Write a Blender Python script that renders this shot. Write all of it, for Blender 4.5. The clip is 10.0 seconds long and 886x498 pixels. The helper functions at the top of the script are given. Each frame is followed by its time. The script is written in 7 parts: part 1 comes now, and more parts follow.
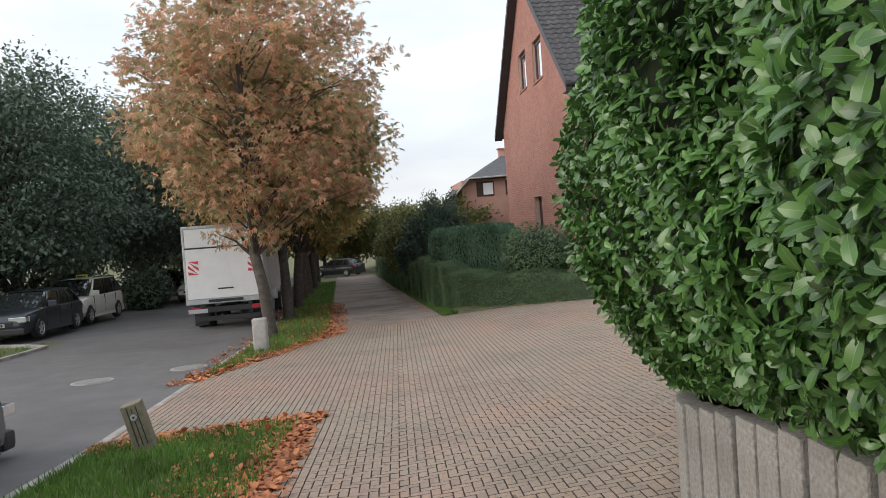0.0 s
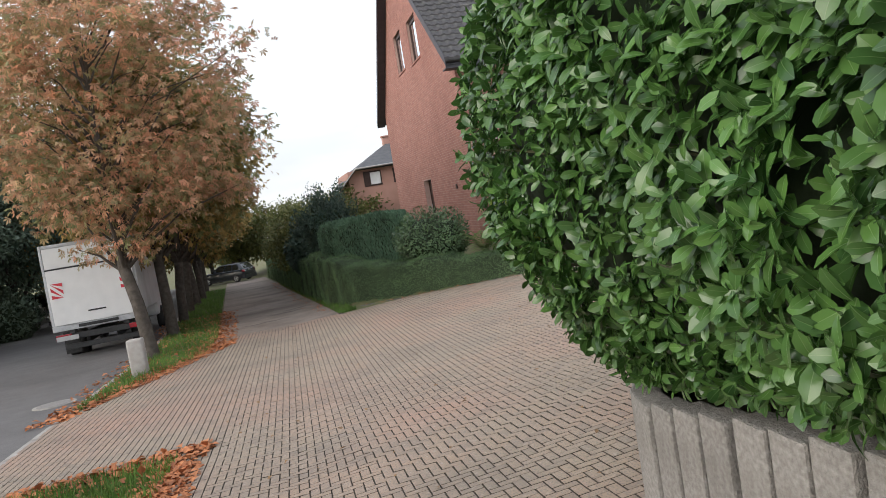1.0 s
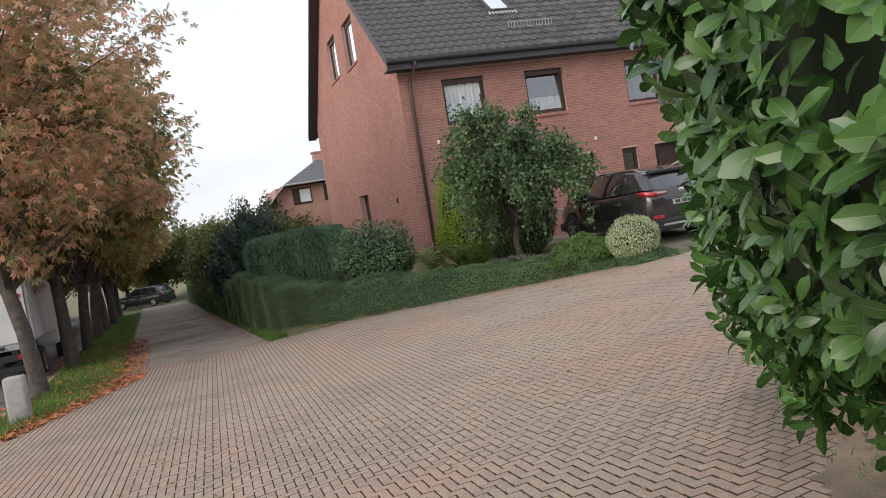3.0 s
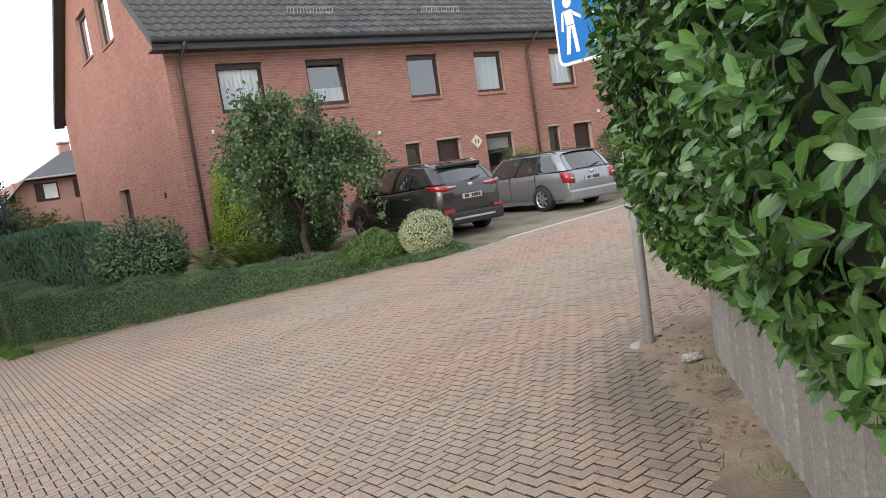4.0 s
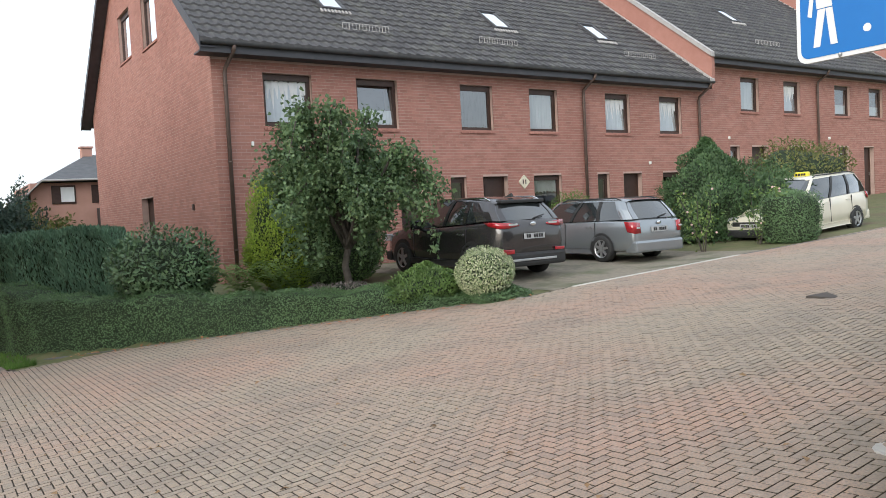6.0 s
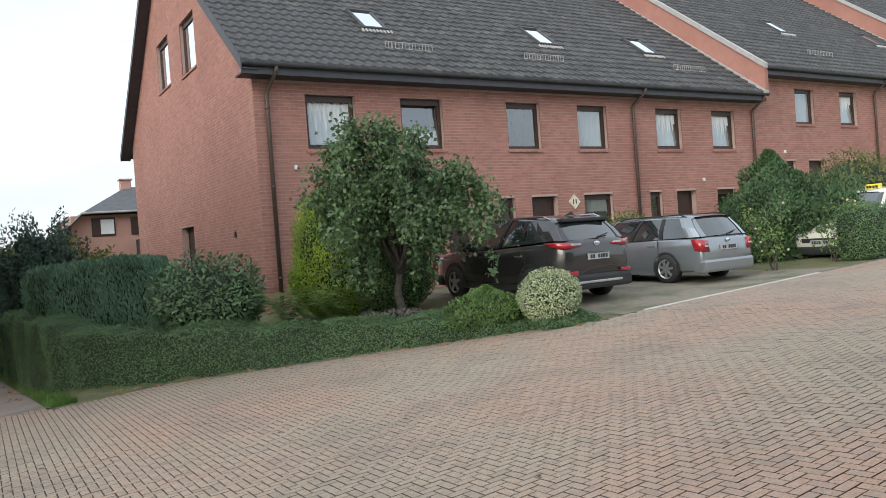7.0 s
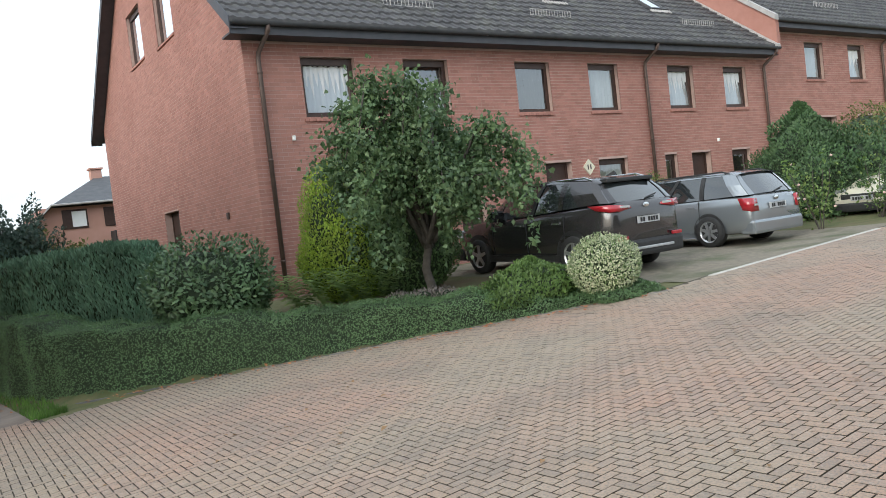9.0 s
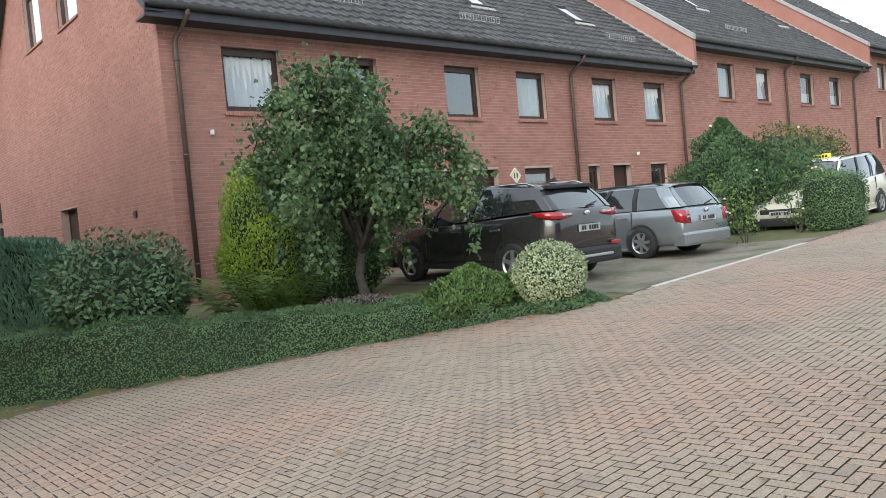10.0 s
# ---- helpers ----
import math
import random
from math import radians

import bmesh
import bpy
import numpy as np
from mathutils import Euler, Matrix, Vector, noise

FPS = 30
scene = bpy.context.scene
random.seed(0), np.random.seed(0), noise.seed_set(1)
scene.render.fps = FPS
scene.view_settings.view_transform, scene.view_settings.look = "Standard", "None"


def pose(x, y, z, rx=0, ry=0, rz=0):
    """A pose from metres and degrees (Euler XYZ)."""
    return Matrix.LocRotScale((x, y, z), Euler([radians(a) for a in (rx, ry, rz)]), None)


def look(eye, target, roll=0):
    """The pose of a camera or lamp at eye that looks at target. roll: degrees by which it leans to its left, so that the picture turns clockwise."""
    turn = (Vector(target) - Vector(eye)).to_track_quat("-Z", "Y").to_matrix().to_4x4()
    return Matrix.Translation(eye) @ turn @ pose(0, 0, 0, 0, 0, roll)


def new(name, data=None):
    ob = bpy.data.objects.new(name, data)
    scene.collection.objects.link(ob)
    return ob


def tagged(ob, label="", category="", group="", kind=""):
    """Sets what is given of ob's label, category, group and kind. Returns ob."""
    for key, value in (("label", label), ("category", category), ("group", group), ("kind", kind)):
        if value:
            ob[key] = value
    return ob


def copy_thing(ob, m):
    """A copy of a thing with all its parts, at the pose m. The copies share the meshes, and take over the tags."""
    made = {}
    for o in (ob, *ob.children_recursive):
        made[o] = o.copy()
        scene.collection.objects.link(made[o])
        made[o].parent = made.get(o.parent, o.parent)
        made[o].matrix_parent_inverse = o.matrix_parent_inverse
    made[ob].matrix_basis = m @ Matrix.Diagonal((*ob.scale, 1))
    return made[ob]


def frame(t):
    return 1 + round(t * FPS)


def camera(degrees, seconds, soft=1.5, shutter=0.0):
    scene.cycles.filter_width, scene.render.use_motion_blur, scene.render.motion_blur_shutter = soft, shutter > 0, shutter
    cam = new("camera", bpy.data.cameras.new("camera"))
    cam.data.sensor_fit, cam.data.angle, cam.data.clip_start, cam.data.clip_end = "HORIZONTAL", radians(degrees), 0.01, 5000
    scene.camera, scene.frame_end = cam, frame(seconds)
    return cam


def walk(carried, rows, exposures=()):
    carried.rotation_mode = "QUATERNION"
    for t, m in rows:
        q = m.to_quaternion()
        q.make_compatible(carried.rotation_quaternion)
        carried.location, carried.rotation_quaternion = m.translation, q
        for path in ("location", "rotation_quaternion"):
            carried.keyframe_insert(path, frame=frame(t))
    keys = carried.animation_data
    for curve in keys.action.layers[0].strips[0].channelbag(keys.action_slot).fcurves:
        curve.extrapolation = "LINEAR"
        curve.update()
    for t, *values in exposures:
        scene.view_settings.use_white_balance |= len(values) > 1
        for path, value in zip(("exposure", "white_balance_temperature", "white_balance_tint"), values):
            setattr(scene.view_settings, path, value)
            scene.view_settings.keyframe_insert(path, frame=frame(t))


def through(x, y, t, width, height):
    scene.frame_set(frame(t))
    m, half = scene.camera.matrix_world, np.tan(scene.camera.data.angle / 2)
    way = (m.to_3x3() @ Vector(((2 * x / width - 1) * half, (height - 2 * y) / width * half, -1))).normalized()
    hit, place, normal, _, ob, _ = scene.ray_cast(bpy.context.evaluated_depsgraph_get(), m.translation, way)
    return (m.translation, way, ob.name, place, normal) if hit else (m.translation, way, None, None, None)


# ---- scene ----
cam = camera(60.4, 10.0, soft=0.8)
PATH = [
    (0, (0.033, 0.070, 1.675), (0.169, 2.264, 1.575), -4.2),
    (0.5, (0.117, 0.585, 1.623), (0.395, 2.763, 1.475), -6.2),
    (1, (0.158, 1.077, 1.582), (0.591, 3.229, 1.418), -9.3),
    (1.5, (0.136, 1.586, 1.550), (0.653, 3.719, 1.395), -7.5),
    (2, (0.135, 2.078, 1.525), (0.621, 4.220, 1.395), -7.8),
    (2.2, (0.109, 2.264, 1.504), (0.565, 4.412, 1.378), -8.5),
    (3.3, (0.237, 3.483, 1.363), (0.979, 5.547, 1.198), -10.6),
    (3.5, (0.239, 3.653, 1.352), (1.033, 5.690, 1.110), -12.3),
    (4, (0.211, 4.106, 1.334), (1.432, 5.922, 1.100), -8.4),
    (4.5, (0.246, 4.546, 1.273), (1.706, 6.177, 1.043), -5.2),
    (5, (0.208, 5.009, 1.213), (1.625, 6.675, 0.974), -3.0),
    (5.5, (0.195, 5.464, 1.221), (1.595, 7.138, 0.948), -2.3),
    (5.7, (0.209, 5.645, 1.221), (1.511, 7.407, 1.020), -2.4),
    (6.8, (0.294, 6.735, 1.180), (1.471, 8.594, 1.153), -3.7),
    (7, (0.325, 6.927, 1.151), (1.477, 8.800, 1.124), -4.2),
    (7.5, (0.323, 7.409, 1.104), (1.340, 9.359, 1.091), -6.2),
    (8, (0.326, 7.896, 1.104), (1.515, 9.746, 1.049), -5.0),
    (8.5, (0.355, 8.349, 1.080), (1.591, 10.167, 0.994), -6.4),
    (9, (0.336, 8.797, 1.025), (1.546, 10.631, 0.939), -6.6),
    (9.5, (0.299, 9.180, 1.022), (1.624, 10.934, 0.927), -4.6),
    (10, (0.331, 9.629, 0.987), (1.761, 11.299, 0.900), -5.1),
]
walk(cam, [(t, look(eye, target, roll)) for t, eye, target, roll in PATH],
     [(0.0, -0.1, 6250, 9), (1.0, 0.05, 6250, 10), (2.0, -0.03, 6350, 11), (3.5, 0.05, 6300, 10), (4.5, 0.44, 6150, 9), (5.0, 0.36, 6050, 9), (5.5, 0.28, 6050, 8), (7.5, 0.06, 5950, 4), (8.5, 0.15, 5920, 4), (10.0, 0.25, 5880, 3)])

# ---- light ----
world = bpy.data.worlds.new("overcast_sky")
scene.world = world
world.use_nodes = True
wn, wl = world.node_tree.nodes, world.node_tree.links
wn.clear()
w_out = wn.new("ShaderNodeOutputWorld")
w_sky = wn.new("ShaderNodeTexSky")
w_sky.sky_type, w_sky.sun_disc = "NISHITA", False
w_sky.sun_elevation, w_sky.sun_rotation = radians(27), radians(251)
w_sky.air_density, w_sky.dust_density = 1.2, 4.0
w_skybg = wn.new("ShaderNodeBackground")
w_skybg.inputs["Strength"].default_value = 0.06
wl.new(w_sky.outputs[0], w_skybg.inputs["Color"])
# closed cloud deck: bright overhead, lavender grey banks lower down
w_co = wn.new("ShaderNodeTexCoord")
w_map = wn.new("ShaderNodeMapping")
w_map.inputs["Scale"].default_value = (1.0, 1.0, 3.2)
wl.new(w_co.outputs["Generated"], w_map.inputs["Vector"])
w_noise = wn.new("ShaderNodeTexNoise")
w_noise.inputs["Scale"].default_value, w_noise.inputs["Detail"].default_value = 2.6, 5.0
wl.new(w_map.outputs[0], w_noise.inputs["Vector"])
w_ramp = wn.new("ShaderNodeValToRGB")
w_ramp.color_ramp.elements[0].position, w_ramp.color_ramp.elements[0].color = 0.36, (0.80, 0.82, 0.87, 1)
w_ramp.color_ramp.elements[1].position, w_ramp.color_ramp.elements[1].color = 0.58, (1.0, 1.0, 1.0, 1)
wl.new(w_noise.outputs[0], w_ramp.inputs[0])
w_cloud = wn.new("ShaderNodeBackground")
w_cloud.inputs["Strength"].default_value = 1.0
wl.new(w_ramp.outputs[0], w_cloud.inputs["Color"])
w_add = wn.new("ShaderNodeAddShader")
wl.new(w_skybg.outputs[0], w_add.inputs[0])
wl.new(w_cloud.outputs[0], w_add.inputs[1])
wl.new(w_add.outputs[0], w_out.inputs["Surface"])
sun_data = bpy.data.lights.new("sun", "SUN")
sun_data.energy, sun_data.angle, sun_data.color = 1.5, radians(40), (1.0, 0.96, 0.9)
sun = new("sun", sun_data)
sun.matrix_world = look((-38, -13, 20), (0, 0, 0))

# ---- materials ----
def mat(name, a, b=None, scale=6.0, rough=0.7, bump=0.0, bump_scale=60.0, metal=0.0, spread=0.0, island=0.0, stain=None, stain_scale=0.6, coat=0.0, spec=0.5):
    """Two-scale mottled surface from colour a to b; spread varies it per object, island per loose piece."""
    m = bpy.data.materials.new(name)
    m.use_nodes = True
    n, l = m.node_tree.nodes, m.node_tree.links
    p = n["Principled BSDF"]
    co = n.new("ShaderNodeTexCoord")
    b = b or tuple(0.8 * v for v in a)
    n1 = n.new("ShaderNodeTexNoise")
    n1.inputs["Scale"].default_value, n1.inputs["Detail"].default_value = scale, 6.0
    l.new(co.outputs["Object"], n1.inputs["Vector"])
    mix = n.new("ShaderNodeMix")
    mix.data_type = "RGBA"
    mix.inputs[6].default_value, mix.inputs[7].default_value = (*a, 1), (*b, 1)
    ramp = n.new("ShaderNodeMapRange")
    ramp.inputs[1].default_value, ramp.inputs[2].default_value = 0.32, 0.68
    l.new(n1.outputs[0], ramp.inputs[0])
    l.new(ramp.outputs[0], mix.inputs[0])
    col = mix.outputs[2]
    if stain:
        n2 = n.new("ShaderNodeTexNoise")
        n2.inputs["Scale"].default_value, n2.inputs["Detail"].default_value = stain_scale, 4.0
        l.new(co.outputs["Object"], n2.inputs["Vector"])
        r2 = n.new("ShaderNodeMapRange")
        r2.inputs[1].default_value, r2.inputs[2].default_value = 0.48, 0.72
        l.new(n2.outputs[0], r2.inputs[0])
        mix2 = n.new("ShaderNodeMix")
        mix2.data_type = "RGBA"
        mix2.inputs[7].default_value = (*stain, 1)
        l.new(r2.outputs[0], mix2.inputs[0])
        l.new(col, mix2.inputs[6])
        col = mix2.outputs[2]
    if spread or island:
        src = n.new("ShaderNodeObjectInfo").outputs["Random"] if spread else n.new("ShaderNodeNewGeometry").outputs["Random Per Island"]
        amount = spread or island
        r3 = n.new("ShaderNodeMapRange")
        r3.inputs[3].default_value, r3.inputs[4].default_value = 1 - amount, 1 + amount
        l.new(src, r3.inputs[0])
        hsv = n.new("ShaderNodeHueSaturation")
        l.new(col, hsv.inputs["Color"])
        l.new(r3.outputs[0], hsv.inputs["Value"])
        col = hsv.outputs[0]
    l.new(col, p.inputs["Base Color"])
    p.inputs["Roughness"].default_value, p.inputs["Metallic"].default_value = rough, metal
    p.inputs["Specular IOR Level"].default_value = spec
    p.inputs["Coat Weight"].default_value, p.inputs["Coat Roughness"].default_value = coat, 0.06
    if bump:
        n4 = n.new("ShaderNodeTexNoise")
        n4.inputs["Scale"].default_value, n4.inputs["Detail"].default_value = bump_scale, 4.0
        l.new(co.outputs["Object"], n4.inputs["Vector"])
        bp = n.new("ShaderNodeBump")
        bp.inputs["Strength"].default_value, bp.inputs["Distance"].default_value = bump, 0.01
        l.new(n4.outputs[0], bp.inputs["Height"])
        l.new(bp.outputs[0], p.inputs["Normal"])
    return m


def leaf_mat(name, a, b, rough=0.45, amount=0.35, through=0.25, hue=0.0):
    """Leaf: colour varies leaf by leaf between a and b, with some light let through."""
    m = bpy.data.materials.new(name)
    m.use_nodes = True
    n, l = m.node_tree.nodes, m.node_tree.links
    p, out = n["Principled BSDF"], n["Material Output"]
    geo = n.new("ShaderNodeNewGeometry")
    mix = n.new("ShaderNodeMix")
    mix.data_type = "RGBA"
    mix.inputs[6].default_value, mix.inputs[7].default_value = (*a, 1), (*b, 1)
    l.new(geo.outputs["Random Per Island"], mix.inputs[0])
    co = n.new("ShaderNodeTexCoord")
    ns = n.new("ShaderNodeTexNoise")
    ns.inputs["Scale"].default_value = 1.3
    l.new(co.outputs["Object"], ns.inputs["Vector"])
    r = n.new("ShaderNodeMapRange")
    r.inputs[1].default_value, r.inputs[2].default_value = 0.3, 0.7
    r.inputs[3].default_value, r.inputs[4].default_value = 1 - amount, 1 + amount
    l.new(ns.outputs[0], r.inputs[0])
    hsv = n.new("ShaderNodeHueSaturation")
    l.new(mix.outputs[2], hsv.inputs["Color"])
    l.new(r.outputs[0], hsv.inputs["Value"])
    l.new(hsv.outputs[0], p.inputs["Base Color"])
    p.inputs["Roughness"].default_value = rough
    tr = n.new("ShaderNodeBsdfTranslucent")
    l.new(hsv.outputs[0], tr.inputs["Color"])
    ms = n.new("ShaderNodeMixShader")
    ms.inputs[0].default_value = through
    l.new(p.outputs[0], ms.inputs[1])
    l.new(tr.outputs[0], ms.inputs[2])
    l.new(ms.outputs[0], out.inputs["Surface"])
    return m


M_GRASS = mat("grass_soil", (0.10, 0.12, 0.045), (0.16, 0.15, 0.07), 3.0, 0.95, 0.6, 40, stain=(0.13, 0.10, 0.06))
M_ASPHALT = mat("asphalt", (0.135, 0.13, 0.13), (0.165, 0.16, 0.158), 2.0, 0.9, 0.5, 180, stain=(0.105, 0.10, 0.10), stain_scale=0.35)
M_PATH = mat("worn_path_asphalt", (0.23, 0.19, 0.165), (0.30, 0.25, 0.215), 3.0, 0.9, 0.5, 150, stain=(0.15, 0.12, 0.10), stain_scale=0.5)
M_JOINT = mat("paver_joint_sand", (0.05, 0.041, 0.03), (0.08, 0.067, 0.048), 9.0, 0.95, 0.4, 120)
M_BRICK = mat("red_brick", (0.36, 0.105, 0.062), (0.42, 0.135, 0.08), 2.0, 0.85, 0.25, 90)
M_ROOF = mat("dark_roof_tile", (0.046, 0.044, 0.047), (0.074, 0.070, 0.072), 5.0, 0.7, 0.3, 60, island=0.22, stain=(0.10, 0.098, 0.088), stain_scale=2.5)
M_DARKWOOD = mat("dark_brown_frame", (0.045, 0.022, 0.016), (0.06, 0.03, 0.022), 8.0, 0.5)
M_FASCIA = mat("slate_fascia", (0.055, 0.056, 0.068), (0.075, 0.074, 0.086), 4.0, 0.6)
M_CONCRETE = mat("concrete", (0.34, 0.32, 0.30), (0.42, 0.40, 0.375), 9.0, 0.9, 0.5, 70, stain=(0.24, 0.22, 0.20), stain_scale=1.6)
M_BARK = mat("bark", (0.06, 0.05, 0.042), (0.11, 0.095, 0.08), 9.0, 0.95, 0.9, 25)
# shade deep between leaves, put into the colour of solid inner shells
M_HEDGESHADE = mat("hedge_shade", (0.022, 0.036, 0.018), (0.036, 0.054, 0.026), 7.0, 0.95, 0.8, 20)
M_WHITE = mat("white_paint", (0.72, 0.72, 0.72), (0.78, 0.78, 0.78), 3.0, 0.45)
M_BLACK = mat("black_rubber", (0.018, 0.018, 0.018), (0.028, 0.028, 0.028), 12.0, 0.75)
M_METAL = mat("galvanised_steel", (0.42, 0.43, 0.44), (0.52, 0.53, 0.54), 14.0, 0.5, metal=0.6, bump=0.1)

# ---- building helpers ----
def mesh_ob(name, bm, material, parent=None, label="", smooth=False):
    me = bpy.data.meshes.new(name)
    bm.to_mesh(me)
    bm.free()
    if smooth:
        for f in me.polygons:
            f.use_smooth = True
    for mm in (material if isinstance(material, (list, tuple)) else [material]):
        me.materials.append(mm)
    ob = new(name, me)
    if parent is not None:
        ob.parent = parent
    if label:
        ob["label"] = label
    return ob


def part(name, bm, material, parent, label="", smooth=False):
    return mesh_ob(name, bm, material, parent, label, smooth)


def data_ob(name, verts, faces, material, parent=None, label="", smooth=False):
    me = bpy.data.meshes.new(name)
    me.from_pydata([tuple(v) for v in verts], [], faces)
    me.update()
    if smooth:
        me.polygons.foreach_set("use_smooth", [True] * len(me.polygons))
    me.materials.append(material)
    ob = new(name, me)
    if parent is not None:
        ob.parent = parent
    if label:
        ob["label"] = label
    return ob


def box(bm, x0, y0, z0, x1, y1, z1, bevel=0.0, m=None):
    r = bmesh.ops.create_cube(bm, size=1.0)
    vs = r["verts"]
    for v in vs:
        v.co = Vector((x0 + (v.co.x + 0.5) * (x1 - x0), y0 + (v.co.y + 0.5) * (y1 - y0), z0 + (v.co.z + 0.5) * (z1 - z0)))
    if bevel:
        es = list({e for v in vs for e in v.link_edges})
        out = bmesh.ops.bevel(bm, geom=es, offset=bevel, segments=2, affect="EDGES", profile=0.6)
        vs = list({v for f in out["faces"] for v in f.verts} | {v for v in vs if v.is_valid})
    if m is not None:
        bmesh.ops.transform(bm, matrix=m, verts=[v for v in vs if v.is_valid])
    return vs


def cubebm(*a, bevel=0.0, m=None):
    bm = bmesh.new()
    box(bm, *a, bevel=bevel, m=m)
    return bm


def tube(bm, pts, radii, sides=10, cap=True):
    """A round bar along pts, with a radius at each."""
    pts = [Vector(p) for p in pts]
    rings = []
    for i, p in enumerate(pts):
        d = (pts[min(i + 1, len(pts) - 1)] - pts[max(i - 1, 0)]).normalized()
        ref = Vector((1, 0, 0)) if abs(d.x) < 0.8 else Vector((0, 1, 0))
        u = d.cross(ref).normalized()
        w = d.cross(u)
        r = radii[i] if isinstance(radii, (list, tuple)) else radii
        rings.append([bm.verts.new(p + r * (math.cos(a) * u + math.sin(a) * w)) for a in [2 * math.pi * k / sides for k in range(sides)]])
    for a, b in zip(rings, rings[1:]):
        for k in range(sides):
            bm.faces.new((a[k], a[(k + 1) % sides], b[(k + 1) % sides], b[k]))
    if cap:
        bm.faces.new(rings[0][::-1])
        bm.faces.new(rings[-1])
    return bm


def empty(name, at=(0, 0, 0), turn=0.0):
    ob = new(name)
    ob.empty_display_size = 0.2
    ob.matrix_world = pose(*at, 0, 0, turn)
    return ob


def smooth01(v):
    v = min(max(v, 0.0), 1.0)
    return v * v * (3 - 2 * v)


# ---- the lie of the land ----
HEDGE_A, HEDGE_B, KERB_Y = (1.75, 21.2), (8.95, 16.15), 16.15


def street_z(y):
    y = min(max(y, -25.0), 75.0)
    return -0.682 - 0.04 * (y - 8.8) if y > 8.8 else -0.682 - 0.0725 * (y - 8.8)


def road_z(x, y):
    k = float(np.interp(y, [7.7, 11.0, 13.2], [0.09, 0.074, 0.068]))
    x = min(max(x, 0.0), 45.0)
    return street_z(y) + (min(x, 10.0) + 0.6 * max(x - 10.0, 0.0)) * k * (1 - smooth01((y - 26.0) / 20.0))


def bend(y):
    """The street and its footpath swing gently to the west beyond the side road."""
    return -0.073 * max(y - 20.5, 0.0)


def behind_hedge(x, y):
    """Metres behind the garden's edge (hedge and parking kerb); negative on the road side."""
    ax, ay = HEDGE_A
    bx, by = HEDGE_B
    ln = math.hypot(bx - ax, by - ay)
    diag = ((x - ax) * -(by - ay) + (y - ay) * (bx - ax)) / ln
    return min(diag, y - KERB_Y, x - HEDGE_A[0] - bend(y))


def garden_z(x):
    return float(np.interp(x, [8.0, 9.5, 12.0, 14.0, 16.0], [-0.28, -0.13, -0.13, -0.16, -0.11])) + 0.05 * max(x - 16.0, 0.0)


def land_z(x, y):
    d = behind_hedge(x, y)
    if d <= 0:
        return road_z(x, y)
    w = smooth01(d / (1.3 if x < 8.6 else 3.0))
    fall = 0.035 * max(y - 26.0, 0.0) * (1 - smooth01((x - 3.0) / 3.0))
    return road_z(x, y) * (1 - w) + (garden_z(x) - fall) * w


def sheet(name, xs, ys, lift, material, keep=None, thick=0.0, label="", category="", kind="structure", parent=None, swing=False):
    """A surface laid on the land over a grid of xs and ys."""
    idx, verts, faces = {}, [], []
    def vid(i, j):
        if (i, j) not in idx:
            idx[i, j] = len(verts)
            x = xs[i] + (bend(ys[j]) if swing else 0.0)
            verts.append((x, ys[j], land_z(x, ys[j]) + lift))
        return idx[i, j]
    for i in range(len(xs) - 1):
        for j in range(len(ys) - 1):
            if keep is None or keep((xs[i] + xs[i + 1]) / 2, (ys[j] + ys[j + 1]) / 2):
                faces.append((vid(i, j), vid(i + 1, j), vid(i + 1, j + 1), vid(i, j + 1)))
    ob = data_ob(name, verts, faces, material, parent, smooth=True)
    return tagged(ob, label, category, kind=kind) if parent is None else ob


def steps(a, b, n):
    return [a + (b - a) * i / n for i in range(n + 1)]


GX = [-420, -200, -110, -70, -45, -30] + steps(-22, 46, 136) + [60, 80, 120, 220, 420]
GY = [-420, -200, -100, -50, -25] + steps(-12, 45, 114) + steps(47, 75, 14) + [90, 120, 180, 260, 420]
ground = sheet("ground", GX, GY, 0.0, M_GRASS, label="rough grass and bare soil verge sloping gently away", category="ground")
road = sheet("road", steps(-9.6, -3.56, 12), steps(-24, 75, 99), 0.012, M_ASPHALT, label="grey asphalt street with worn patches", category="road", swing=True)

# the paved mouth of the side road
WALL_LINE = [(1.5, -4.0), (1.5, 4.2), (1.8, 4.62), (4.6, 7.44), (5.2, 7.72), (8.0, 8.32), (40.0, 9.9)]


def south_edge(x):
    return float(np.interp(x, [p[0] for p in WALL_LINE[1:]], [p[1] for p in WALL_LINE[1:]]))


def paved(x, y):
    if x < -3.5 or y < -4 or x > 44:
        return False
    if x < -1.25 and y < 8.75 + 0.26 * (x + 3.5):
        return False
    if x < -1.9 and y > 13.2 + 2.9 * (x + 3.5):
        return False
    if y > 20.6 or behind_hedge(x, y) > 0 or (x > 1.15 and y > 20.2):
        return False
    if x > 1.5 and y < south_edge(x):
        return False
    return True


bed = sheet("pavement", steps(-3.5, 44, 190), steps(-4, 21, 100), 0.012, M_JOINT, keep=paved, label="sand-jointed brick paving of the side road", category="pavement")
footpath = sheet("footpath", steps(-1.85, 1.15, 12), steps(20.4, 64, 88), 0.012, M_PATH, label="worn brownish asphalt footpath with cracks", category="path", swing=True)

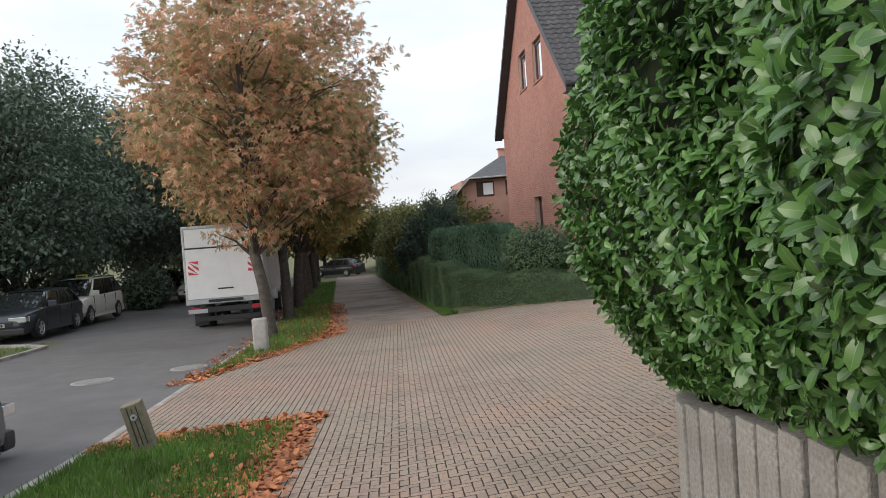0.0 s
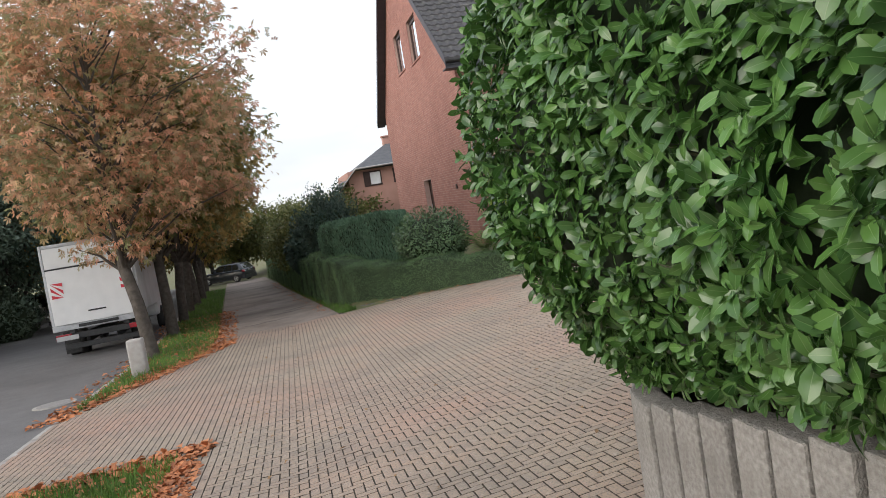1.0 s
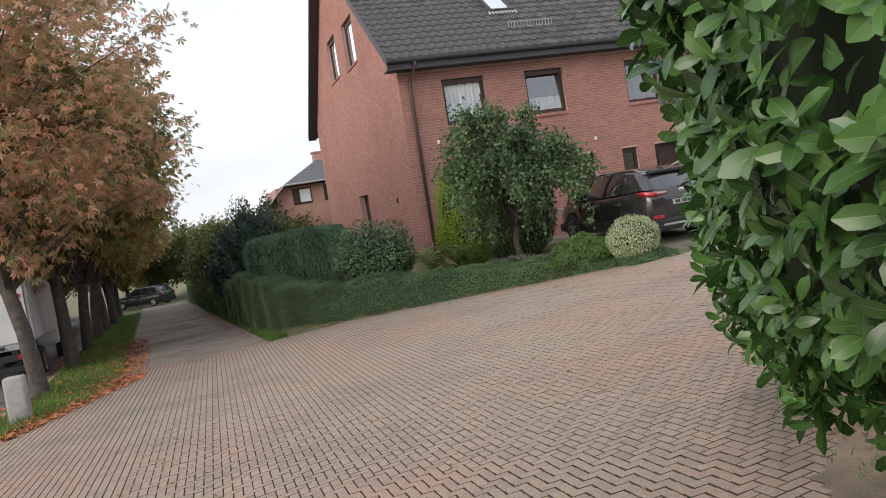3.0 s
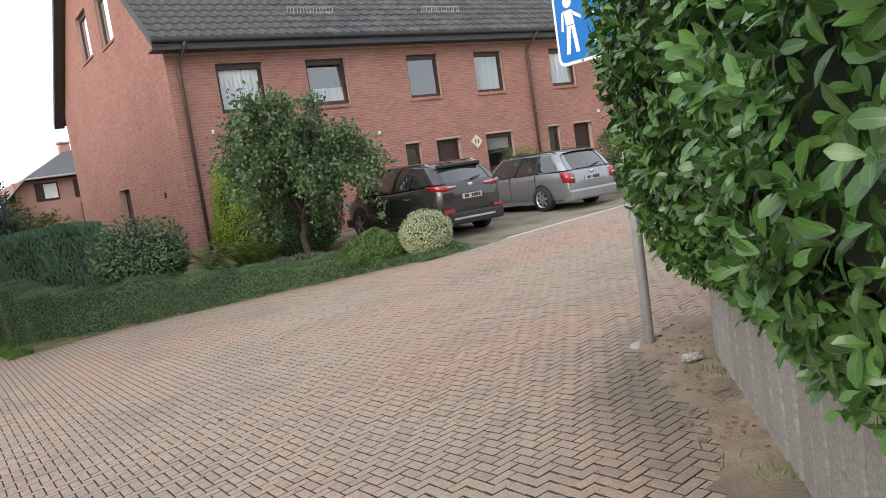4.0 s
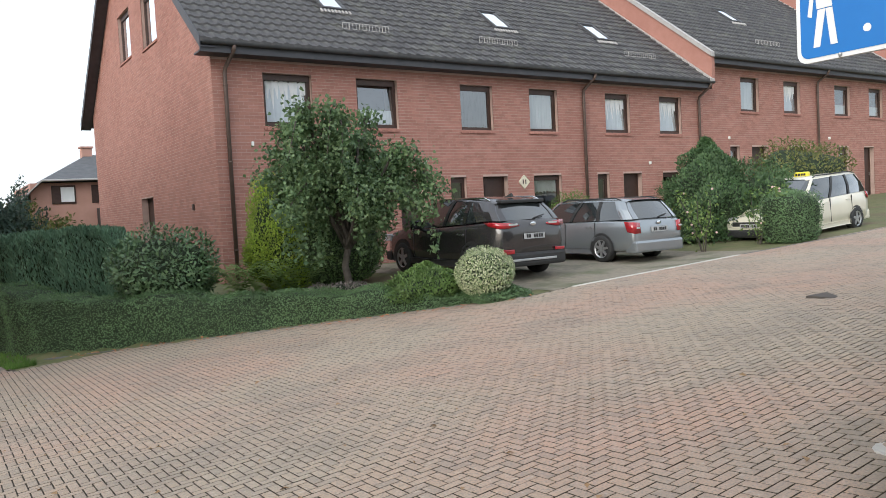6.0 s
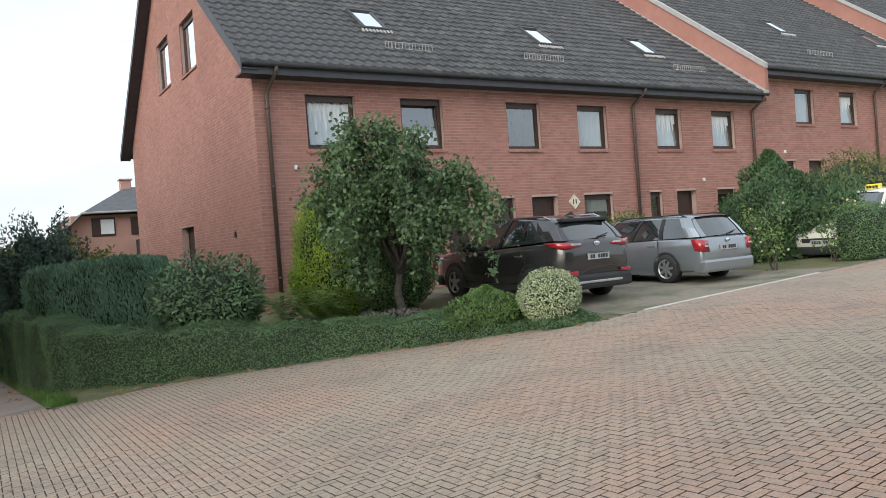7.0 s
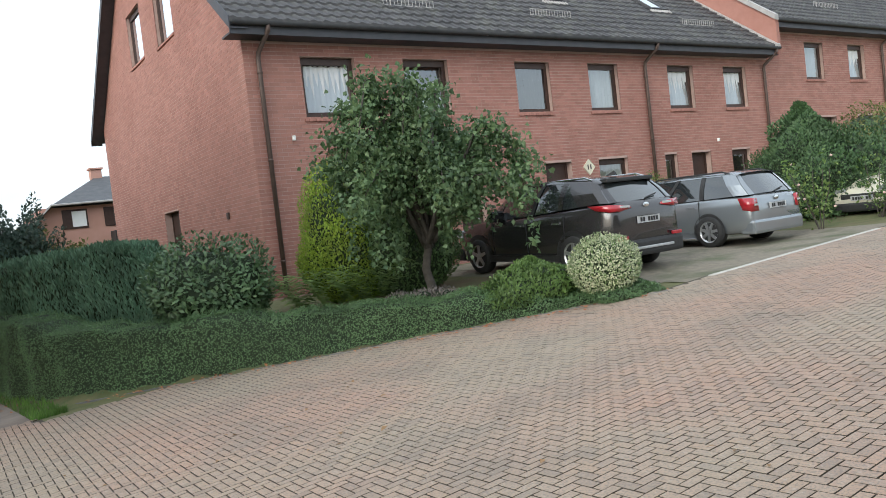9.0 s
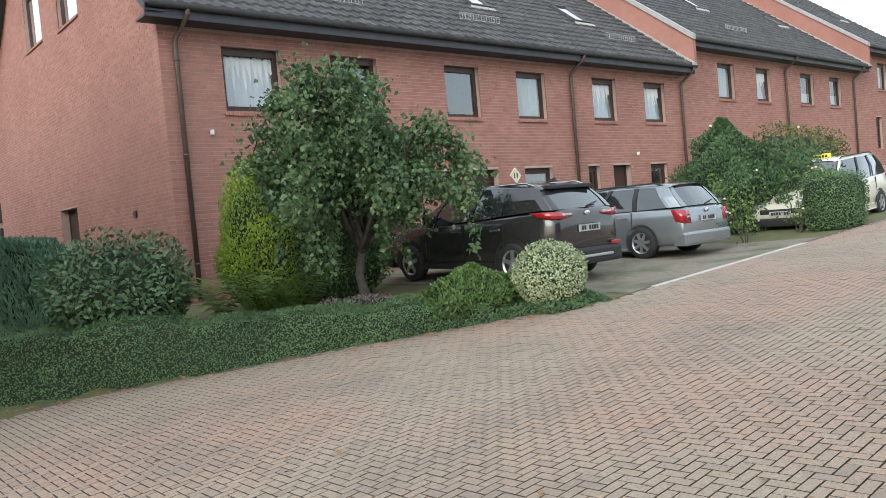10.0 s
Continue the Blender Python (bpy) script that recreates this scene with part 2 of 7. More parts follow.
# ---- mesh building from arrays ----
def array_ob(name, verts, quads, material, parent=None, label="", smooth=False, slots=None):
    """verts (n, 3), quads (m, 4) as arrays; slots: material index for each face."""
    verts, quads = np.asarray(verts, dtype=np.float32), np.asarray(quads, dtype=np.int32)
    me = bpy.data.meshes.new(name)
    me.vertices.add(len(verts))
    me.vertices.foreach_set("co", verts.ravel())
    k = quads.shape[1]
    me.loops.add(quads.size)
    me.loops.foreach_set("vertex_index", quads.ravel())
    me.polygons.add(len(quads))
    me.polygons.foreach_set("loop_start", np.arange(0, quads.size, k, dtype=np.int32))
    me.polygons.foreach_set("loop_total", np.full(len(quads), k, dtype=np.int32))
    for mm in (material if isinstance(material, (list, tuple)) else [material]):
        me.materials.append(mm)
    if slots is not None:
        me.polygons.foreach_set("material_index", np.asarray(slots, dtype=np.int32))
    me.polygons.foreach_set("use_smooth", np.full(len(quads), bool(smooth)))
    me.update(calc_edges=True)
    me.validate()
    ob = new(name, me)
    if parent is not None:
        ob.parent = parent
    if label:
        ob["label"] = label
    return ob


def stamp(shape, faces, mats, at):
    """Many copies of one small shape (k, 3): turned by mats (n, 3, 3) and put at (n, 3)."""
    shape, mats, at = np.asarray(shape, float), np.asarray(mats, float), np.asarray(at, float)
    v = np.einsum("nij,kj->nki", mats, shape) + at[:, None, :]
    f = np.asarray(faces)[None] + (np.arange(len(at)) * len(shape))[:, None, None]
    return v.reshape(-1, 3), f.reshape(-1, np.asarray(faces).shape[1])


def frames_of(axis, up):
    """Turns whose y goes along axis and whose z leans to up; rows of unit vectors as columns."""
    axis = axis / np.linalg.norm(axis, axis=1)[:, None]
    side = np.cross(axis, up)
    side /= np.linalg.norm(side, axis=1)[:, None] + 1e-9
    top = np.cross(side, axis)
    return np.stack([side, axis, top], axis=2)


def rand_dirs(rng, n):
    d = rng.normal(size=(n, 3))
    return d / np.linalg.norm(d, axis=1)[:, None]


def leaf_shape(width=0.5, rows=4, fold=0.12, droop=0.15, point=1.0):
    """A unit-long leaf along y, folded along its rib: two quads a row."""
    pts, fs = [], []
    for i in range(rows + 1):
        t = i / rows
        w = width / 2 * (math.sin(math.pi * min(0.06 + 0.94 * t, 1.0) ** point)) ** 0.8 if 0 < t < 1 else 0.012
        z = -droop * t * t
        pts += [(-w, t, z + fold * w), (0, t, z), (w, t, z + fold * w)]
    for i in range(rows):
        a = 3 * i
        fs += [(a, a + 1, a + 4, a + 3), (a + 1, a + 2, a + 5, a + 4)]
    return np.array(pts), np.array(fs)


LEAF2, LEAF2F = leaf_shape(0.55, 2, 0.25, 0.18)
CLIP, CLIPF = np.array([(0, 0, 0), (0.29, 0.5, 0.07), (0, 1.0, -0.05), (-0.29, 0.5, 0.07)]), np.array([(0, 1, 2, 3)])    # small folded leaf


def leaf_cloud(name, at, axis, up, size, material, parent, rng, shape=LEAF2, faces=LEAF2F, label="", jitter=0.3):
    n = len(at)
    m = frames_of(axis, up + 1e-3) * (size * rng.uniform(1 - jitter, 1 + jitter, n))[:, None, None]
    v, f = stamp(shape, faces, m, at)
    ob = array_ob(name, v, f, material, parent, label, smooth=True)
    ob["kind"] = "stuff"
    return ob


# ---- planter wall of upright concrete palisades, with the laurel hedge over it ----
def round_line(pts, cut=0.5, n=6):
    """The line with its corners rounded."""
    out = [Vector(pts[0])]
    for a, b, c in zip(pts, pts[1:], pts[2:]):
        a, b, c = Vector(a), Vector(b), Vector(c)
        p = b + (a - b).normalized() * min(cut, (a - b).length * 0.45)
        q = b + (c - b).normalized() * min(cut, (c - b).length * 0.45)
        for i in range(n + 1):
            t = i / n
            out.append((1 - t) ** 2 * p + 2 * t * (1 - t) * b + t * t * q)
    out.append(Vector(pts[-1]))
    return out


class Line:
    def __init__(self, pts):
        self.p = np.array([tuple(v) for v in pts])
        d = np.diff(self.p, axis=0)
        self.s = np.concatenate([[0], np.cumsum(np.hypot(d[:, 0], d[:, 1]))])
        self.length = self.s[-1]

    def at(self, s):
        s = np.clip(s, 0, self.length)
        x, y = np.interp(s, self.s, self.p[:, 0]), np.interp(s, self.s, self.p[:, 1])
        h = 0.12
        x1, y1 = np.interp(s + h, self.s, self.p[:, 0]), np.interp(s + h, self.s, self.p[:, 1])
        x0, y0 = np.interp(s - h, self.s, self.p[:, 0]), np.interp(s - h, self.s, self.p[:, 1])
        tx, ty = x1 - x0, y1 - y0
        ln = np.hypot(tx, ty) + 1e-9
        return x, y, tx / ln, ty / ln


WALL = Line(round_line([(1.46, -3.5), (1.46, 4.3), (4.64, 7.53), (8.0, 8.28), (14.0, 8.7)], 0.5))
def wall_top(s):
    """The foliage's foot and the wall's top follow the fall of the ground."""
    return np.interp(s, [0, 6.3, 7.8, 10.3, 12.3], [1.1, 0.74, 0.52, 0.44, 0.38])


M_PALISADE = mat("weathered_concrete_palisade", (0.205, 0.193, 0.178), (0.33, 0.314, 0.294), 48.0, 0.92, 0.9, 120, spread=0.09, stain=(0.15, 0.138, 0.12), stain_scale=2.6)
planter_wall = tagged(empty("planter_wall", (1.5, 4.3, -0.2)), "low retaining wall of upright grey concrete palisades under the laurel", "wall", kind="structure")
rng = np.random.default_rng(3)
s, k = 0.05, 0
while s < WALL.length - 0.2 and k < 130:
    w = 0.19
    x, y, tx, ty = (float(v) for v in WALL.at(s))
    z0, top = land_z(x, y) - 0.25, float(wall_top(s)) + 0.02 + rng.uniform(-0.012, 0.012)
    bm = bmesh.new()
    box(bm, -w / 2 + 0.011, 0.0, 0, w / 2 - 0.011, 0.13, top - z0, bevel=0.012)
    ob = part("palisade", bm, M_PALISADE, planter_wall)
    ob.matrix_parent_inverse = planter_wall.matrix_world.inverted()
    ob.matrix_basis = pose(x, y, z0, rng.uniform(-0.7, 0.7), rng.uniform(-0.5, 0.5), math.degrees(math.atan2(ty, tx))) @ Matrix.Diagonal((1, -1, 1, 1))
    ob.data.flip_normals()
    s += w + 0.006
    k += 1

M_LAUREL = leaf_mat("laurel_leaf", (0.042, 0.10, 0.028), (0.105, 0.215, 0.05), 0.26, 0.3, 0.18)
M_LAUREL_RIB = leaf_mat("laurel_rib", (0.10, 0.18, 0.055), (0.15, 0.26, 0.08), 0.4, 0.1, 0.1)


def laurel_leaf():
    """Obovate leaf with a pale raised rib: three strips of quads, unit long."""
    pts, fs, slot = [], [], []
    rows = [(0.0, 0.03), (0.2, 0.15), (0.48, 0.235), (0.78, 0.22), (1.0, 0.03)]
    for t, w in rows:
        z = 0.05 * math.sin(math.pi * t) - 0.10 * t * t
        r = min(0.011 * (1.2 - t), w * 0.5)
        pts += [(-w, t, z + 0.16 * w), (-r, t, z), (r, t, z), (w, t, z + 0.16 * w)]
    for i in range(len(rows) - 1):
        a = 4 * i
        for c in range(3):
            fs.append((a + c, a + c + 1, a + c + 5, a + c + 4))
            slot.append(1 if c == 1 else 0)
    return np.array(pts), np.array(fs), np.array(slot)


LAUREL, LAURELF, LAURELS = laurel_leaf()
PROFILE = np.array([(-0.06, 0.42), (0.08, 0.44), (0.22, 0.56), (0.38, 0.82), (0.50, 1.15), (0.55, 1.65), (0.52, 2.30), (0.40, 2.75), (0.10, 3.05), (-0.4, 3.15)])
PS = np.concatenate([[0], np.cumsum(np.hypot(*np.diff(PROFILE, axis=0).T))])


def hedge_face(s, v, inset):
    """Points on the laurel's face s along the wall and v (0 to 1) up its profile, and the way out of it."""
    x, y, tx, ty = WALL.at(s)
    u = v * PS[-1]
    off, z = np.interp(u, PS, PROFILE[:, 0]), np.interp(u, PS, PROFILE[:, 1])
    du = 0.05
    o1, z1 = np.interp(u + du, PS, PROFILE[:, 0]), np.interp(u + du, PS, PROFILE[:, 1])
    o0, z0 = np.interp(u - du, PS, PROFILE[:, 0]), np.interp(u - du, PS, PROFILE[:, 1])
    dn, dz = z1 - z0, -(o1 - o0)
    ln = np.hypot(dn, dz) + 1e-9
    no, nz = dn / ln, dz / ln
    ox, oy = -ty, tx
    off = off * np.interp(s, [0, 10.5, 12.2, 14], [1.0, 1.0, 0.8, 0.8])
    z = z + (wall_top(s) - 0.47) * (1 - v) + np.interp(s, [0, 6.5, 8.5, 11], [0.12, 0.12, 0.10, 0.02]) * np.clip(1 - 2.2 * v, 0, 1)
    off = off - np.interp(s, [0, 6.5, 7.5, 9.5], [0.0, 0.0, 0.06, 0.0])
    lump = 0.07 * np.sin(2.3 * s + 1.7 * z) + 0.06 * np.sin(4.9 * s - 3.1 * z + 1.0)
    off = off + lump * (v > 0.08) - inset * no
    p = np.stack([x + ox * off, y + oy * off, z - inset * nz], axis=1)
    nrm = np.stack([ox * no, oy * no, nz], axis=1)
    return p, nrm


laurel_hedge = tagged(empty("laurel_hedge", (2.3, 4.0, 0.45)), "dense glossy green cherry laurel hedge overhanging the planter wall", "hedge")
ss, vv = np.linspace(0, WALL.length, 150), np.linspace(0, 1, 26)
S2, V2 = np.meshgrid(ss, vv, indexing="ij")
# solid shell behind the leaves, coloured as their inner shade
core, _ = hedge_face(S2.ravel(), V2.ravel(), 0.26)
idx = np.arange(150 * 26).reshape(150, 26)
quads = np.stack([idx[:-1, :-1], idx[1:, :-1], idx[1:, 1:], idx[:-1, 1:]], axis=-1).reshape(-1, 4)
inner = array_ob("inner_growth", core, quads, M_HEDGESHADE, laurel_hedge, "dark shell standing for the shade between the leaves", smooth=True)
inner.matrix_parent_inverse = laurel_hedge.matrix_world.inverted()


def laurel_shoots(n, s_lo, s_hi, rng, inset, leaves=6):
    """Shoot tips on the hedge's face, each with a spiral of leaves that open outwards and up."""
    s, v = rng.uniform(s_lo, s_hi, n), rng.uniform(0.0, 0.97, n)
    p, nrm = hedge_face(s, v, inset * rng.uniform(0.55, 1.25, n))
    tip = nrm * 0.85 + np.array([0, 0, 0.38]) + 0.42 * rand_dirs(rng, n)
    tip /= np.linalg.norm(tip, axis=1)[:, None]
    u = np.cross(tip, rand_dirs(rng, n))
    u /= np.linalg.norm(u, axis=1)[:, None] + 1e-9
    w = np.cross(tip, u)
    big = rng.uniform(0.058, 0.086, n)
    ms, ats = [], []
    for k in range(leaves):
        phi = 2.4 * k + rng.uniform(-0.3, 0.3, n)
        th = np.radians(np.interp(k, [0, leaves - 1], [38, 92])) + rng.normal(0, 0.16, n)
        radial = u * np.cos(phi)[:, None] + w * np.sin(phi)[:, None]
        axis = tip * np.cos(th)[:, None] + radial * np.sin(th)[:, None] + np.array([0, 0, -0.10])
        up = tip * np.sin(th)[:, None] - radial * np.cos(th)[:, None] + 0.22 * rand_dirs(rng, n)
        size = big * np.interp(k, [0, 2, leaves - 1], [0.72, 1.0, 1.0]) * rng.uniform(0.85, 1.12, n)
        ms.append(frames_of(axis, up) * size[:, None, None])
        ats.append(p - tip * (0.012 * k))
    return np.concatenate(ms), np.concatenate(ats)


rng = np.random.default_rng(11)
for lo, hi, dens in ((2.2, 5.6, 800), (5.6, 9.2, 900), (9.2, 12.6, 780), (12.6, 17.0, 260)):
    for inset, share, leaves in ((0.085, 0.8, 6), (0.17, 0.3, 5)):
        m, at = laurel_shoots(int((hi - lo) * dens * share), lo, hi, rng, inset, leaves)
        v, f = stamp(LAUREL, LAURELF, m, at)
        ob = array_ob("foliage", v, f, [M_LAUREL, M_LAUREL_RIB], laurel_hedge, "glossy mid-green laurel leaves", True, np.tile(LAURELS, len(at)))
        ob["kind"] = "stuff"
        ob.matrix_parent_inverse = laurel_hedge.matrix_world.inverted()
# the hedge's flat top and its back, towards the bed
BACK = np.array([(0.05, 2.90), (-0.4, 2.98), (-0.9, 2.95), (-1.15, 2.6), (-1.2, 1.5), (-1.1, 0.36)])


def hedge_back(s, k):
    x, y, tx, ty = WALL.at(s)
    off, z = np.interp(k, np.arange(6), BACK[:, 0]), np.interp(k, np.arange(6), BACK[:, 1])
    return np.stack([x - ty * off, y + tx * off, z + 0.05 * np.sin(3 * s + 2 * k)], axis=1)


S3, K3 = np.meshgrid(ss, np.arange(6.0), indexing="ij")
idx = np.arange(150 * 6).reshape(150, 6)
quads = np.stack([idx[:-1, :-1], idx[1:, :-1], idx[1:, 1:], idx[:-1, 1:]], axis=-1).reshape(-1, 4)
back = array_ob("back_shade_shell", hedge_back(S3.ravel(), K3.ravel()), quads, M_HEDGESHADE, laurel_hedge, "dark shell standing for the shade between the leaves", smooth=True)
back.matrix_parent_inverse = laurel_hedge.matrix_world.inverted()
n_back = 9000
at = hedge_back(rng.uniform(0.3, 17.0, n_back), rng.uniform(0, 4.9, n_back)) + rng.normal(0, 0.03, (n_back, 3))
ob = leaf_cloud("back_foliage", at, rand_dirs(rng, n_back) * np.array([1, 1, 0.4]), 0.6 * rand_dirs(rng, n_back) + np.array([0, 0, 1.0]), np.full(n_back, 0.12), M_LAUREL, laurel_hedge, rng)
ob.matrix_parent_inverse = laurel_hedge.matrix_world.inverted()
# the outermost leaves, one by one
leaf_me = array_ob("leaf", LAUREL, LAURELF, [M_LAUREL, M_LAUREL_RIB], None, "", True, LAURELS)
m, at = laurel_shoots(46, 5.8, 9.6, rng, 0.05)
for i in range(len(at)):
    ob = leaf_me if i == 0 else new("leaf", leaf_me.data)
    ob.parent = laurel_hedge
    ob.matrix_parent_inverse = laurel_hedge.matrix_world.inverted()
    ob.matrix_basis = Matrix.Translation(at[i]) @ Matrix(m[i].tolist()).to_4x4()
# twigs that show between the leaves
bm = bmesh.new()
for i in range(90):
    s0, v0 = rng.uniform(4, 13), rng.uniform(0.1, 0.9)
    a, _ = hedge_face(np.array([s0]), np.array([v0]), 0.3)
    b, _ = hedge_face(np.array([s0 + rng.uniform(-0.15, 0.15)]), np.array([v0 + 0.03]), 0.15)
    tube(bm, [a[0], (a[0] + b[0]) / 2 + rng.normal(0, 0.02, 3), b[0]], [0.008, 0.006, 0.003], 5)
tw = part("twig_tangle", bm, mat("laurel_twig", (0.10, 0.11, 0.04), (0.14, 0.13, 0.06), 20, 0.7), laurel_hedge)
tw.matrix_parent_inverse = laurel_hedge.matrix_world.inverted()
tw["kind"] = "stuff"
soil_top = data_ob("planter_soil", [(1.66, -3.5, 0.38), (30, -3.5, 0.38), (30, 9.3, 0.38), (14, 8.5, 0.38), (8, 8.1, 0.38), (4.75, 7.35, 0.38), (1.7, 4.3, 0.38)], [(0, 1, 2, 3, 4, 5, 6)], mat("planter_soil", (0.06, 0.045, 0.03), (0.09, 0.07, 0.05), 9, 0.95, 0.5, 30))
tagged(soil_top, "dark soil bed behind the palisade wall", "soil", kind="structure")

# ---- the brick row of houses ----
FY, FLOOR = 24.25, -0.25          # front wall's face, foot of the walls
EAVE_Z, SLOPE, EAVE_Y = 5.50, 0.78, 23.75
RIDGE_Y, BACK_Y = 32.0, 39.8
M_MORTAR = mat("brick_mortar", (0.47, 0.33, 0.285), (0.53, 0.38, 0.33), 5.0, 0.95, 0.3, 80)
M_BRICKS = mat("red_facing_brick", (0.36, 0.172, 0.136), (0.405, 0.20, 0.16), 3.0, 0.86, 0.2, 110, island=0.12, stain=(0.335, 0.155, 0.122), stain_scale=0.45)
M_BRICK1 = mat("red_facing_brick_single", (0.36, 0.172, 0.136), (0.405, 0.20, 0.16), 3.0, 0.86, 0.2, 110, spread=0.08)
M_CURTAIN = mat("white_net_curtain", (0.80, 0.80, 0.80), (0.85, 0.85, 0.85), 3.0, 0.9)
# dimness of the rooms behind the glass, given as a dark colour
M_DIMROOM = mat("dim_room", (0.06, 0.055, 0.05), (0.09, 0.08, 0.075), 2.0, 0.9)
M_PIPE = mat("brown_copper_downpipe", (0.10, 0.068, 0.056), (0.13, 0.09, 0.075), 6.0, 0.5, metal=0.3)
M_GUTTER = mat("grey_zinc_gutter", (0.06, 0.06, 0.066), (0.085, 0.085, 0.09), 5.0, 0.6, metal=0.2)
M_CAPSTONE = mat("grey_verge_capping", (0.36, 0.34, 0.33), (0.42, 0.40, 0.39), 5.0, 0.7)


def glass_mat(name, tint, rough=0.03):
    """Window glass: dark, clear reflection of the sky, part of the room behind seen through."""
    m = bpy.data.materials.new(name)
    m.use_nodes = True
    n, l = m.node_tree.nodes, m.node_tree.links
    p, out = n["Principled BSDF"], n["Material Output"]
    p.inputs["Base Color"].default_value = (*tint, 1)
    p.inputs["Roughness"].default_value = rough
    p.inputs["Specular IOR Level"].default_value = 0.9
    ns = n.new("ShaderNodeTexNoise")
    ns.inputs["Scale"].default_value = 1.5
    bp = n.new("ShaderNodeBump")
    bp.inputs["Strength"].default_value, bp.inputs["Distance"].default_value = 0.05, 0.02
    l.new(ns.outputs[0], bp.inputs["Height"])
    l.new(bp.outputs[0], p.inputs["Normal"])
    tr = n.new("ShaderNodeBsdfTransparent")
    fr = n.new("ShaderNodeFresnel")
    fr.inputs[0].default_value = 2.7
    gl = n.new("ShaderNodeBsdfGlossy")
    gl.inputs["Roughness"].default_value = rough
    gl.inputs["Color"].default_value = (0.9, 0.93, 0.97, 1)
    l.new(bp.outputs[0], gl.inputs["Normal"])
    ms = n.new("ShaderNodeMixShader")
    l.new(fr.outputs[0], ms.inputs[0])
    tr.inputs["Color"].default_value = (*tint, 1)
    l.new(tr.outputs[0], ms.inputs[1])
    l.new(gl.outputs[0], ms.inputs[2])
    l.new(ms.outputs[0], out.inputs["Surface"])
    return m


M_PANE = glass_mat("window_pane", (0.75, 0.78, 0.78))


def wall_slab(bm, a0, a1, z0, z1, holes, place):
    """Solid wall between a0..a1 and z0..z1 with holes (a0, a1, z0, z1) through it; place(a, depth, z) gives the world."""
    cuts = sorted({a0, a1, *[h[0] for h in holes], *[h[1] for h in holes]})
    for c0, c1 in zip(cuts, cuts[1:]):
        mid = (c0 + c1) / 2
        spans, low = [], z0
        for h in sorted((h for h in holes if h[0] < mid < h[1]), key=lambda h: h[2]):
            spans.append((low, h[2]))
            low = h[3]
        spans.append((low, z1))
        for s0, s1 in spans:
            vs = [bm.verts.new(place(a, d, z)) for a in (c0, c1) for d in (0.003, 0.30) for z in (s0, s1)]
            for f in ((0, 1, 3, 2), (4, 6, 7, 5), (0, 4, 5, 1), (2, 3, 7, 6), (0, 2, 6, 4), (1, 5, 7, 3)):
                bm.faces.new([vs[i] for i in f])


def brick_cells(a0, a1, z0, z1, holes, top=None):
    """Running-bond bricks: (a_lo, a_hi, z_lo, z_hi), cut at the holes and under a sloping top."""
    out, row, h = [], 0, 0.0833
    z = z0
    while z + h <= z1:
        a = a0 - (0.125 if row % 2 else 0.0)
        while a < a1:
            lo, hi = max(a, a0) + 0.004, min(a + 0.25, a1) - 0.004
            a += 0.25
            if hi - lo < 0.02 or (top and z + h > top((lo + hi) / 2)):
                continue
            for p in holes:
                if z + h > p[2] + 0.02 and z < p[3] - 0.02 and hi > p[0] and lo < p[1]:
                    if lo < p[0]:
                        hi = min(hi, p[0])
                    elif hi > p[1]:
                        lo = max(lo, p[1])
                    else:
                        hi = lo
            if hi - lo > 0.02:
                out.append((lo, hi, z + 0.0045, z + h - 0.0045))
        z += h
        row += 1
    return out


BRICK_FACES = np.array([(0, 1, 2, 3), (0, 4, 5, 1), (1, 5, 6, 2), (2, 6, 7, 3), (3, 7, 4, 0)])


def brick_mesh(name, cells, place, parent, rng, material):
    vs, fs = [], []
    for lo, hi, z0, z1 in cells:
        out = -0.0015 * rng.random() - 0.0005
        b = len(vs)
        for d in (out, 0.02):
            vs += [place(lo, d, z0), place(hi, d, z0), place(hi, d, z1), place(lo, d, z1)]
        fs.append(BRICK_FACES + b)
    ob = array_ob(name, vs, np.concatenate(fs), material, parent, "red facing bricks in running bond")
    ob["kind"] = "stuff"
    return ob


def front(a, d, z):
    return (a, FY + d, z)


def gable_place(a, d, z):
    return (6.1 + d, a, z)


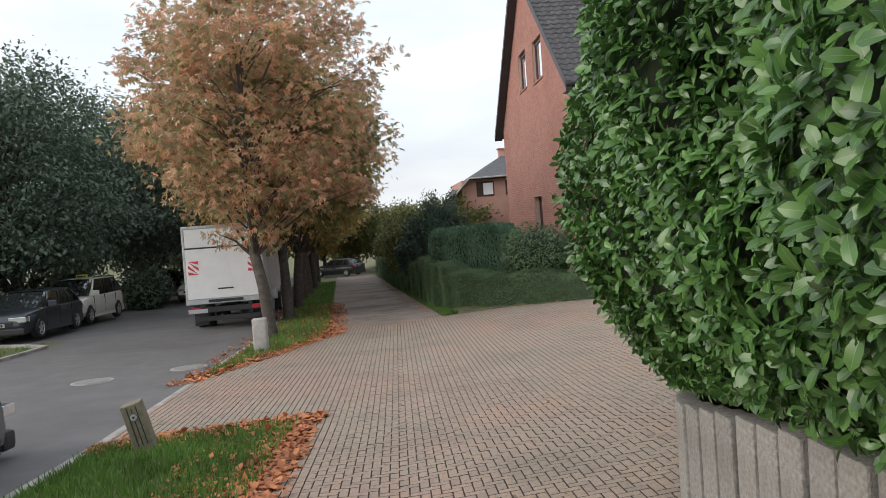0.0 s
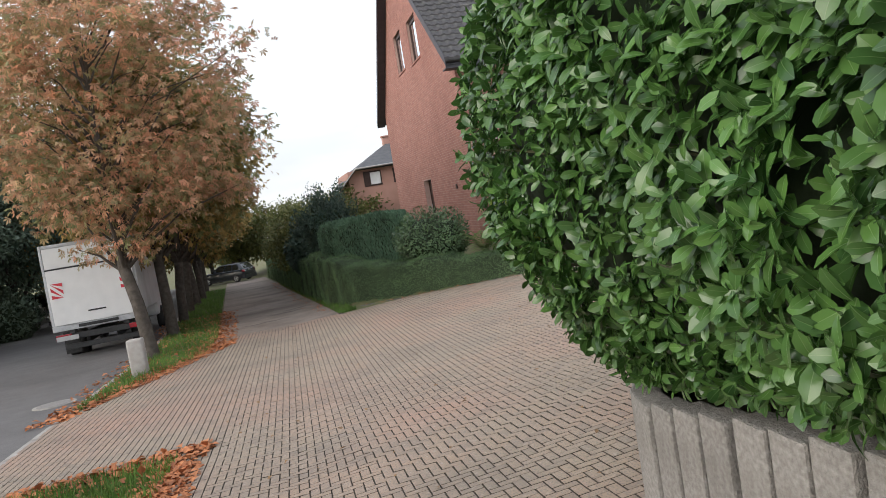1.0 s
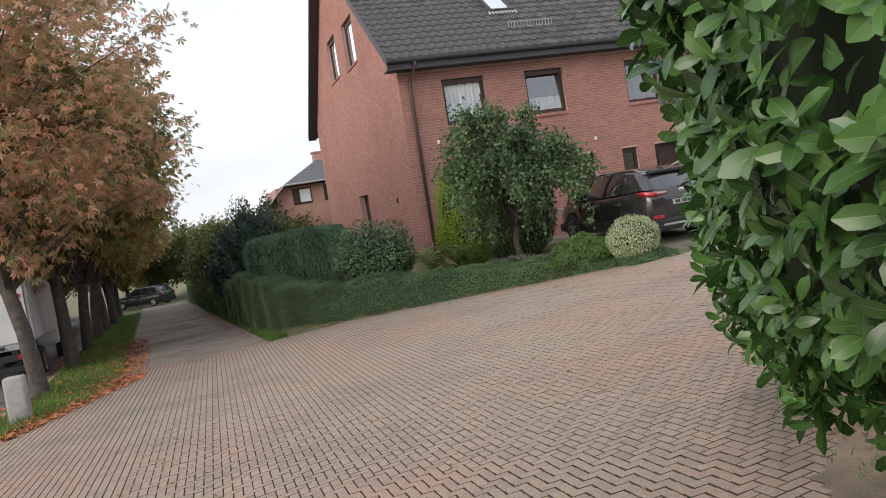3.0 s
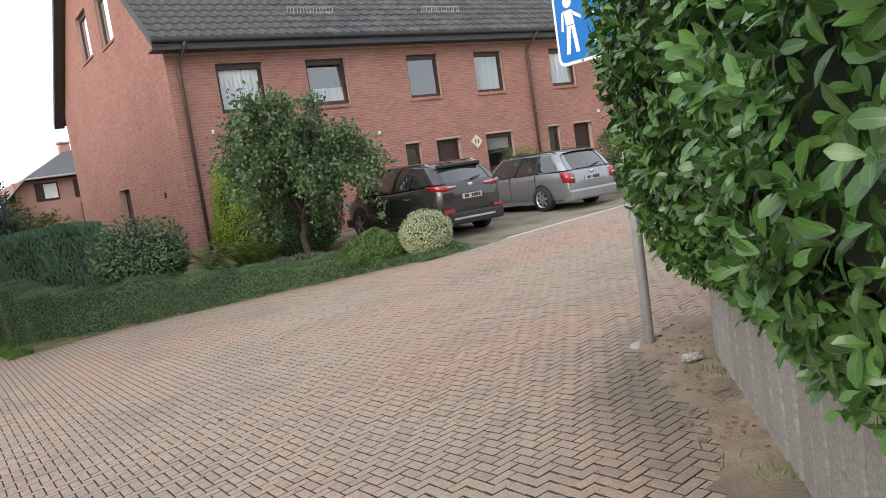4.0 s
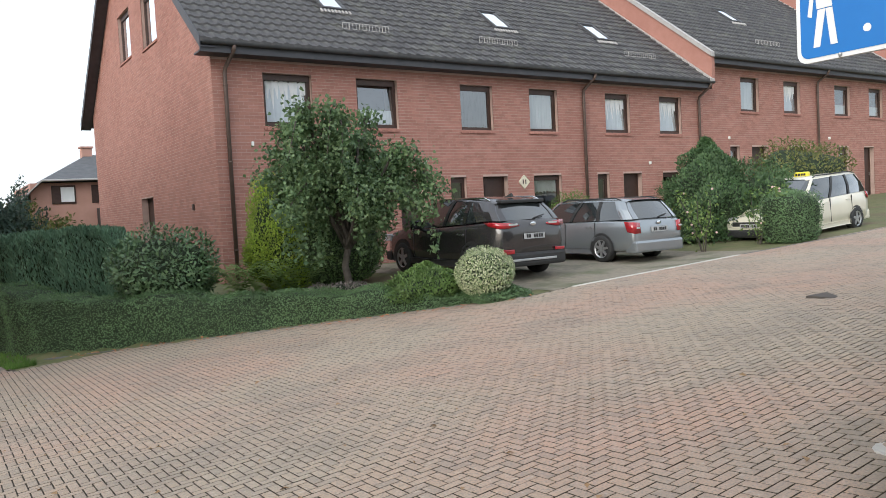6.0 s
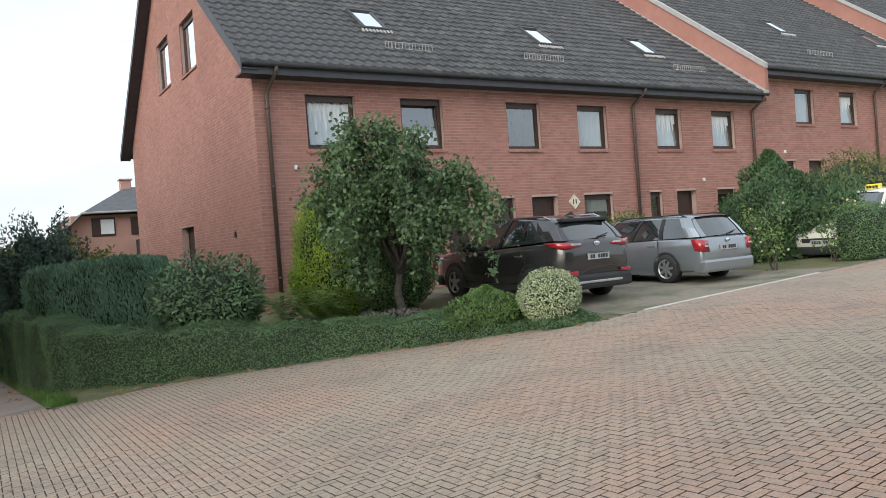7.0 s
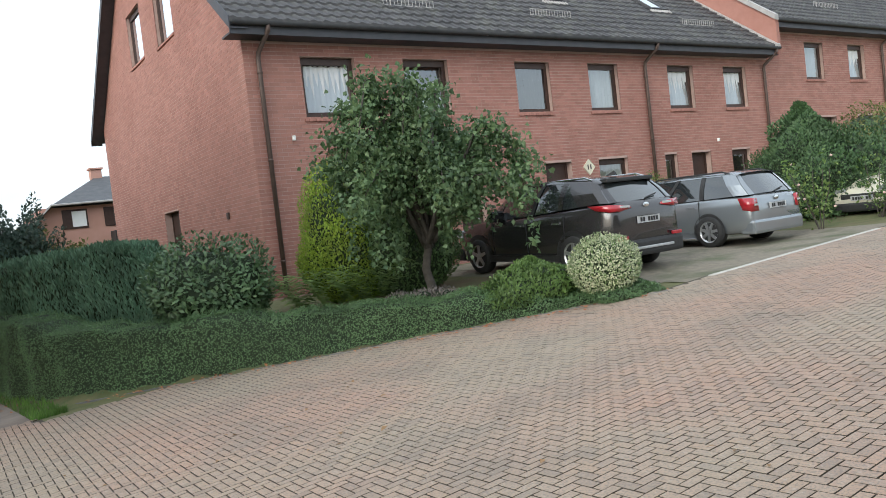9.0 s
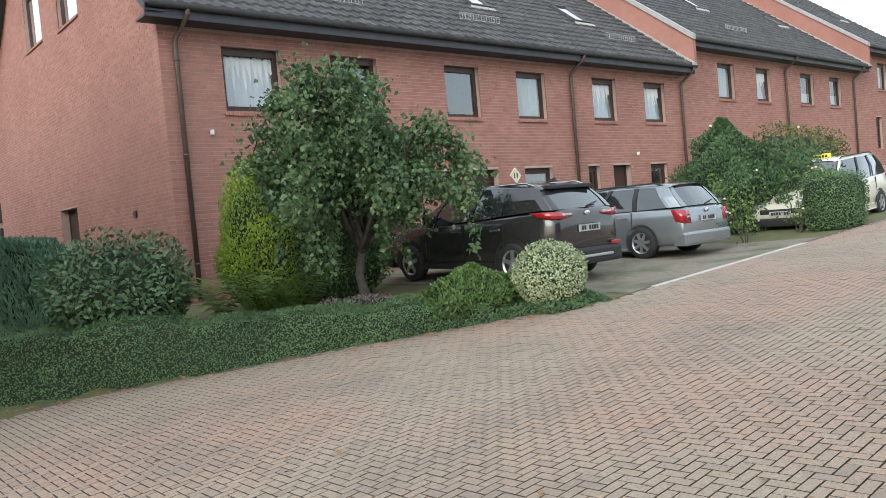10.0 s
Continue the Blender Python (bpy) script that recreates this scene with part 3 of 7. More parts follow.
def window(house, x0, x1, z0, z1, place, curtain="net", tilted=False, sill=True, deep=0.13):
    """Dark timber window set back in the wall: frame > pane, sash, sill, curtain."""
    bm = bmesh.new()
    t = 0.095
    def bar(a0, a1, b0, b1, d0=deep, d1=deep + 0.07):
        vs = [bm.verts.new(place(a, d, z)) for a in (a0, a1) for d in (d0, d1) for z in (b0, b1)]
        for f in ((0, 1, 3, 2), (4, 6, 7, 5), (0, 4, 5, 1), (2, 3, 7, 6), (0, 2, 6, 4), (1, 5, 7, 3)):
            bm.faces.new([vs[i] for i in f])
    bar(x0, x0 + t, z0, z1)
    bar(x1 - t, x1, z0, z1)
    bar(x0 + t, x1 - t, z0, z0 + t)
    bar(x0 + t, x1 - t, z1 - t - 0.06, z1)
    fr = part("window", bm, M_DARKWOOD, house, "dark brown timber window")
    d = deep + 0.035
    lean = 0.10 if tilted else 0.0
    a0, a1, b0, b1 = x0 + t, x1 - t, z0 + t, z1 - t - 0.06
    data_ob("pane", [place(a0, d, b0), place(a1, d, b0), place(a1, d + lean, b1), place(a0, d + lean, b1)], [(0, 1, 2, 3)], M_PANE, fr).visible_shadow = False
    if tilted:
        bm = bmesh.new()
        for p0, p1 in (((a0, b0), (a1, b0)), ((a1, b0), (a1, b1)), ((a1, b1), (a0, b1)), ((a0, b1), (a0, b0))):
            tube(bm, [place(p0[0], d + lean * (p0[1] > b0), p0[1]), place(p1[0], d + lean * (p1[1] > b0), p1[1])], 0.028, 4)
        part("sash", bm, M_DARKWOOD, fr, "tilted opening sash")
    if sill:
        bm = bmesh.new()
        for k in range(int((x1 - x0 + 0.1) / 0.0833)):
            s0 = x0 - 0.05 + k * 0.0833
            vs = [bm.verts.new(place(a, dd, z)) for a in (s0 + 0.004, s0 + 0.079) for dd, z in ((-0.045, z0 - 0.10), (-0.045, z0 - 0.045), (deep, z0 - 0.10), (deep, z0 - 0.005))]
            for f in ((0, 1, 3, 2), (4, 6, 7, 5), (0, 4, 5, 1), (2, 3, 7, 6), (0, 2, 6, 4), (1, 5, 7, 3)):
                bm.faces.new([vs[i] for i in f])
        part("sill", bm, M_BRICKS, fr, "sloping brick-on-edge sill")["kind"] = "stuff"
    dd = deep + 0.10
    if curtain:
        n = 40
        top = b1 if curtain != "half" else b0 + 0.42
        vs, fs = [], []
        for i in range(n + 1):
            a = a0 + (a1 - a0) * i / n
            w = 0.022 * math.sin(i * 1.35) + 0.012 * math.sin(i * 0.6)
            hem = b0 + (0.015 * math.sin(i * 0.9) if curtain != "valance" else (b1 - b0) * 0.62 + 0.05 * abs(math.sin(i * 0.55)))
            vs += [place(a, dd + w, hem), place(a, dd + w, top)]
        fs = [(2 * i, 2 * i + 2, 2 * i + 3, 2 * i + 1) for i in range(n)]
        # "dark" windows get this sheet in the dim room's colour instead of net
        data_ob("curtain", vs, fs, M_CURTAIN if curtain != "dark" else M_DIMROOM, fr, "pleated net curtain, or dark sheet for a dim room", True)
    # dark plane whose colour stands for the unlit room
    data_ob("room_shade", [place(x0, 0.75, z0), place(x1, 0.75, z0), place(x1, 0.75, z1), place(x0, 0.75, z1)], [(0, 1, 2, 3)], M_DIMROOM, fr)
    return fr


def door(house, x0, x1, z0, z1, place):
    def slab(name, boxes, parent, label=""):
        bm = bmesh.new()
        for a0, a1, b0, b1, d0, d1 in boxes:
            vs = [bm.verts.new(place(a, d, z)) for a in (a0, a1) for d in (d0, d1) for z in (b0, b1)]
            for f in ((0, 1, 3, 2), (4, 6, 7, 5), (0, 4, 5, 1), (2, 3, 7, 6), (0, 2, 6, 4), (1, 5, 7, 3)):
                bm.faces.new([vs[i] for i in f])
        return part(name, bm, M_DARKWOOD, parent, label)
    d = slab("door", [(x0 + 0.08, x1 - 0.08, z0, z1 - 0.08, 0.22, 0.26)], house, "dark brown panelled door")
    slab("jamb", [(x0, x0 + 0.08, z0, z1, 0.2, 0.28)], d)
    slab("jamb", [(x1 - 0.08, x1, z0, z1, 0.2, 0.28)], d)
    slab("lintel_frame", [(x0 + 0.08, x1 - 0.08, z1 - 0.08, z1, 0.2, 0.28)], d)
    slab("panel", [(x0 + 0.2, x1 - 0.2, z0 + 0.2, z0 + 0.9, 0.205, 0.23)], d)
    slab("panel", [(x0 + 0.2, x1 - 0.2, z0 + 1.05, z1 - 0.25, 0.205, 0.23)], d)
    bm = bmesh.new()
    tube(bm, [place(x1 - 0.16, 0.17, z0 + 1.0), place(x1 - 0.16, 0.17, z0 + 1.14)], 0.014, 8)
    part("handle", bm, M_METAL, d, "steel door handle")
    return d


def tile_roof(house, x0, x1, z_eave, y_lo=EAVE_Y, y_hi=RIDGE_Y, singles=None):
    """Front slope of dark wavy interlocking tiles, course over course."""
    run_y, pitch = 0.30, 0.30
    cols, rows = int(round((x1 - x0) / pitch)), int(round((y_hi - y_lo) / run_y))
    pitch = (x1 - x0) / cols
    prof = [(0, 0.0), (0.16, 0.026), (0.34, 0.034), (0.5, 0.016), (0.64, 0.0), (0.84, 0.004), (1.0, 0.0)]
    shape, fs = [], []
    for yy, zz in ((-0.03, -0.05), (-0.03, 0.040), (run_y, SLOPE * (run_y + 0.03) - 0.016)):
        for a, h in prof:
            shape.append((a * pitch, yy, zz + (h if zz > -0.04 else 0)))
    k = len(prof)
    for r in (0, 1):
        for c in range(k - 1):
            fs.append((r * k + c, r * k + c + 1, (r + 1) * k + c + 1, (r + 1) * k + c))
    at = [(x0 + c * pitch, y_lo + r * run_y, z_eave + r * run_y * SLOPE) for r in range(rows) for c in range(cols)]
    rr = np.random.default_rng(8)
    at = np.array(at)
    at[:, 2] += rr.normal(0, 0.002, len(at))
    pick = np.zeros(len(at), bool)
    if singles:
        pick = (at[:, 0] < singles[0]) & (at[:, 1] < singles[1])
        extra = np.cumsum(pick) > 290
        pick &= ~extra
    eye3 = np.tile(np.eye(3), (len(at), 1, 1))
    v, f = stamp(shape, fs, eye3[~pick], at[~pick])
    bm = bmesh.new()
    for vs in ([(x0, y_lo + 0.02, z_eave - 0.10), (x1, y_lo + 0.02, z_eave - 0.10), (x1, y_hi, z_eave + (y_hi - y_lo) * SLOPE - 0.08), (x0, y_hi, z_eave + (y_hi - y_lo) * SLOPE - 0.08)],
               [(x0, y_hi, z_eave + (y_hi - y_lo) * SLOPE - 0.02), (x1, y_hi, z_eave + (y_hi - y_lo) * SLOPE - 0.02), (x1, 40.3, z_eave), (x0, 40.3, z_eave)],
               [(x0, 40.3, z_eave - 0.1), (x1, 40.3, z_eave - 0.1), (x1, y_hi, z_eave + (y_hi - y_lo) * SLOPE - 0.12), (x0, y_hi, z_eave + (y_hi - y_lo) * SLOPE - 0.12)]):
        bm.faces.new([bm.verts.new(p) for p in vs])
    roof = part("roof", bm, M_FASCIA, house, "dark tiled saddle roof")
    ob = array_ob("roof_tiles", v, f, M_ROOF, roof, "dark brown-grey wavy roof tiles")
    ob["kind"] = "stuff"
    me = None
    for p in at[pick]:
        if me is None:
            ob = array_ob("roof_tile", shape, fs, M_ROOF, roof, "")
            me = ob.data
        else:
            ob = new("roof_tile", me)
            ob.parent = roof
        ob.matrix_basis = Matrix.Translation(p)
    bm = bmesh.new()
    zr = z_eave + (y_hi - y_lo) * SLOPE
    for i in range(int((x1 - x0) / 0.36)):
        tube(bm, [(x0 + i * 0.36, y_hi, zr - 0.02), (x0 + i * 0.36 + 0.38, y_hi, zr - 0.005)], [0.115, 0.13], 10)
    part("ridge_caps", bm, M_ROOF, roof, "half-round ridge caps")
    # boxed eaves, fascia and half-round gutter
    bm = bmesh.new()
    box(bm, x0, y_lo + 0.03, z_eave - 0.28, x1, FY + 0.02, z_eave - 0.24)
    box(bm, x0, y_lo + 0.02, z_eave - 0.28, x1, y_lo + 0.055, z_eave - 0.03)
    part("soffit", bm, M_FASCIA, roof, "dark boarded eaves soffit")
    n, g = 9, []
    for xx in (x0 + 0.02, x1 - 0.02):
        g += [(xx, y_lo - 0.05 - 0.075 * math.cos(math.pi * i / (n - 1)), z_eave - 0.035 - 0.08 * math.sin(math.pi * i / (n - 1))) for i in range(n)]
    data_ob("gutter", g, [(i, i + 1, n + i + 1, n + i) for i in range(n - 1)], M_GUTTER, roof, "half-round zinc gutter", True)
    return roof


def roof_light(roof, x, y, z_eave, w=0.78, ly=1.05, bright=True):
    """Roof window lying in the slope: frame > pane."""
    z = z_eave + (y - EAVE_Y) * SLOPE + 0.04
    ang = math.degrees(math.atan(SLOPE))
    ln = ly / math.cos(math.radians(ang))
    m = pose(x, y, z, ang, 0, 0)
    bm = bmesh.new()
    for a in ((0, 0, 0, w, 0.09, 0.09), (0, ln - 0.09, 0, w, ln, 0.11), (0, 0.09, 0, 0.08, ln - 0.09, 0.09), (w - 0.08, 0.09, 0, w, ln - 0.09, 0.09), (-0.08, -0.16, -0.01, w + 0.08, -0.005, 0.035)):
        box(bm, *a, bevel=0.008, m=m)
    fr = part("roof_window", bm, M_GUTTER, roof, "tilted roof window with metal flashing")
    data_ob("pane", [m @ Vector(p) for p in ((0.08, 0.09, 0.06), (w - 0.08, 0.09, 0.06), (w - 0.08, ln - 0.09, 0.06), (0.08, ln - 0.09, 0.06))], [(0, 1, 2, 3)], M_ROOFGLASS, fr)
    bm = bmesh.new()
    for i in range(9):
        tube(bm, [m @ Vector((-0.05 + i * (w + 0.1) / 8, -0.20, 0.02)), m @ Vector((-0.05 + i * (w + 0.1) / 8, -0.05, 0.04))], 0.035, 6)
    part("apron", bm, M_CAPSTONE, fr, "pale pleated lead apron")["kind"] = "stuff"


def snow_guard(roof, x0, x1, y, z_eave):
    z = z_eave + (y - EAVE_Y) * SLOPE + 0.03
    bm = bmesh.new()
    for h in (0.03, 0.2):
        tube(bm, [(x0, y, z + h), (x1, y, z + h)], 0.012, 5)
    n = int((x1 - x0) / 0.1)
    for i in range(n + 1):
        a = x0 + (x1 - x0) * i / n
        tube(bm, [(a, y, z + 0.03), (a, y, z + 0.2)], 0.009, 4)
    for a in (x0 + 0.2, x1 - 0.2):
        tube(bm, [(a, y, z - 0.05), (a, y + 0.02, z + 0.2)], 0.012, 5)
    part("snow_guard", bm, M_CAPSTONE, roof, "pale metal snow guard grid")


def downpipe(house, x, z_top, z_bot):
    bm = bmesh.new()
    tube(bm, [(x + 0.12, EAVE_Y - 0.05, z_top - 0.08), (x + 0.11, EAVE_Y - 0.03, z_top - 0.2), (x + 0.02, FY - 0.1, z_top - 0.55), (x, FY - 0.085, z_top - 0.68), (x, FY - 0.085, z_bot)], 0.05, 10)
    for z in (z_top - 1.0, (z_top + z_bot) / 2, z_bot + 0.7):
        tube(bm, [(x, FY - 0.085, z), (x, FY - 0.085, z + 0.05)], 0.058, 10)
    part("downpipe", bm, M_PIPE, house, "brown metal downpipe", True)


M_ROOFGLASS = mat("sky_lit_roof_glass", (0.9, 0.92, 0.95), (0.86, 0.88, 0.92), 1.0, 0.03, metal=1.0)
M_LAMP = mat("white_lamp_glass", (0.8, 0.8, 0.78), (0.85, 0.85, 0.83), 5, 0.3)
rng = np.random.default_rng(21)


def house_unit(x0, x1, dz, uppers, grounds, singles=None, gable=False, label=""):
    """One house of the row: wall with bricks, windows, door, roof, gutter. dz: its step up the slope."""
    house = tagged(empty("row_house"), label, "house", "brick row of houses")
    z_e = EAVE_Z + dz
    holes = [(a, b, 3.58 + dz, 4.91 + dz) for a, b, *_ in uppers] + [(a, b, z0 + dz, 2.19 + dz) for a, b, z0, *_ in grounds]
    bm = bmesh.new()
    wall_slab(bm, x0, x1, FLOOR + dz - 0.4, z_e - 0.26, holes, front)
    if not gable:
        box(bm, x0, FY + 0.3, FLOOR + dz - 0.4, x0 + 0.2, BACK_Y, z_e - 0.2)
    box(bm, x0, BACK_Y - 0.3, FLOOR + dz - 0.4, x1, BACK_Y, z_e - 0.2)
    box(bm, x0 + 0.31, FY + 0.85, 2.6 + dz, x1, BACK_Y - 0.3, 2.8 + dz)
    bmesh.ops.remove_doubles(bm, verts=bm.verts[:], dist=0.001)
    wall = part("wall", bm, M_MORTAR, house, "red brick front wall")
    cells = brick_cells(x0, x1, FLOOR + dz, z_e - 0.26, holes)
    if singles:
        one = [c for c in cells if c[0] < singles[0] and singles[1] < c[2] < singles[2] and c[1] - c[0] > 0.235][:280]
        keep = set(one)
        cells = [c for c in cells if c not in keep]
        me = None
        for c in one:
            if me is None:
                vs = [(sx, d, sz) for d in (-0.003, 0.02) for sx, sz in ((-0.12, -0.0356), (0.12, -0.0356), (0.12, 0.0356), (-0.12, 0.0356))]
                ob = array_ob("brick", vs, BRICK_FACES, M_BRICK1, wall)
                me = ob.data
            else:
                ob = new("brick", me)
                ob.parent = wall
            ob.matrix_basis = Matrix.Translation(((c[0] + c[1]) / 2, FY, (c[2] + c[3]) / 2))
    brick_mesh("brickwork", cells, front, wall, rng, M_BRICKS)
    for a, b, curtain, tilted in uppers:
        window(house, a, b, 3.58 + dz, 4.91 + dz, front, curtain, tilted)
    for a, b, z0, what in grounds:
        if what == "door":
            door(house, a, b, z0 + dz, 2.19 + dz, front)
        else:
            window(house, a, b, z0 + dz, 2.19 + dz, front, what, False)
    roof = tile_roof(house, x0 - (0.38 if gable else 0.0), x1, z_e, singles=(9.5, 26.4) if gable else None)
    return house, wall, roof


L = "red brick row house with dark tiled roof"
H1, W1, R1 = house_unit(6.1, 12.2, 0.0, [(7.38, 8.70, "net", True), (10.0, 11.28, "half", True)], [(9.0, 10.1, 1.25, "dark"), (11.2, 12.0, -0.1, "door")], (9.6, 2.25, 3.5), True, "end-of-row red brick house with a plain gable wall")
H2, W2, R2 = house_unit(12.2, 18.3, 0.0, [(13.42, 14.62, "dark", False), (16.07, 17.26, "net", False)], [(12.93, 13.5, 0.6, "dark"), (14.11, 15.07, -0.1, "door"), (16.12, 17.3, 0.9, "valance")], None, False, L)
H3, W3, R3 = house_unit(18.3, 24.6, 0.0, [(19.43, 20.63, "net", True), (22.16, 23.36, "net", True)], [(18.94, 19.5, 0.6, "dark"), (20.19, 21.12, -0.1, "door"), (22.22, 23.2, 0.9, "dark")], None, False, L)
H4, W4, R4 = house_unit(24.6, 32.4, 0.95, [(26.97, 28.17, "net", False), (29.9, 31.09, "net", True)], [(26.2, 26.8, 0.6, "dark"), (27.6, 28.7, -0.1, "door"), (30.2, 31.4, 0.9, "net")], None, False, L + " stepped up the slope")
H5, W5, R5 = house_unit(32.4, 40.2, 0.95, [(33.79, 35.1, "half", False), (36.74, 38.0, "half", False)], [(34.0, 34.9, 0.6, "dark"), (36.2, 37.1, -0.1, "door")], None, False, L + " stepped up the slope")
H6, W6, R6 = house_unit(40.2, 48.0, 1.95, [(42.6, 43.8, "net", False), (45.4, 46.6, "net", False)], [(42.0, 42.8, 0.6, "dark"), (44.0, 45.0, -0.1, "door")], None, False, L + " up the slope")

# gable end with its two attic windows and one slit of a side window
def gable_top(y):
    return min(EAVE_Z - 0.12 + SLOPE * (y - EAVE_Y), EAVE_Z - 0.12 + SLOPE * (40.3 - y))


G_HOLES = [(29.0, 30.67, 6.68, 8.25), (32.3, 34.0, 6.85, 8.42), (30.75, 32.35, 0.0, 2.13)]
bm = bmesh.new()
wall_slab(bm, FY + 0.015, BACK_Y, FLOOR - 1.2, 5.2, [G_HOLES[2]], gable_place)
for y0, y1, holes in ((FY, 29.0, []), (29.0, 30.67, [G_HOLES[0]]), (30.67, 32.3, []), (32.3, 34.0, [G_HOLES[1]]), (34.0, BACK_Y, [])):
    cut = [y0, y1] if not (y0 < RIDGE_Y < y1) else [y0, RIDGE_Y, y1]
    for c0, c1 in zip(cut, cut[1:]):
        spans = [(5.2, None)] if not holes else [(5.2, holes[0][2]), (holes[0][3], None)]
        for lo, hi in spans:
            t0, t1 = (gable_top(c0), gable_top(c1)) if hi is None else (hi, hi)
            vs = [bm.verts.new(gable_place(a, d, z)) for d in (0.003, 0.3) for a, z in ((c0, lo), (c1, lo), (c1, max(t1, lo + 0.01)), (c0, max(t0, lo + 0.01)))]
            for f in ((0, 1, 2, 3), (4, 7, 6, 5), (0, 4, 5, 1), (1, 5, 6, 2), (2, 6, 7, 3), (3, 7, 4, 0)):
                bm.faces.new([vs[i] for i in f])
gable_wall = part("gable_wall", bm, M_MORTAR, H1, "tall red brick gable wall")
brick_mesh("brickwork", brick_cells(FY - 0.002, BACK_Y, FLOOR - 1.0, 10.9, G_HOLES, gable_top), gable_place, gable_wall, rng, M_BRICKS)
for (a, b, z0, z1), c in zip(G_HOLES[:2], ("half", "half")):
    window(H1, a, b, z0, z1, gable_place, c, False, True, 0.10)
door(H1, *G_HOLES[2], gable_place)
# verge boards along the gable's two rakes
bm = bmesh.new()
for ya, yb in ((EAVE_Y - 0.03, RIDGE_Y), (40.35, RIDGE_Y)):
    za, zb = EAVE_Z - 0.20, EAVE_Z + SLOPE * (RIDGE_Y - EAVE_Y) - 0.20
    for xa, xb, h0, h1 in ((5.70, 5.725, 0.0, 0.27), (5.725, 6.09, 0.02, 0.045)):
        vs = [bm.verts.new((x, y, z + h)) for x in (xa, xb) for y, z in ((ya, za), (yb, zb)) for h in (h0, h1)]
        for f in ((0, 1, 3, 2), (4, 6, 7, 5), (0, 4, 5, 1), (2, 3, 7, 6), (0, 2, 6, 4), (1, 5, 7, 3)):
            bm.faces.new([vs[i] for i in f])
part("verge_board", bm, M_FASCIA, R1, "slate-grey verge boards along the gable")
# parapet strips where the row steps up
for hs, x, dz in ((H4, 24.6, 0.95), (H6, 40.2, 1.95)):
    bm = bmesh.new()
    prev = dz - (0.95 if dz < 1 else 1.0)
    pts = [(EAVE_Y - 0.05, EAVE_Z + prev - 0.3), (RIDGE_Y, EAVE_Z + prev + SLOPE * 8.25 - 0.3), (RIDGE_Y, EAVE_Z + dz + SLOPE * 8.25 - 0.05), (EAVE_Y - 0.05, EAVE_Z + dz - 0.05)]
    vs = [bm.verts.new((xx, y, z)) for xx in (x - 0.12, x + 0.05) for y, z in pts]
    for f in ((3, 2, 1, 0), (4, 5, 6, 7), (0, 1, 5, 4), (1, 2, 6, 5), (2, 3, 7, 6), (3, 0, 4, 7)):
        bm.faces.new([vs[i] for i in f])
    part("step_wall", bm, M_BRICKS, hs, "red strip of gable above the lower roof")
    bm = bmesh.new()
    for xx, h, zz in ((x - 0.16, 0.16, EAVE_Z + dz), (x - 0.20, 0.12, EAVE_Z + prev)):
        pts = [(EAVE_Y - 0.1, zz - 0.08), (RIDGE_Y, zz + SLOPE * 8.25 - 0.08), (RIDGE_Y, zz + SLOPE * 8.25 + h - 0.06), (EAVE_Y - 0.1, zz + h - 0.06)]
        vs = [bm.verts.new((q, y, z)) for q in (xx - 0.03, xx + 0.16) for y, z in pts]
        for f in ((3, 2, 1, 0), (4, 5, 6, 7), (0, 1, 5, 4), (1, 2, 6, 5), (2, 3, 7, 6), (3, 0, 4, 7)):
            bm.faces.new([vs[i] for i in f])
    part("verge_capping", bm, M_CAPSTONE, hs, "pale grey verge capping")
for rf, x, y, ze in ((R1, 9.82, 25.7, EAVE_Z), (R2, 16.0, 25.7, EAVE_Z), (R3, 20.7, 25.7, EAVE_Z), (R4, 30.2, 26.8, EAVE_Z + 0.95), (R5, 37.6, 26.8, EAVE_Z + 0.95), (R6, 45.0, 26.8, EAVE_Z + 1.95)):
    roof_light(rf, x, y, ze)
for rf, x0, x1, y, ze in ((R1, 9.95, 11.4, 24.73, EAVE_Z), (R2, 14.6, 16.1, 24.73, EAVE_Z), (R3, 21.1, 22.7, 24.8, EAVE_Z), (R4, 29.2, 30.9, 25.0, EAVE_Z + 0.95)):
    snow_guard(rf, x0, x1, y, ze)
downpipe(H1, 6.40, EAVE_Z, -0.2)
downpipe(H3, 18.35, EAVE_Z, -0.2)
downpipe(H3, 24.28, EAVE_Z, -0.2)
downpipe(H5, 32.3, EAVE_Z + 0.95, 0.6)
downpipe(H5, 39.3, EAVE_Z + 0.95, 0.6)
# wall lamps
for hs, x, z in ((H1, 7.0, 3.13), (H1, 12.05, 2.62), (H3, 21.51, 2.54), (H4, 26.09, 3.47), (H5, 33.2, 3.52)):
    bm = bmesh.new()
    box(bm, x - 0.03, FY - 0.09, z - 0.055, x + 0.03, FY - 0.006, z + 0.055, bevel=0.015)
    part("wall_lamp", bm, M_LAMP, hs, "small white outdoor lamp box")
# the enamel number plaque hung cornerwise, its figures as bars
bm = bmesh.new()
box(bm, -0.16, 0, -0.16, 0.16, 0.02, 0.16, bevel=0.03, m=pose(15.70, FY - 0.03, 2.0, 0, 45, 0))
plaque = part("plaque", bm, mat("cream_enamel", (0.72, 0.66, 0.52), (0.76, 0.7, 0.56), 5, 0.3), H2, "cream enamel plaque hung cornerwise")
bm = bmesh.new()
for dx in (-0.07, 0.035):
    box(bm, 15.70 + dx, FY - 0.038, 1.93, 15.70 + dx + 0.035, FY - 0.031, 2.07)
part("mark", bm, M_DARKWOOD, plaque)
bm = bmesh.new()
box(bm, 6.06, 26.35, 1.60, 6.095, 26.5, 1.75, bevel=0.006)
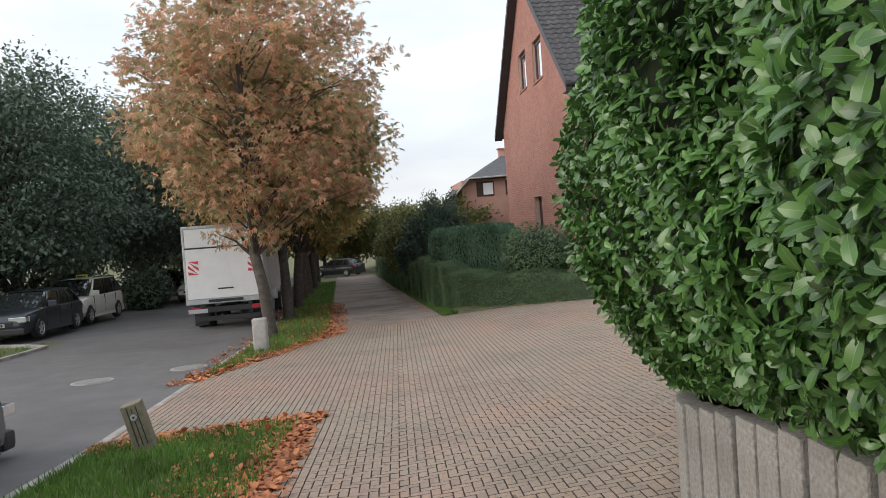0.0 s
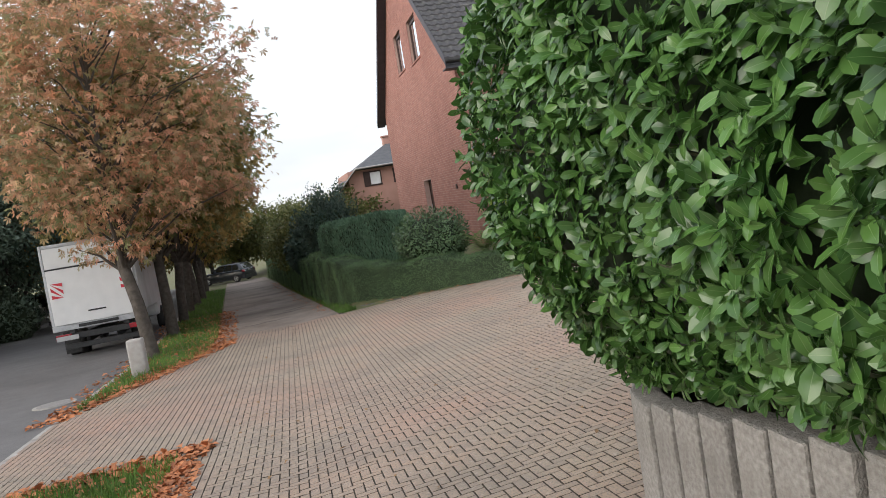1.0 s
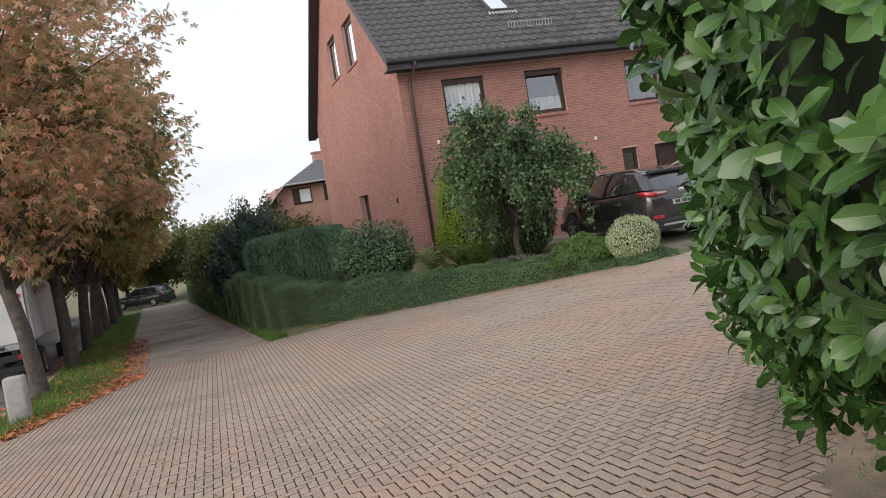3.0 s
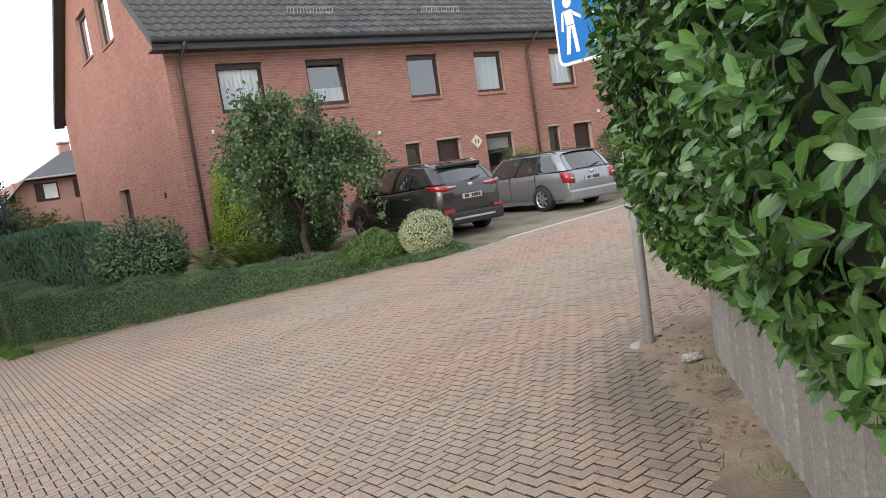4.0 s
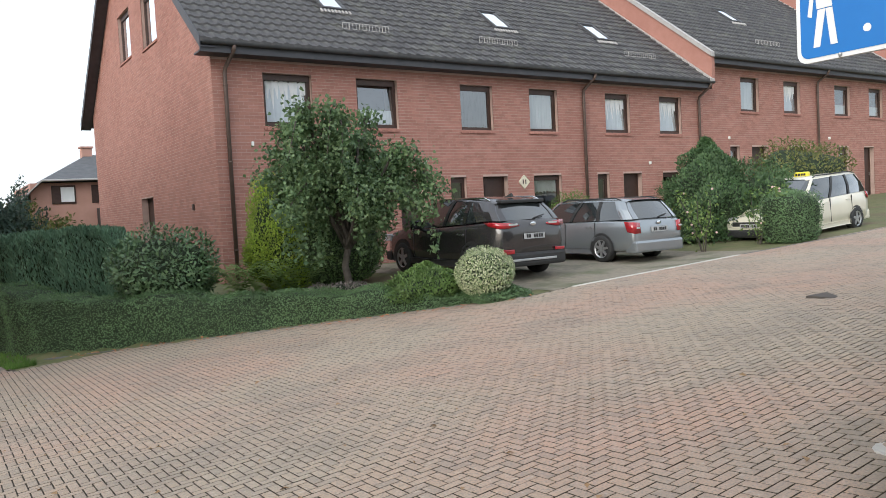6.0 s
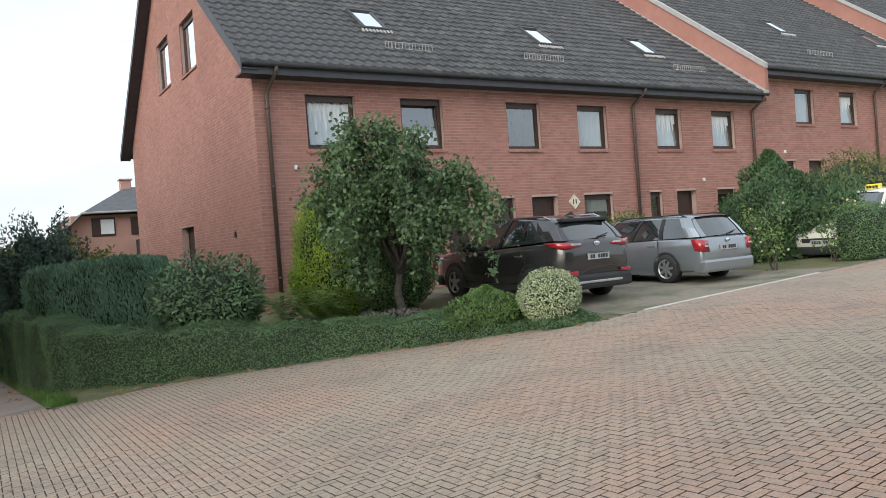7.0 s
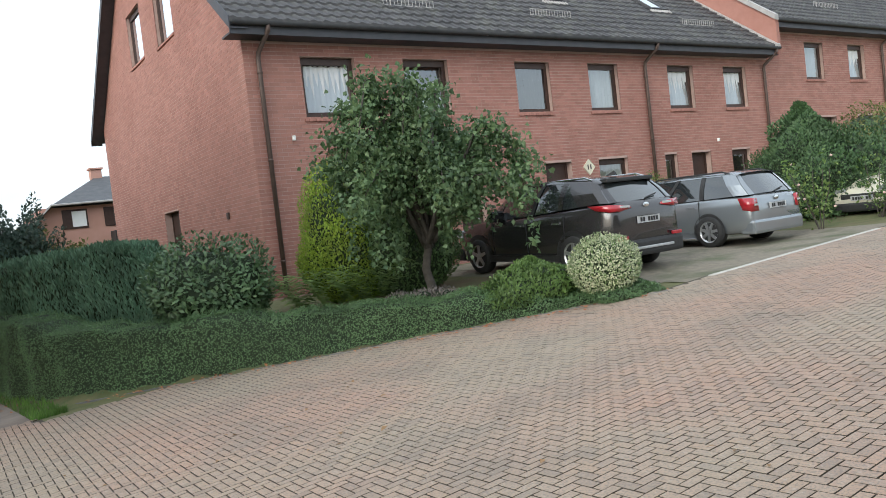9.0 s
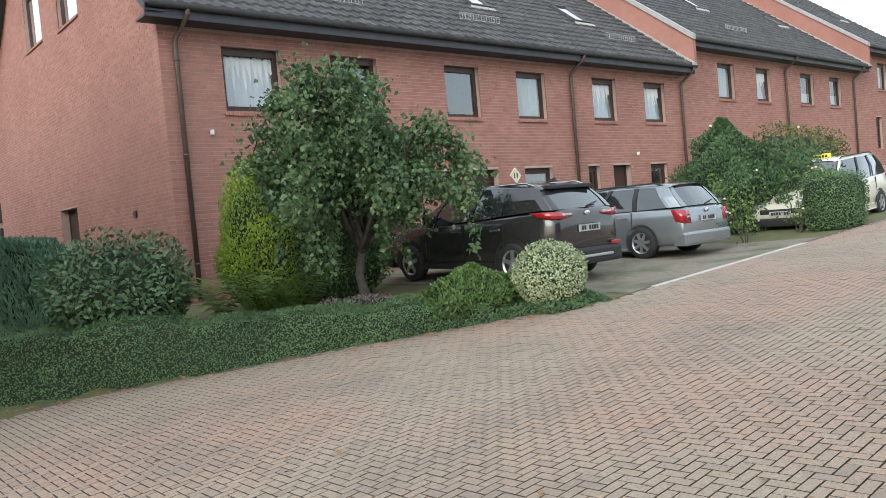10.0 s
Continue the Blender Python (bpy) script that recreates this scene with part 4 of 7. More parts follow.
part("wall_vent", bm, M_DARKWOOD, H1, "small dark vent in the gable wall")

# ---- hedges, shrubs and trees ----
M_PRIVET = leaf_mat("privet_leaf", (0.092, 0.165, 0.07), (0.15, 0.24, 0.10), 0.55, 0.25, 0.15)
M_RHODO = leaf_mat("rhododendron_leaf", (0.06, 0.115, 0.05), (0.125, 0.195, 0.085), 0.42, 0.3, 0.12)
M_JUNIPER = leaf_mat("blue_green_juniper", (0.085, 0.168, 0.10), (0.145, 0.24, 0.145), 0.6, 0.25, 0.1)
M_CONIFER = leaf_mat("dark_conifer", (0.034, 0.066, 0.05), (0.068, 0.112, 0.078), 0.6, 0.3, 0.05)
M_YEW = leaf_mat("yew_needles", (0.040, 0.085, 0.030), (0.080, 0.140, 0.050), 0.6, 0.3, 0.1)
M_GOLD = leaf_mat("golden_cypress", (0.17, 0.27, 0.025), (0.34, 0.43, 0.05), 0.6, 0.35, 0.25)
# darker companion of the golden cypress leaf, its shade put into the colour
M_GOLD_SHADE = leaf_mat("green_cypress", (0.05, 0.10, 0.03), (0.10, 0.16, 0.05), 0.6, 0.3, 0.2)
M_MOUND = leaf_mat("juniper_mound", (0.08, 0.145, 0.035), (0.14, 0.22, 0.055), 0.6, 0.3, 0.15)
M_HAZEL = leaf_mat("corkscrew_hazel_leaf", (0.06, 0.112, 0.045), (0.165, 0.24, 0.105), 0.5, 0.25, 0.3)
M_VARIEG = leaf_mat("variegated_leaf", (0.12, 0.22, 0.05), (0.74, 0.74, 0.52), 0.45, 0.15, 0.2)
M_FERN = leaf_mat("fern_frond", (0.10, 0.175, 0.04), (0.19, 0.26, 0.07), 0.6, 0.2, 0.25)
M_AUTUMN = leaf_mat("autumn_tree_leaf", (0.26, 0.29, 0.13), (0.82, 0.44, 0.29), 0.5, 0.4, 0.5)
M_AUTUMN2 = leaf_mat("autumn_tree_leaf_green", (0.13, 0.18, 0.06), (0.45, 0.29, 0.10), 0.5, 0.45, 0.4)
M_ORANGE = leaf_mat("orange_tree_leaf", (0.20, 0.21, 0.06), (0.52, 0.30, 0.10), 0.5, 0.4, 0.4)
M_WOOD_GREEN = leaf_mat("dark_wood_leaf", (0.085, 0.13, 0.09), (0.14, 0.19, 0.125), 0.6, 0.3, 0.15)
M_FARGREEN = leaf_mat("far_tree_leaf", (0.09, 0.12, 0.035), (0.20, 0.19, 0.06), 0.6, 0.3, 0.3)


def own(ob, thing):
    ob.matrix_parent_inverse = thing.matrix_world.inverted()
    return ob


def grown_hedge(name, line, z_top, width, label, rng, density=1500, leaf=0.036, material=M_PRIVET, upright=0.0, shp=(CLIP, CLIPF), lobes=0.035):
    """Clipped hedge behind the line (on its left going along it): a body dark with painted shade and a skin of small
    leaves.
    """
    ln = Line(line)
    x, y, tx, ty = ln.at(ln.length / 2)
    hedge = tagged(empty(name, (float(x), float(y), land_z(float(x), float(y)))), label, "hedge")
    def shape(s, v, inset):
        x, y, tx, ty = ln.at(s)
        nx, ny = -ty, tx
        base = np.array([land_z(float(a), float(b)) for a, b in zip(x, y)]) - 0.03
        zt = z_top(s) if callable(z_top) else np.full_like(s, z_top)
        h = zt - base + 0.03 * np.sin(3.1 * s) + 0.02 * np.sin(7.7 * s + 1)
        per = 2 * h + width
        u = v * per
        r = 0.16
        off = np.where(u < h, 0.0, np.where(u < h + width, u - h, width))
        up = np.where(u < h, u, np.where(u < h + width, h, per - u))
        cx, cz = np.clip(off, r, width - r), np.minimum(up, h - r)
        dx, dz = off - cx, up - cz
        ll = np.hypot(dx, dz) + 1e-9
        k = np.where(ll > r, r / ll, 1.0)
        off, up = cx + dx * k, cz + dz * k
        no = np.where(u < h, -1.0, np.where(u < h + width, 0.0, 1.0)) + dx / r * 0.5
        nz = np.where((u >= h) & (u < h + width), 1.0, 0.1) + np.maximum(dz, 0) / r * 0.3
        l2 = np.hypot(no, nz)
        no, nz = no / l2, nz / l2
        bulge = lobes * np.sin(2.1 * s + 3 * up) + 0.85 * lobes * np.sin(5.3 * s - 2 * off)
        off, up = off + no * (bulge - inset), np.maximum(up + nz * (bulge - inset), 0.0)
        return np.stack([x + nx * off, y + ny * off, base + up], 1), np.stack([nx * no, ny * no, nz], 1)
    ss, vv = np.linspace(0, ln.length, max(8, int(ln.length / 0.25))), np.linspace(0, 1, 24)
    a, b = np.meshgrid(ss, vv, indexing="ij")
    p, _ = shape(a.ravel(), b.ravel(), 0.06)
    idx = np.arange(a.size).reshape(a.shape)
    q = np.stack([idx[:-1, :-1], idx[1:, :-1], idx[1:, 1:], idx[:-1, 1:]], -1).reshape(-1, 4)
    own(array_ob("inner_growth", p, q, M_HEDGESHADE, hedge, "", True), hedge)
    n = int(ln.length * (width + 1.6) * density)
    s, v = rng.uniform(0, ln.length, n), rng.uniform(0, 1, n)
    p, nr = shape(s, v, rng.uniform(-0.015, 0.06, n))
    d = rand_dirs(rng, n)
    own(leaf_cloud("foliage", p, nr * 0.5 + d + np.array([0, 0, upright]), nr + 0.5 * rand_dirs(rng, n) + np.array([0, 0, 0.4]), np.full(n, leaf), material, hedge, rng, *shp), hedge)
    # closed end
    for s_end in (0.0, ln.length):
        v = rng.uniform(0.05, 0.95, 900)
        p, nr = shape(np.full(900, s_end), v, 0.05 + 0.4 * rng.random(900))
        own(leaf_cloud("end_foliage", p + rng.normal(0, 0.02, (900, 3)), rand_dirs(rng, 900), rand_dirs(rng, 900) + np.array([0, 0, 0.6]), np.full(900, leaf * 1.2), material, hedge, rng), hedge)
    return hedge


rng = np.random.default_rng(31)
DIAG = [HEDGE_B, (7.4, 17.24), (5.0, 18.92), (2.6, 20.6), (1.95, 21.25), (1.45, 22.3), (1.08, 23.9), (0.9, 25.6), (0.78, 27.6)]
grown_hedge("privet_hedge", round_line(DIAG[::-1], 0.5), lambda s: np.interp(15.05 - s, [0, 0.4, 1.5, 3, 5, 8, 9.5, 11, 13], [-0.30, -0.24, -0.22, -0.13, -0.06, 0.0, 0.04, 0.17, 0.22]), 0.85, "low clipped dark green hedge round the front garden", rng, 2700, 0.027)
# plan runs the other way along the street
grown_hedge("street_hedge", [(-1.6, 60), (-0.4, 44), (0.42, 33), (0.75, 28.0)], lambda s: 0.0 - 0.042 * (32.3 - s), 1.0, "clipped hedge along the footpath behind the verge", rng, 700, 0.055)


def shrub(name, at, radii, label, rng, n, leaf, material, shape="round", core=0.82, upright=0.3, category="shrub", lumps=0.16, out=0.5, lobe_n=14, sharp=6):
    """A bush: core dark with painted shade and leaves scattered over a lumpy rounded body standing on the ground."""
    x, y, z = at
    rx, ry, rz = radii
    thing = tagged(empty(name, at), label, category)
    lobes = rand_dirs(rng, lobe_n)
    def radius(d):
        k = np.clip(d @ lobes.T, 0, 1) ** sharp
        return 1 - lumps * 0.5 + lumps * k.max(1)
    def body(d, f):
        r = radius(d) * f
        zz = d[:, 2]
        if shape == "cone":
            t = (zz + 1) / 2
            wd = np.clip(1.15 * (1 - t ** 2.4) + 0.05, 0.05, 1)
            h = np.hypot(d[:, 0], d[:, 1]) + 1e-6
            return np.stack([d[:, 0] / h * wd * rx * r, d[:, 1] / h * wd * ry * r, t * 2 * rz * (0.9 + 0.1 * r)], 1)
        if shape == "box":
            d = d / ((np.abs(d) ** 5).sum(1) ** 0.2)[:, None]
            return np.stack([d[:, 0] * rx * r, d[:, 1] * ry * r, (d[:, 2] + 1) * rz * r], 1)
        return np.stack([d[:, 0] * rx * r, d[:, 1] * ry * r, np.maximum((zz + 0.92) * rz * r, 0.0)], 1)
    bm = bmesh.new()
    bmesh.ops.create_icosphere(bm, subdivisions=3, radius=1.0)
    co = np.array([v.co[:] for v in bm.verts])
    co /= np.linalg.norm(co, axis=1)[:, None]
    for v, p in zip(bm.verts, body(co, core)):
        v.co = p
    part("inner_growth", bm, M_HEDGESHADE, thing, "", True)
    d = rand_dirs(rng, n)
    p = body(d, rng.uniform(core - 0.02, 1.03, n))
    nr = d * np.array([1 / rx, 1 / ry, 1 / rz])
    nr /= np.linalg.norm(nr, axis=1)[:, None]
    axis = nr * out + rand_dirs(rng, n) * 0.7 + np.array([0, 0, upright])
    leaf_cloud("foliage", p, axis, nr + np.array([0, 0, 0.5]) + 0.4 * rand_dirs(rng, n), np.full(n, leaf), material, thing, rng)
    bm = bmesh.new()
    for k in range(5):
        a = 2 * math.pi * k / 5
        tube(bm, [(0.1 * math.cos(a), 0.1 * math.sin(a), -0.1), (0.3 * rx * math.cos(a), 0.3 * ry * math.sin(a), 0.5 * rz)], [0.03, 0.015], 6)
    part("stems", bm, M_BARK, thing)
    return thing


GZ = garden_z(0)
rhodo = shrub("rhododendron", (3.95, 21.1, GZ), (1.02, 0.95, 0.74), "rounded dark green rhododendron bush behind the low hedge", rng, 5600, 0.085, M_RHODO)
grown_hedge("juniper_hedge", [(1.12, 25.4), (1.75, 24.2), (3.3, 22.45)], lambda s: np.interp(s, [0, 0.25, 1.0, 1.5, 3.3, 3.6], [0.7, 1.0, 1.08, 1.16, 1.24, 0.95]), 0.95, "upright blue-green clipped juniper block behind the hedge", rng, 2300, 0.10, M_JUNIPER, upright=2.0, shp=leaf_shape(0.28, 2, 0.2, 0.1), lobes=0.06)
shrub("dark_conifer", (1.78, 28.4, GZ), (1.02, 1.0, 1.32), "dark bushy conifer with a rough outline", rng, 17000, 0.085, M_CONIFER, "round", 0.8, 0.6, "tree", 0.45, lobe_n=46, sharp=34)
shrub("dark_conifer", (0.95, 32.0, GZ - 0.6), (0.8, 0.8, 1.05), "lower dark conifer behind the street hedge", rng, 6000, 0.14, M_CONIFER, "round", 0.8, 0.4, "tree", 0.5)
shrub("golden_cypress", (6.75, 21.7, GZ), (1.0, 0.85, 1.24), "bright yellow-green feathery cypress by the house corner", rng, 26000, 0.05, M_GOLD, "round", 0.86, 0.9, lumps=0.3)
# added bush in dull leaves, standing for the golden cypress's shaded part
shrub("green_cypress", (7.65, 21.1, GZ), (1.1, 0.8, 1.0), "shaded part of the golden cypress, as a dull green bush behind the small tree", rng, 9000, 0.06, M_GOLD_SHADE, "round", 0.84, 0.8)
shrub("variegated_bush", (8.38, 16.78, land_z(8.4, 16.78) + 0.10), (0.53, 0.50, 0.43), "clipped round bush with cream and green leaves", rng, 9500, 0.038, M_VARIEG, "round", 0.9, 0.2, lumps=0.08)
shrub("low_juniper", (7.75, 17.7, GZ - 0.1), (0.78, 0.55, 0.33), "low spreading green juniper mound", rng, 8000, 0.05, M_MOUND, "cone", 0.82, 0.9, lumps=0.4, lobe_n=30, sharp=16)
shrub("low_juniper", (8.5, 16.55, land_z(8.5, 16.55) - 0.06), (0.55, 0.28, 0.14), "low spreading green juniper mound", rng, 3600, 0.036, M_PRIVET, "round", 0.85, 0.4)
shrub("yew", (18.5, 19.5, land_z(18.5, 19.5)), (1.3, 1.2, 1.42), "dark green spreading yew beside the parked cars", rng, 20000, 0.075, M_YEW, "cone", 0.8, 0.9, lumps=0.55, lobe_n=44, sharp=30)
shrub("yew", (19.5, 18.5, land_z(19.5, 18.5)), (1.3, 1.0, 0.95), "lower dark green yew beside the taller one", rng, 14000, 0.075, M_YEW, "round", 0.8, 0.9, lumps=0.5, lobe_n=40, sharp=30)
shrub("clipped_bush", (17.9, 16.75, land_z(17.9, 16.75)), (0.62, 0.55, 0.62), "clipped boxy dark green bush in front of the taxi", rng, 9000, 0.045, M_PRIVET, "box", 0.93, 0.3, lumps=0.08)
shrub("garden_bush", (16.2, 22.6, 0.1), (0.9, 0.7, 0.75), "light green bush by a front door", rng, 2600, 0.07, M_FERN, "round", 0.85, 0.3)
shrub("berry_bush", (25.6, 21.0, 0.75), (1.9, 1.4, 1.25), "broad olive bush with yellowish tips", rng, 4200, 0.11, M_FARGREEN, "round", 0.85, 0.3)


def weeping_tree(at, rng):
    """Small corkscrew tree: twisted trunk and limbs, drooping leafy shoots."""
    tree = tagged(empty("small_garden_tree", at), "small weeping corkscrew tree with crinkled green leaves", "tree")
    bm = bmesh.new()
    tube(bm, [(0, 0, -0.1), (0.03, 0, 0.25), (-0.02, 0.03, 0.55), (0.05, 0.0, 0.9), (0.08, 0.02, 1.2)], [0.10, 0.08, 0.07, 0.065, 0.06], 9)
    tips = []
    for k in range(30):
        a = rng.uniform(0, 2 * math.pi)
        reach, rise = rng.uniform(0.6, 1.8), rng.uniform(1.0, 3.15)
        pts, rad = [], []
        for i in range(7):
            t = i / 6
            wob = 0.07 * math.sin(5 * t + k)
            r = reach * t ** 0.8
            z = 0.9 + rise * math.sin(min(t * 2.0, 1.6)) - 0.65 * rise * max(t - 0.55, 0) * 1.6
            pts.append((0.06 + r * math.cos(a) - wob * math.sin(a), r * math.sin(a) + wob * math.cos(a), z))
            rad.append(0.035 * (1 - t) + 0.006)
        tube(bm, pts, rad, 6)
        tips += pts[2:]
    part("trunk", bm, M_BARK, tree, "twisted brown trunk and limbs", True)
    tips = np.array(tips)
    n = 15500
    c = tips[rng.integers(0, len(tips), n)]
    p = c + rng.normal(0, 0.14, (n, 3)) * np.array([1, 1, 0.9])
    # hanging shoots
    m = 4500
    hang = tips[rng.integers(0, len(tips), 70)]
    drop = rng.uniform(0.3, 1.3, (70, 1))
    t = rng.random((m, 1))
    k = rng.integers(0, 70, m)
    q = hang[k] + np.array([0, 0, -1.0]) * t * drop[k] + rng.normal(0, 0.05, (m, 3))
    p = np.concatenate([p, q])
    p[:, 2] = np.maximum(p[:, 2], 0.42 + 0.5 * rng.random(len(p)))
    n = len(p)
    axis = rand_dirs(rng, n) + np.array([0, 0, -0.5])
    leaf_cloud("crown", p, axis, rand_dirs(rng, n) + np.array([0, 0, 0.7]), np.full(n, 0.083), M_HAZEL, tree, rng, *leaf_shape(0.85, 2, 0.5, 0.3), label="crinkled drooping green leaves")
    return tree


weeping_tree((6.9, 19.25, GZ - 0.02), rng)


def fern(at, rng):
    thing = tagged(empty("fern", at), "green fern with arching fronds in the front garden", "fern", "garden ferns")
    vs, fs = [], []
    for k in range(19):
        a = rng.uniform(0, 2 * math.pi)
        ln, rise = rng.uniform(0.6, 0.95), rng.uniform(0.45, 0.75)
        for i in range(16):
            t = i / 16
            r = ln * t
            z = rise * math.sin(t * 2.2)
            w = 0.13 * (1 - t) * (0.3 + min(4 * t, 0.7))
            for sgn in (-1, 1):
                c = Vector((r * math.cos(a), r * math.sin(a), z))
                out = Vector((-math.sin(a), math.cos(a), -0.25)) * sgn
                fw = Vector((math.cos(a), math.sin(a), 0.1))
                b = len(vs)
                vs += [c, c + out * w + fw * 0.03, c + out * w * 0.95 + fw * 0.062, c + fw * 0.05]
                fs.append((b, b + 1, b + 2, b + 3))
    ob = data_ob("fronds", vs, fs, M_FERN, thing)
    ob["kind"] = "stuff"
    bm = bmesh.new()
    tube(bm, [(0, 0, -0.05), (0, 0, 0.08)], [0.05, 0.03], 6)
    part("crown_base", bm, M_BARK, thing)


for x, y in ((5.0, 20.2), (5.45, 19.85), (5.8, 19.65), (6.15, 19.75), (5.3, 20.6)):
    fern((x, y, GZ), rng)
for i in range(3):
    shrub("heather", (6.2 + 0.35 * i, 19.1 - 0.12 * i, GZ), (0.24, 0.2, 0.13), "small grey-brown heather tuft in the bed", rng, 500, 0.04, leaf_mat("heather_tip", (0.14, 0.13, 0.11), (0.24, 0.2, 0.19), 0.7, 0.2, 0.1) if i == 0 else bpy.data.materials["heather_tip"], "round", 0.8, 0.8, "plant")


def rose(at, rng):
    thing = tagged(empty("climbing_rose", at), "straggly rose with pale pink blooms beside the yew", "plant")
    bm = bmesh.new()
    pts = []
    for k in range(6):
        a = rng.uniform(0, 6.28)
        ps = [(0.05 * math.cos(a), 0.05 * math.sin(a), -0.05)] + [(0.12 * t * math.cos(a) + 0.05 * math.sin(3 * t + k), 0.2 * t * math.sin(a), 0.42 * t) for t in (1, 2, 3)]
        tube(bm, ps, [0.012, 0.01, 0.008, 0.005], 5)
        pts += ps[1:]
    part("stems", bm, M_BARK, thing)
    pts = np.array(pts)
    n = 420
    p = pts[rng.integers(0, len(pts), n)] + rng.normal(0, 0.13, (n, 3))
    p[:, 2] = np.maximum(p[:, 2], 0.05)
    leaf_cloud("foliage", p, rand_dirs(rng, n), rand_dirs(rng, n) + np.array([0, 0, 1]), np.full(n, 0.09), M_FERN, thing, rng)
    bm = bmesh.new()
    for k in range(7):
        c = pts[rng.integers(0, len(pts))] + rng.normal(0, 0.08, 3)
        r = bmesh.ops.create_icosphere(bm, subdivisions=1, radius=0.03)
        bmesh.ops.translate(bm, verts=r["verts"], vec=c + np.array([0, 0, 0.15]))
    ob = part("blooms", bm, mat("pale_pink_bloom", (0.6, 0.4, 0.38), (0.7, 0.5, 0.45), 20, 0.7), thing, "pale pink blooms")
    ob["kind"] = "stuff"


rose((15.9, 17.8, land_z(15.9, 17.8)), rng)
rose((17.5, 17.4, land_z(17.5, 17.4)), rng)


def big_tree(name, at, height, crown_r, crown_lo, trunk_r, n, leaf, material, label, rng, clumps=230, flat=1.0, group="", shape=None, spread=0.42):
    """Tapered trunk, limbs that fork into the crown, and leaves in many small clumps with gaps."""
    tree = tagged(empty(name, at), label, "tree", group)
    bm = bmesh.new()
    lean = rng.normal(0, 0.12, 2)
    fork = crown_lo * 0.85
    tube(bm, [(0, 0, -0.3), (0, 0, 0.1), (lean[0] * 0.4, lean[1] * 0.4, fork * 0.6), (lean[0], lean[1], fork)], [trunk_r * 1.5, trunk_r * 1.12, trunk_r * 0.95, trunk_r * 0.88], 12)
    cz, rz = (height + crown_lo) / 2, (height - crown_lo) / 2
    d = rand_dirs(rng, clumps)
    f = rng.uniform(0.25, 1.0, clumps) ** 0.5
    lob = rand_dirs(rng, 16)
    lump = 0.86 + 0.2 * (np.clip(d @ lob.T, 0, 1) ** 8).max(1)
    c = d * f[:, None] * lump[:, None] * np.array([crown_r, crown_r, rz]) + np.array([0, 0, cz])
    low = np.clip((c[:, 2] - crown_lo) / (2 * rz), 0, 1)
    squeeze = np.where(low < 0.2, 0.85 + 1.25 * low, 1.1 - 0.15 * (low - 0.2))
    c[:, 0] *= squeeze
    c[:, 1] *= squeeze
    lead = crown_lo + 0.62 * (height - crown_lo)
    tube(bm, [(lean[0], lean[1], fork), (lean[0] * 1.3 + 0.05, lean[1], (fork + lead) / 2), (lean[0] * 1.2, lean[1] * 1.5, lead)], [trunk_r * 0.86, trunk_r * 0.55, trunk_r * 0.15], 8, cap=False)
    order = rng.permutation(clumps)
    for k in order[: min(64, clumps)]:
        e = Vector(c[k])
        s = Vector((lean[0], lean[1], min(max(fork * 0.96, e.z - rng.uniform(0.9, 2.6)), lead * 0.96)))
        mid = s.lerp(e, 0.5) + Vector((0, 0, 0.10 * (e - s).length))
        r0 = trunk_r * (rng.uniform(0.3, 0.5) if s.z < fork * 1.05 else rng.uniform(0.14, 0.26))
        tube(bm, [s, s.lerp(mid, 0.5) + Vector(rng.normal(0, 0.06, 3)), mid, mid.lerp(e, 0.6), e], [r0, r0 * 0.75, r0 * 0.5, r0 * 0.28, r0 * 0.1], 6, cap=False)
    part("trunk", bm, M_BARK, tree, "grey-brown trunk forking into many limbs", True)
    k = rng.integers(0, clumps, n)
    p = c[k] + rng.normal(0, spread, (n, 3)) * np.array([1, 1, 0.6])
    axis = (p - np.array([0, 0, cz])) / crown_r * 0.5 + rand_dirs(rng, n) * 0.8 + np.array([0, 0, -0.35])
    shp = leaf_shape(0.5, 2, 0.25, 0.2) if shape is None else shape
    leaf_cloud("crown", p, axis, rand_dirs(rng, n) * 0.6 + np.array([0, 0, 1.0]), np.full(n, leaf), material, tree, rng, *shp)
    return tree


def chestnut_leaf():
    """Five drooping leaflets spread like a hand from one stalk end, unit long."""
    pts, fs = [(0.0, 0.0, 0.0)], []
    for k, ln in zip((-2, -1, 0, 1, 2), (0.62, 0.88, 1.0, 0.88, 0.62)):
        a = 0.72 * k
        c, s = math.cos(a), math.sin(a)
        b = len(pts)
        for across, along, dz in ((0.16, 0.62, 0.0), (0.0, 1.0, -0.22), (-0.16, 0.62, 0.0)):
            x, y = across * ln, along * ln
            pts.append((x * c + y * s, y * c - x * s, dz * ln))
        fs.append((0, b, b + 1, b + 2))
    return np.array(pts), np.array(fs)


CHESTNUT = chestnut_leaf()
# street trees in autumn colour on the grass strip
STREET = "row of street trees"
t1 = big_tree("street_tree", (-3.25, 19.4, street_z(19.4)), 9.7, 3.3, 2.5, 0.15, 14500, 0.14, M_AUTUMN, "horse chestnut street tree turning pink and orange on the verge", rng, 430, group=STREET, shape=CHESTNUT, spread=0.25)
t2 = big_tree("street_tree", (-3.5, 24.4, street_z(24.4)), 8.8, 3.0, 2.6, 0.16, 10500, 0.2, M_AUTUMN2, "street tree with orange-brown autumn leaves", rng, 200, group=STREET, shape=CHESTNUT)
t3 = big_tree("street_tree", (-3.85, 29.4, street_z(29.4)), 8.6, 2.8, 2.5, 0.16, 14000, 0.2, M_ORANGE, "street tree with orange autumn leaves", rng, 160, group=STREET, shape=(CLIP, CLIPF))
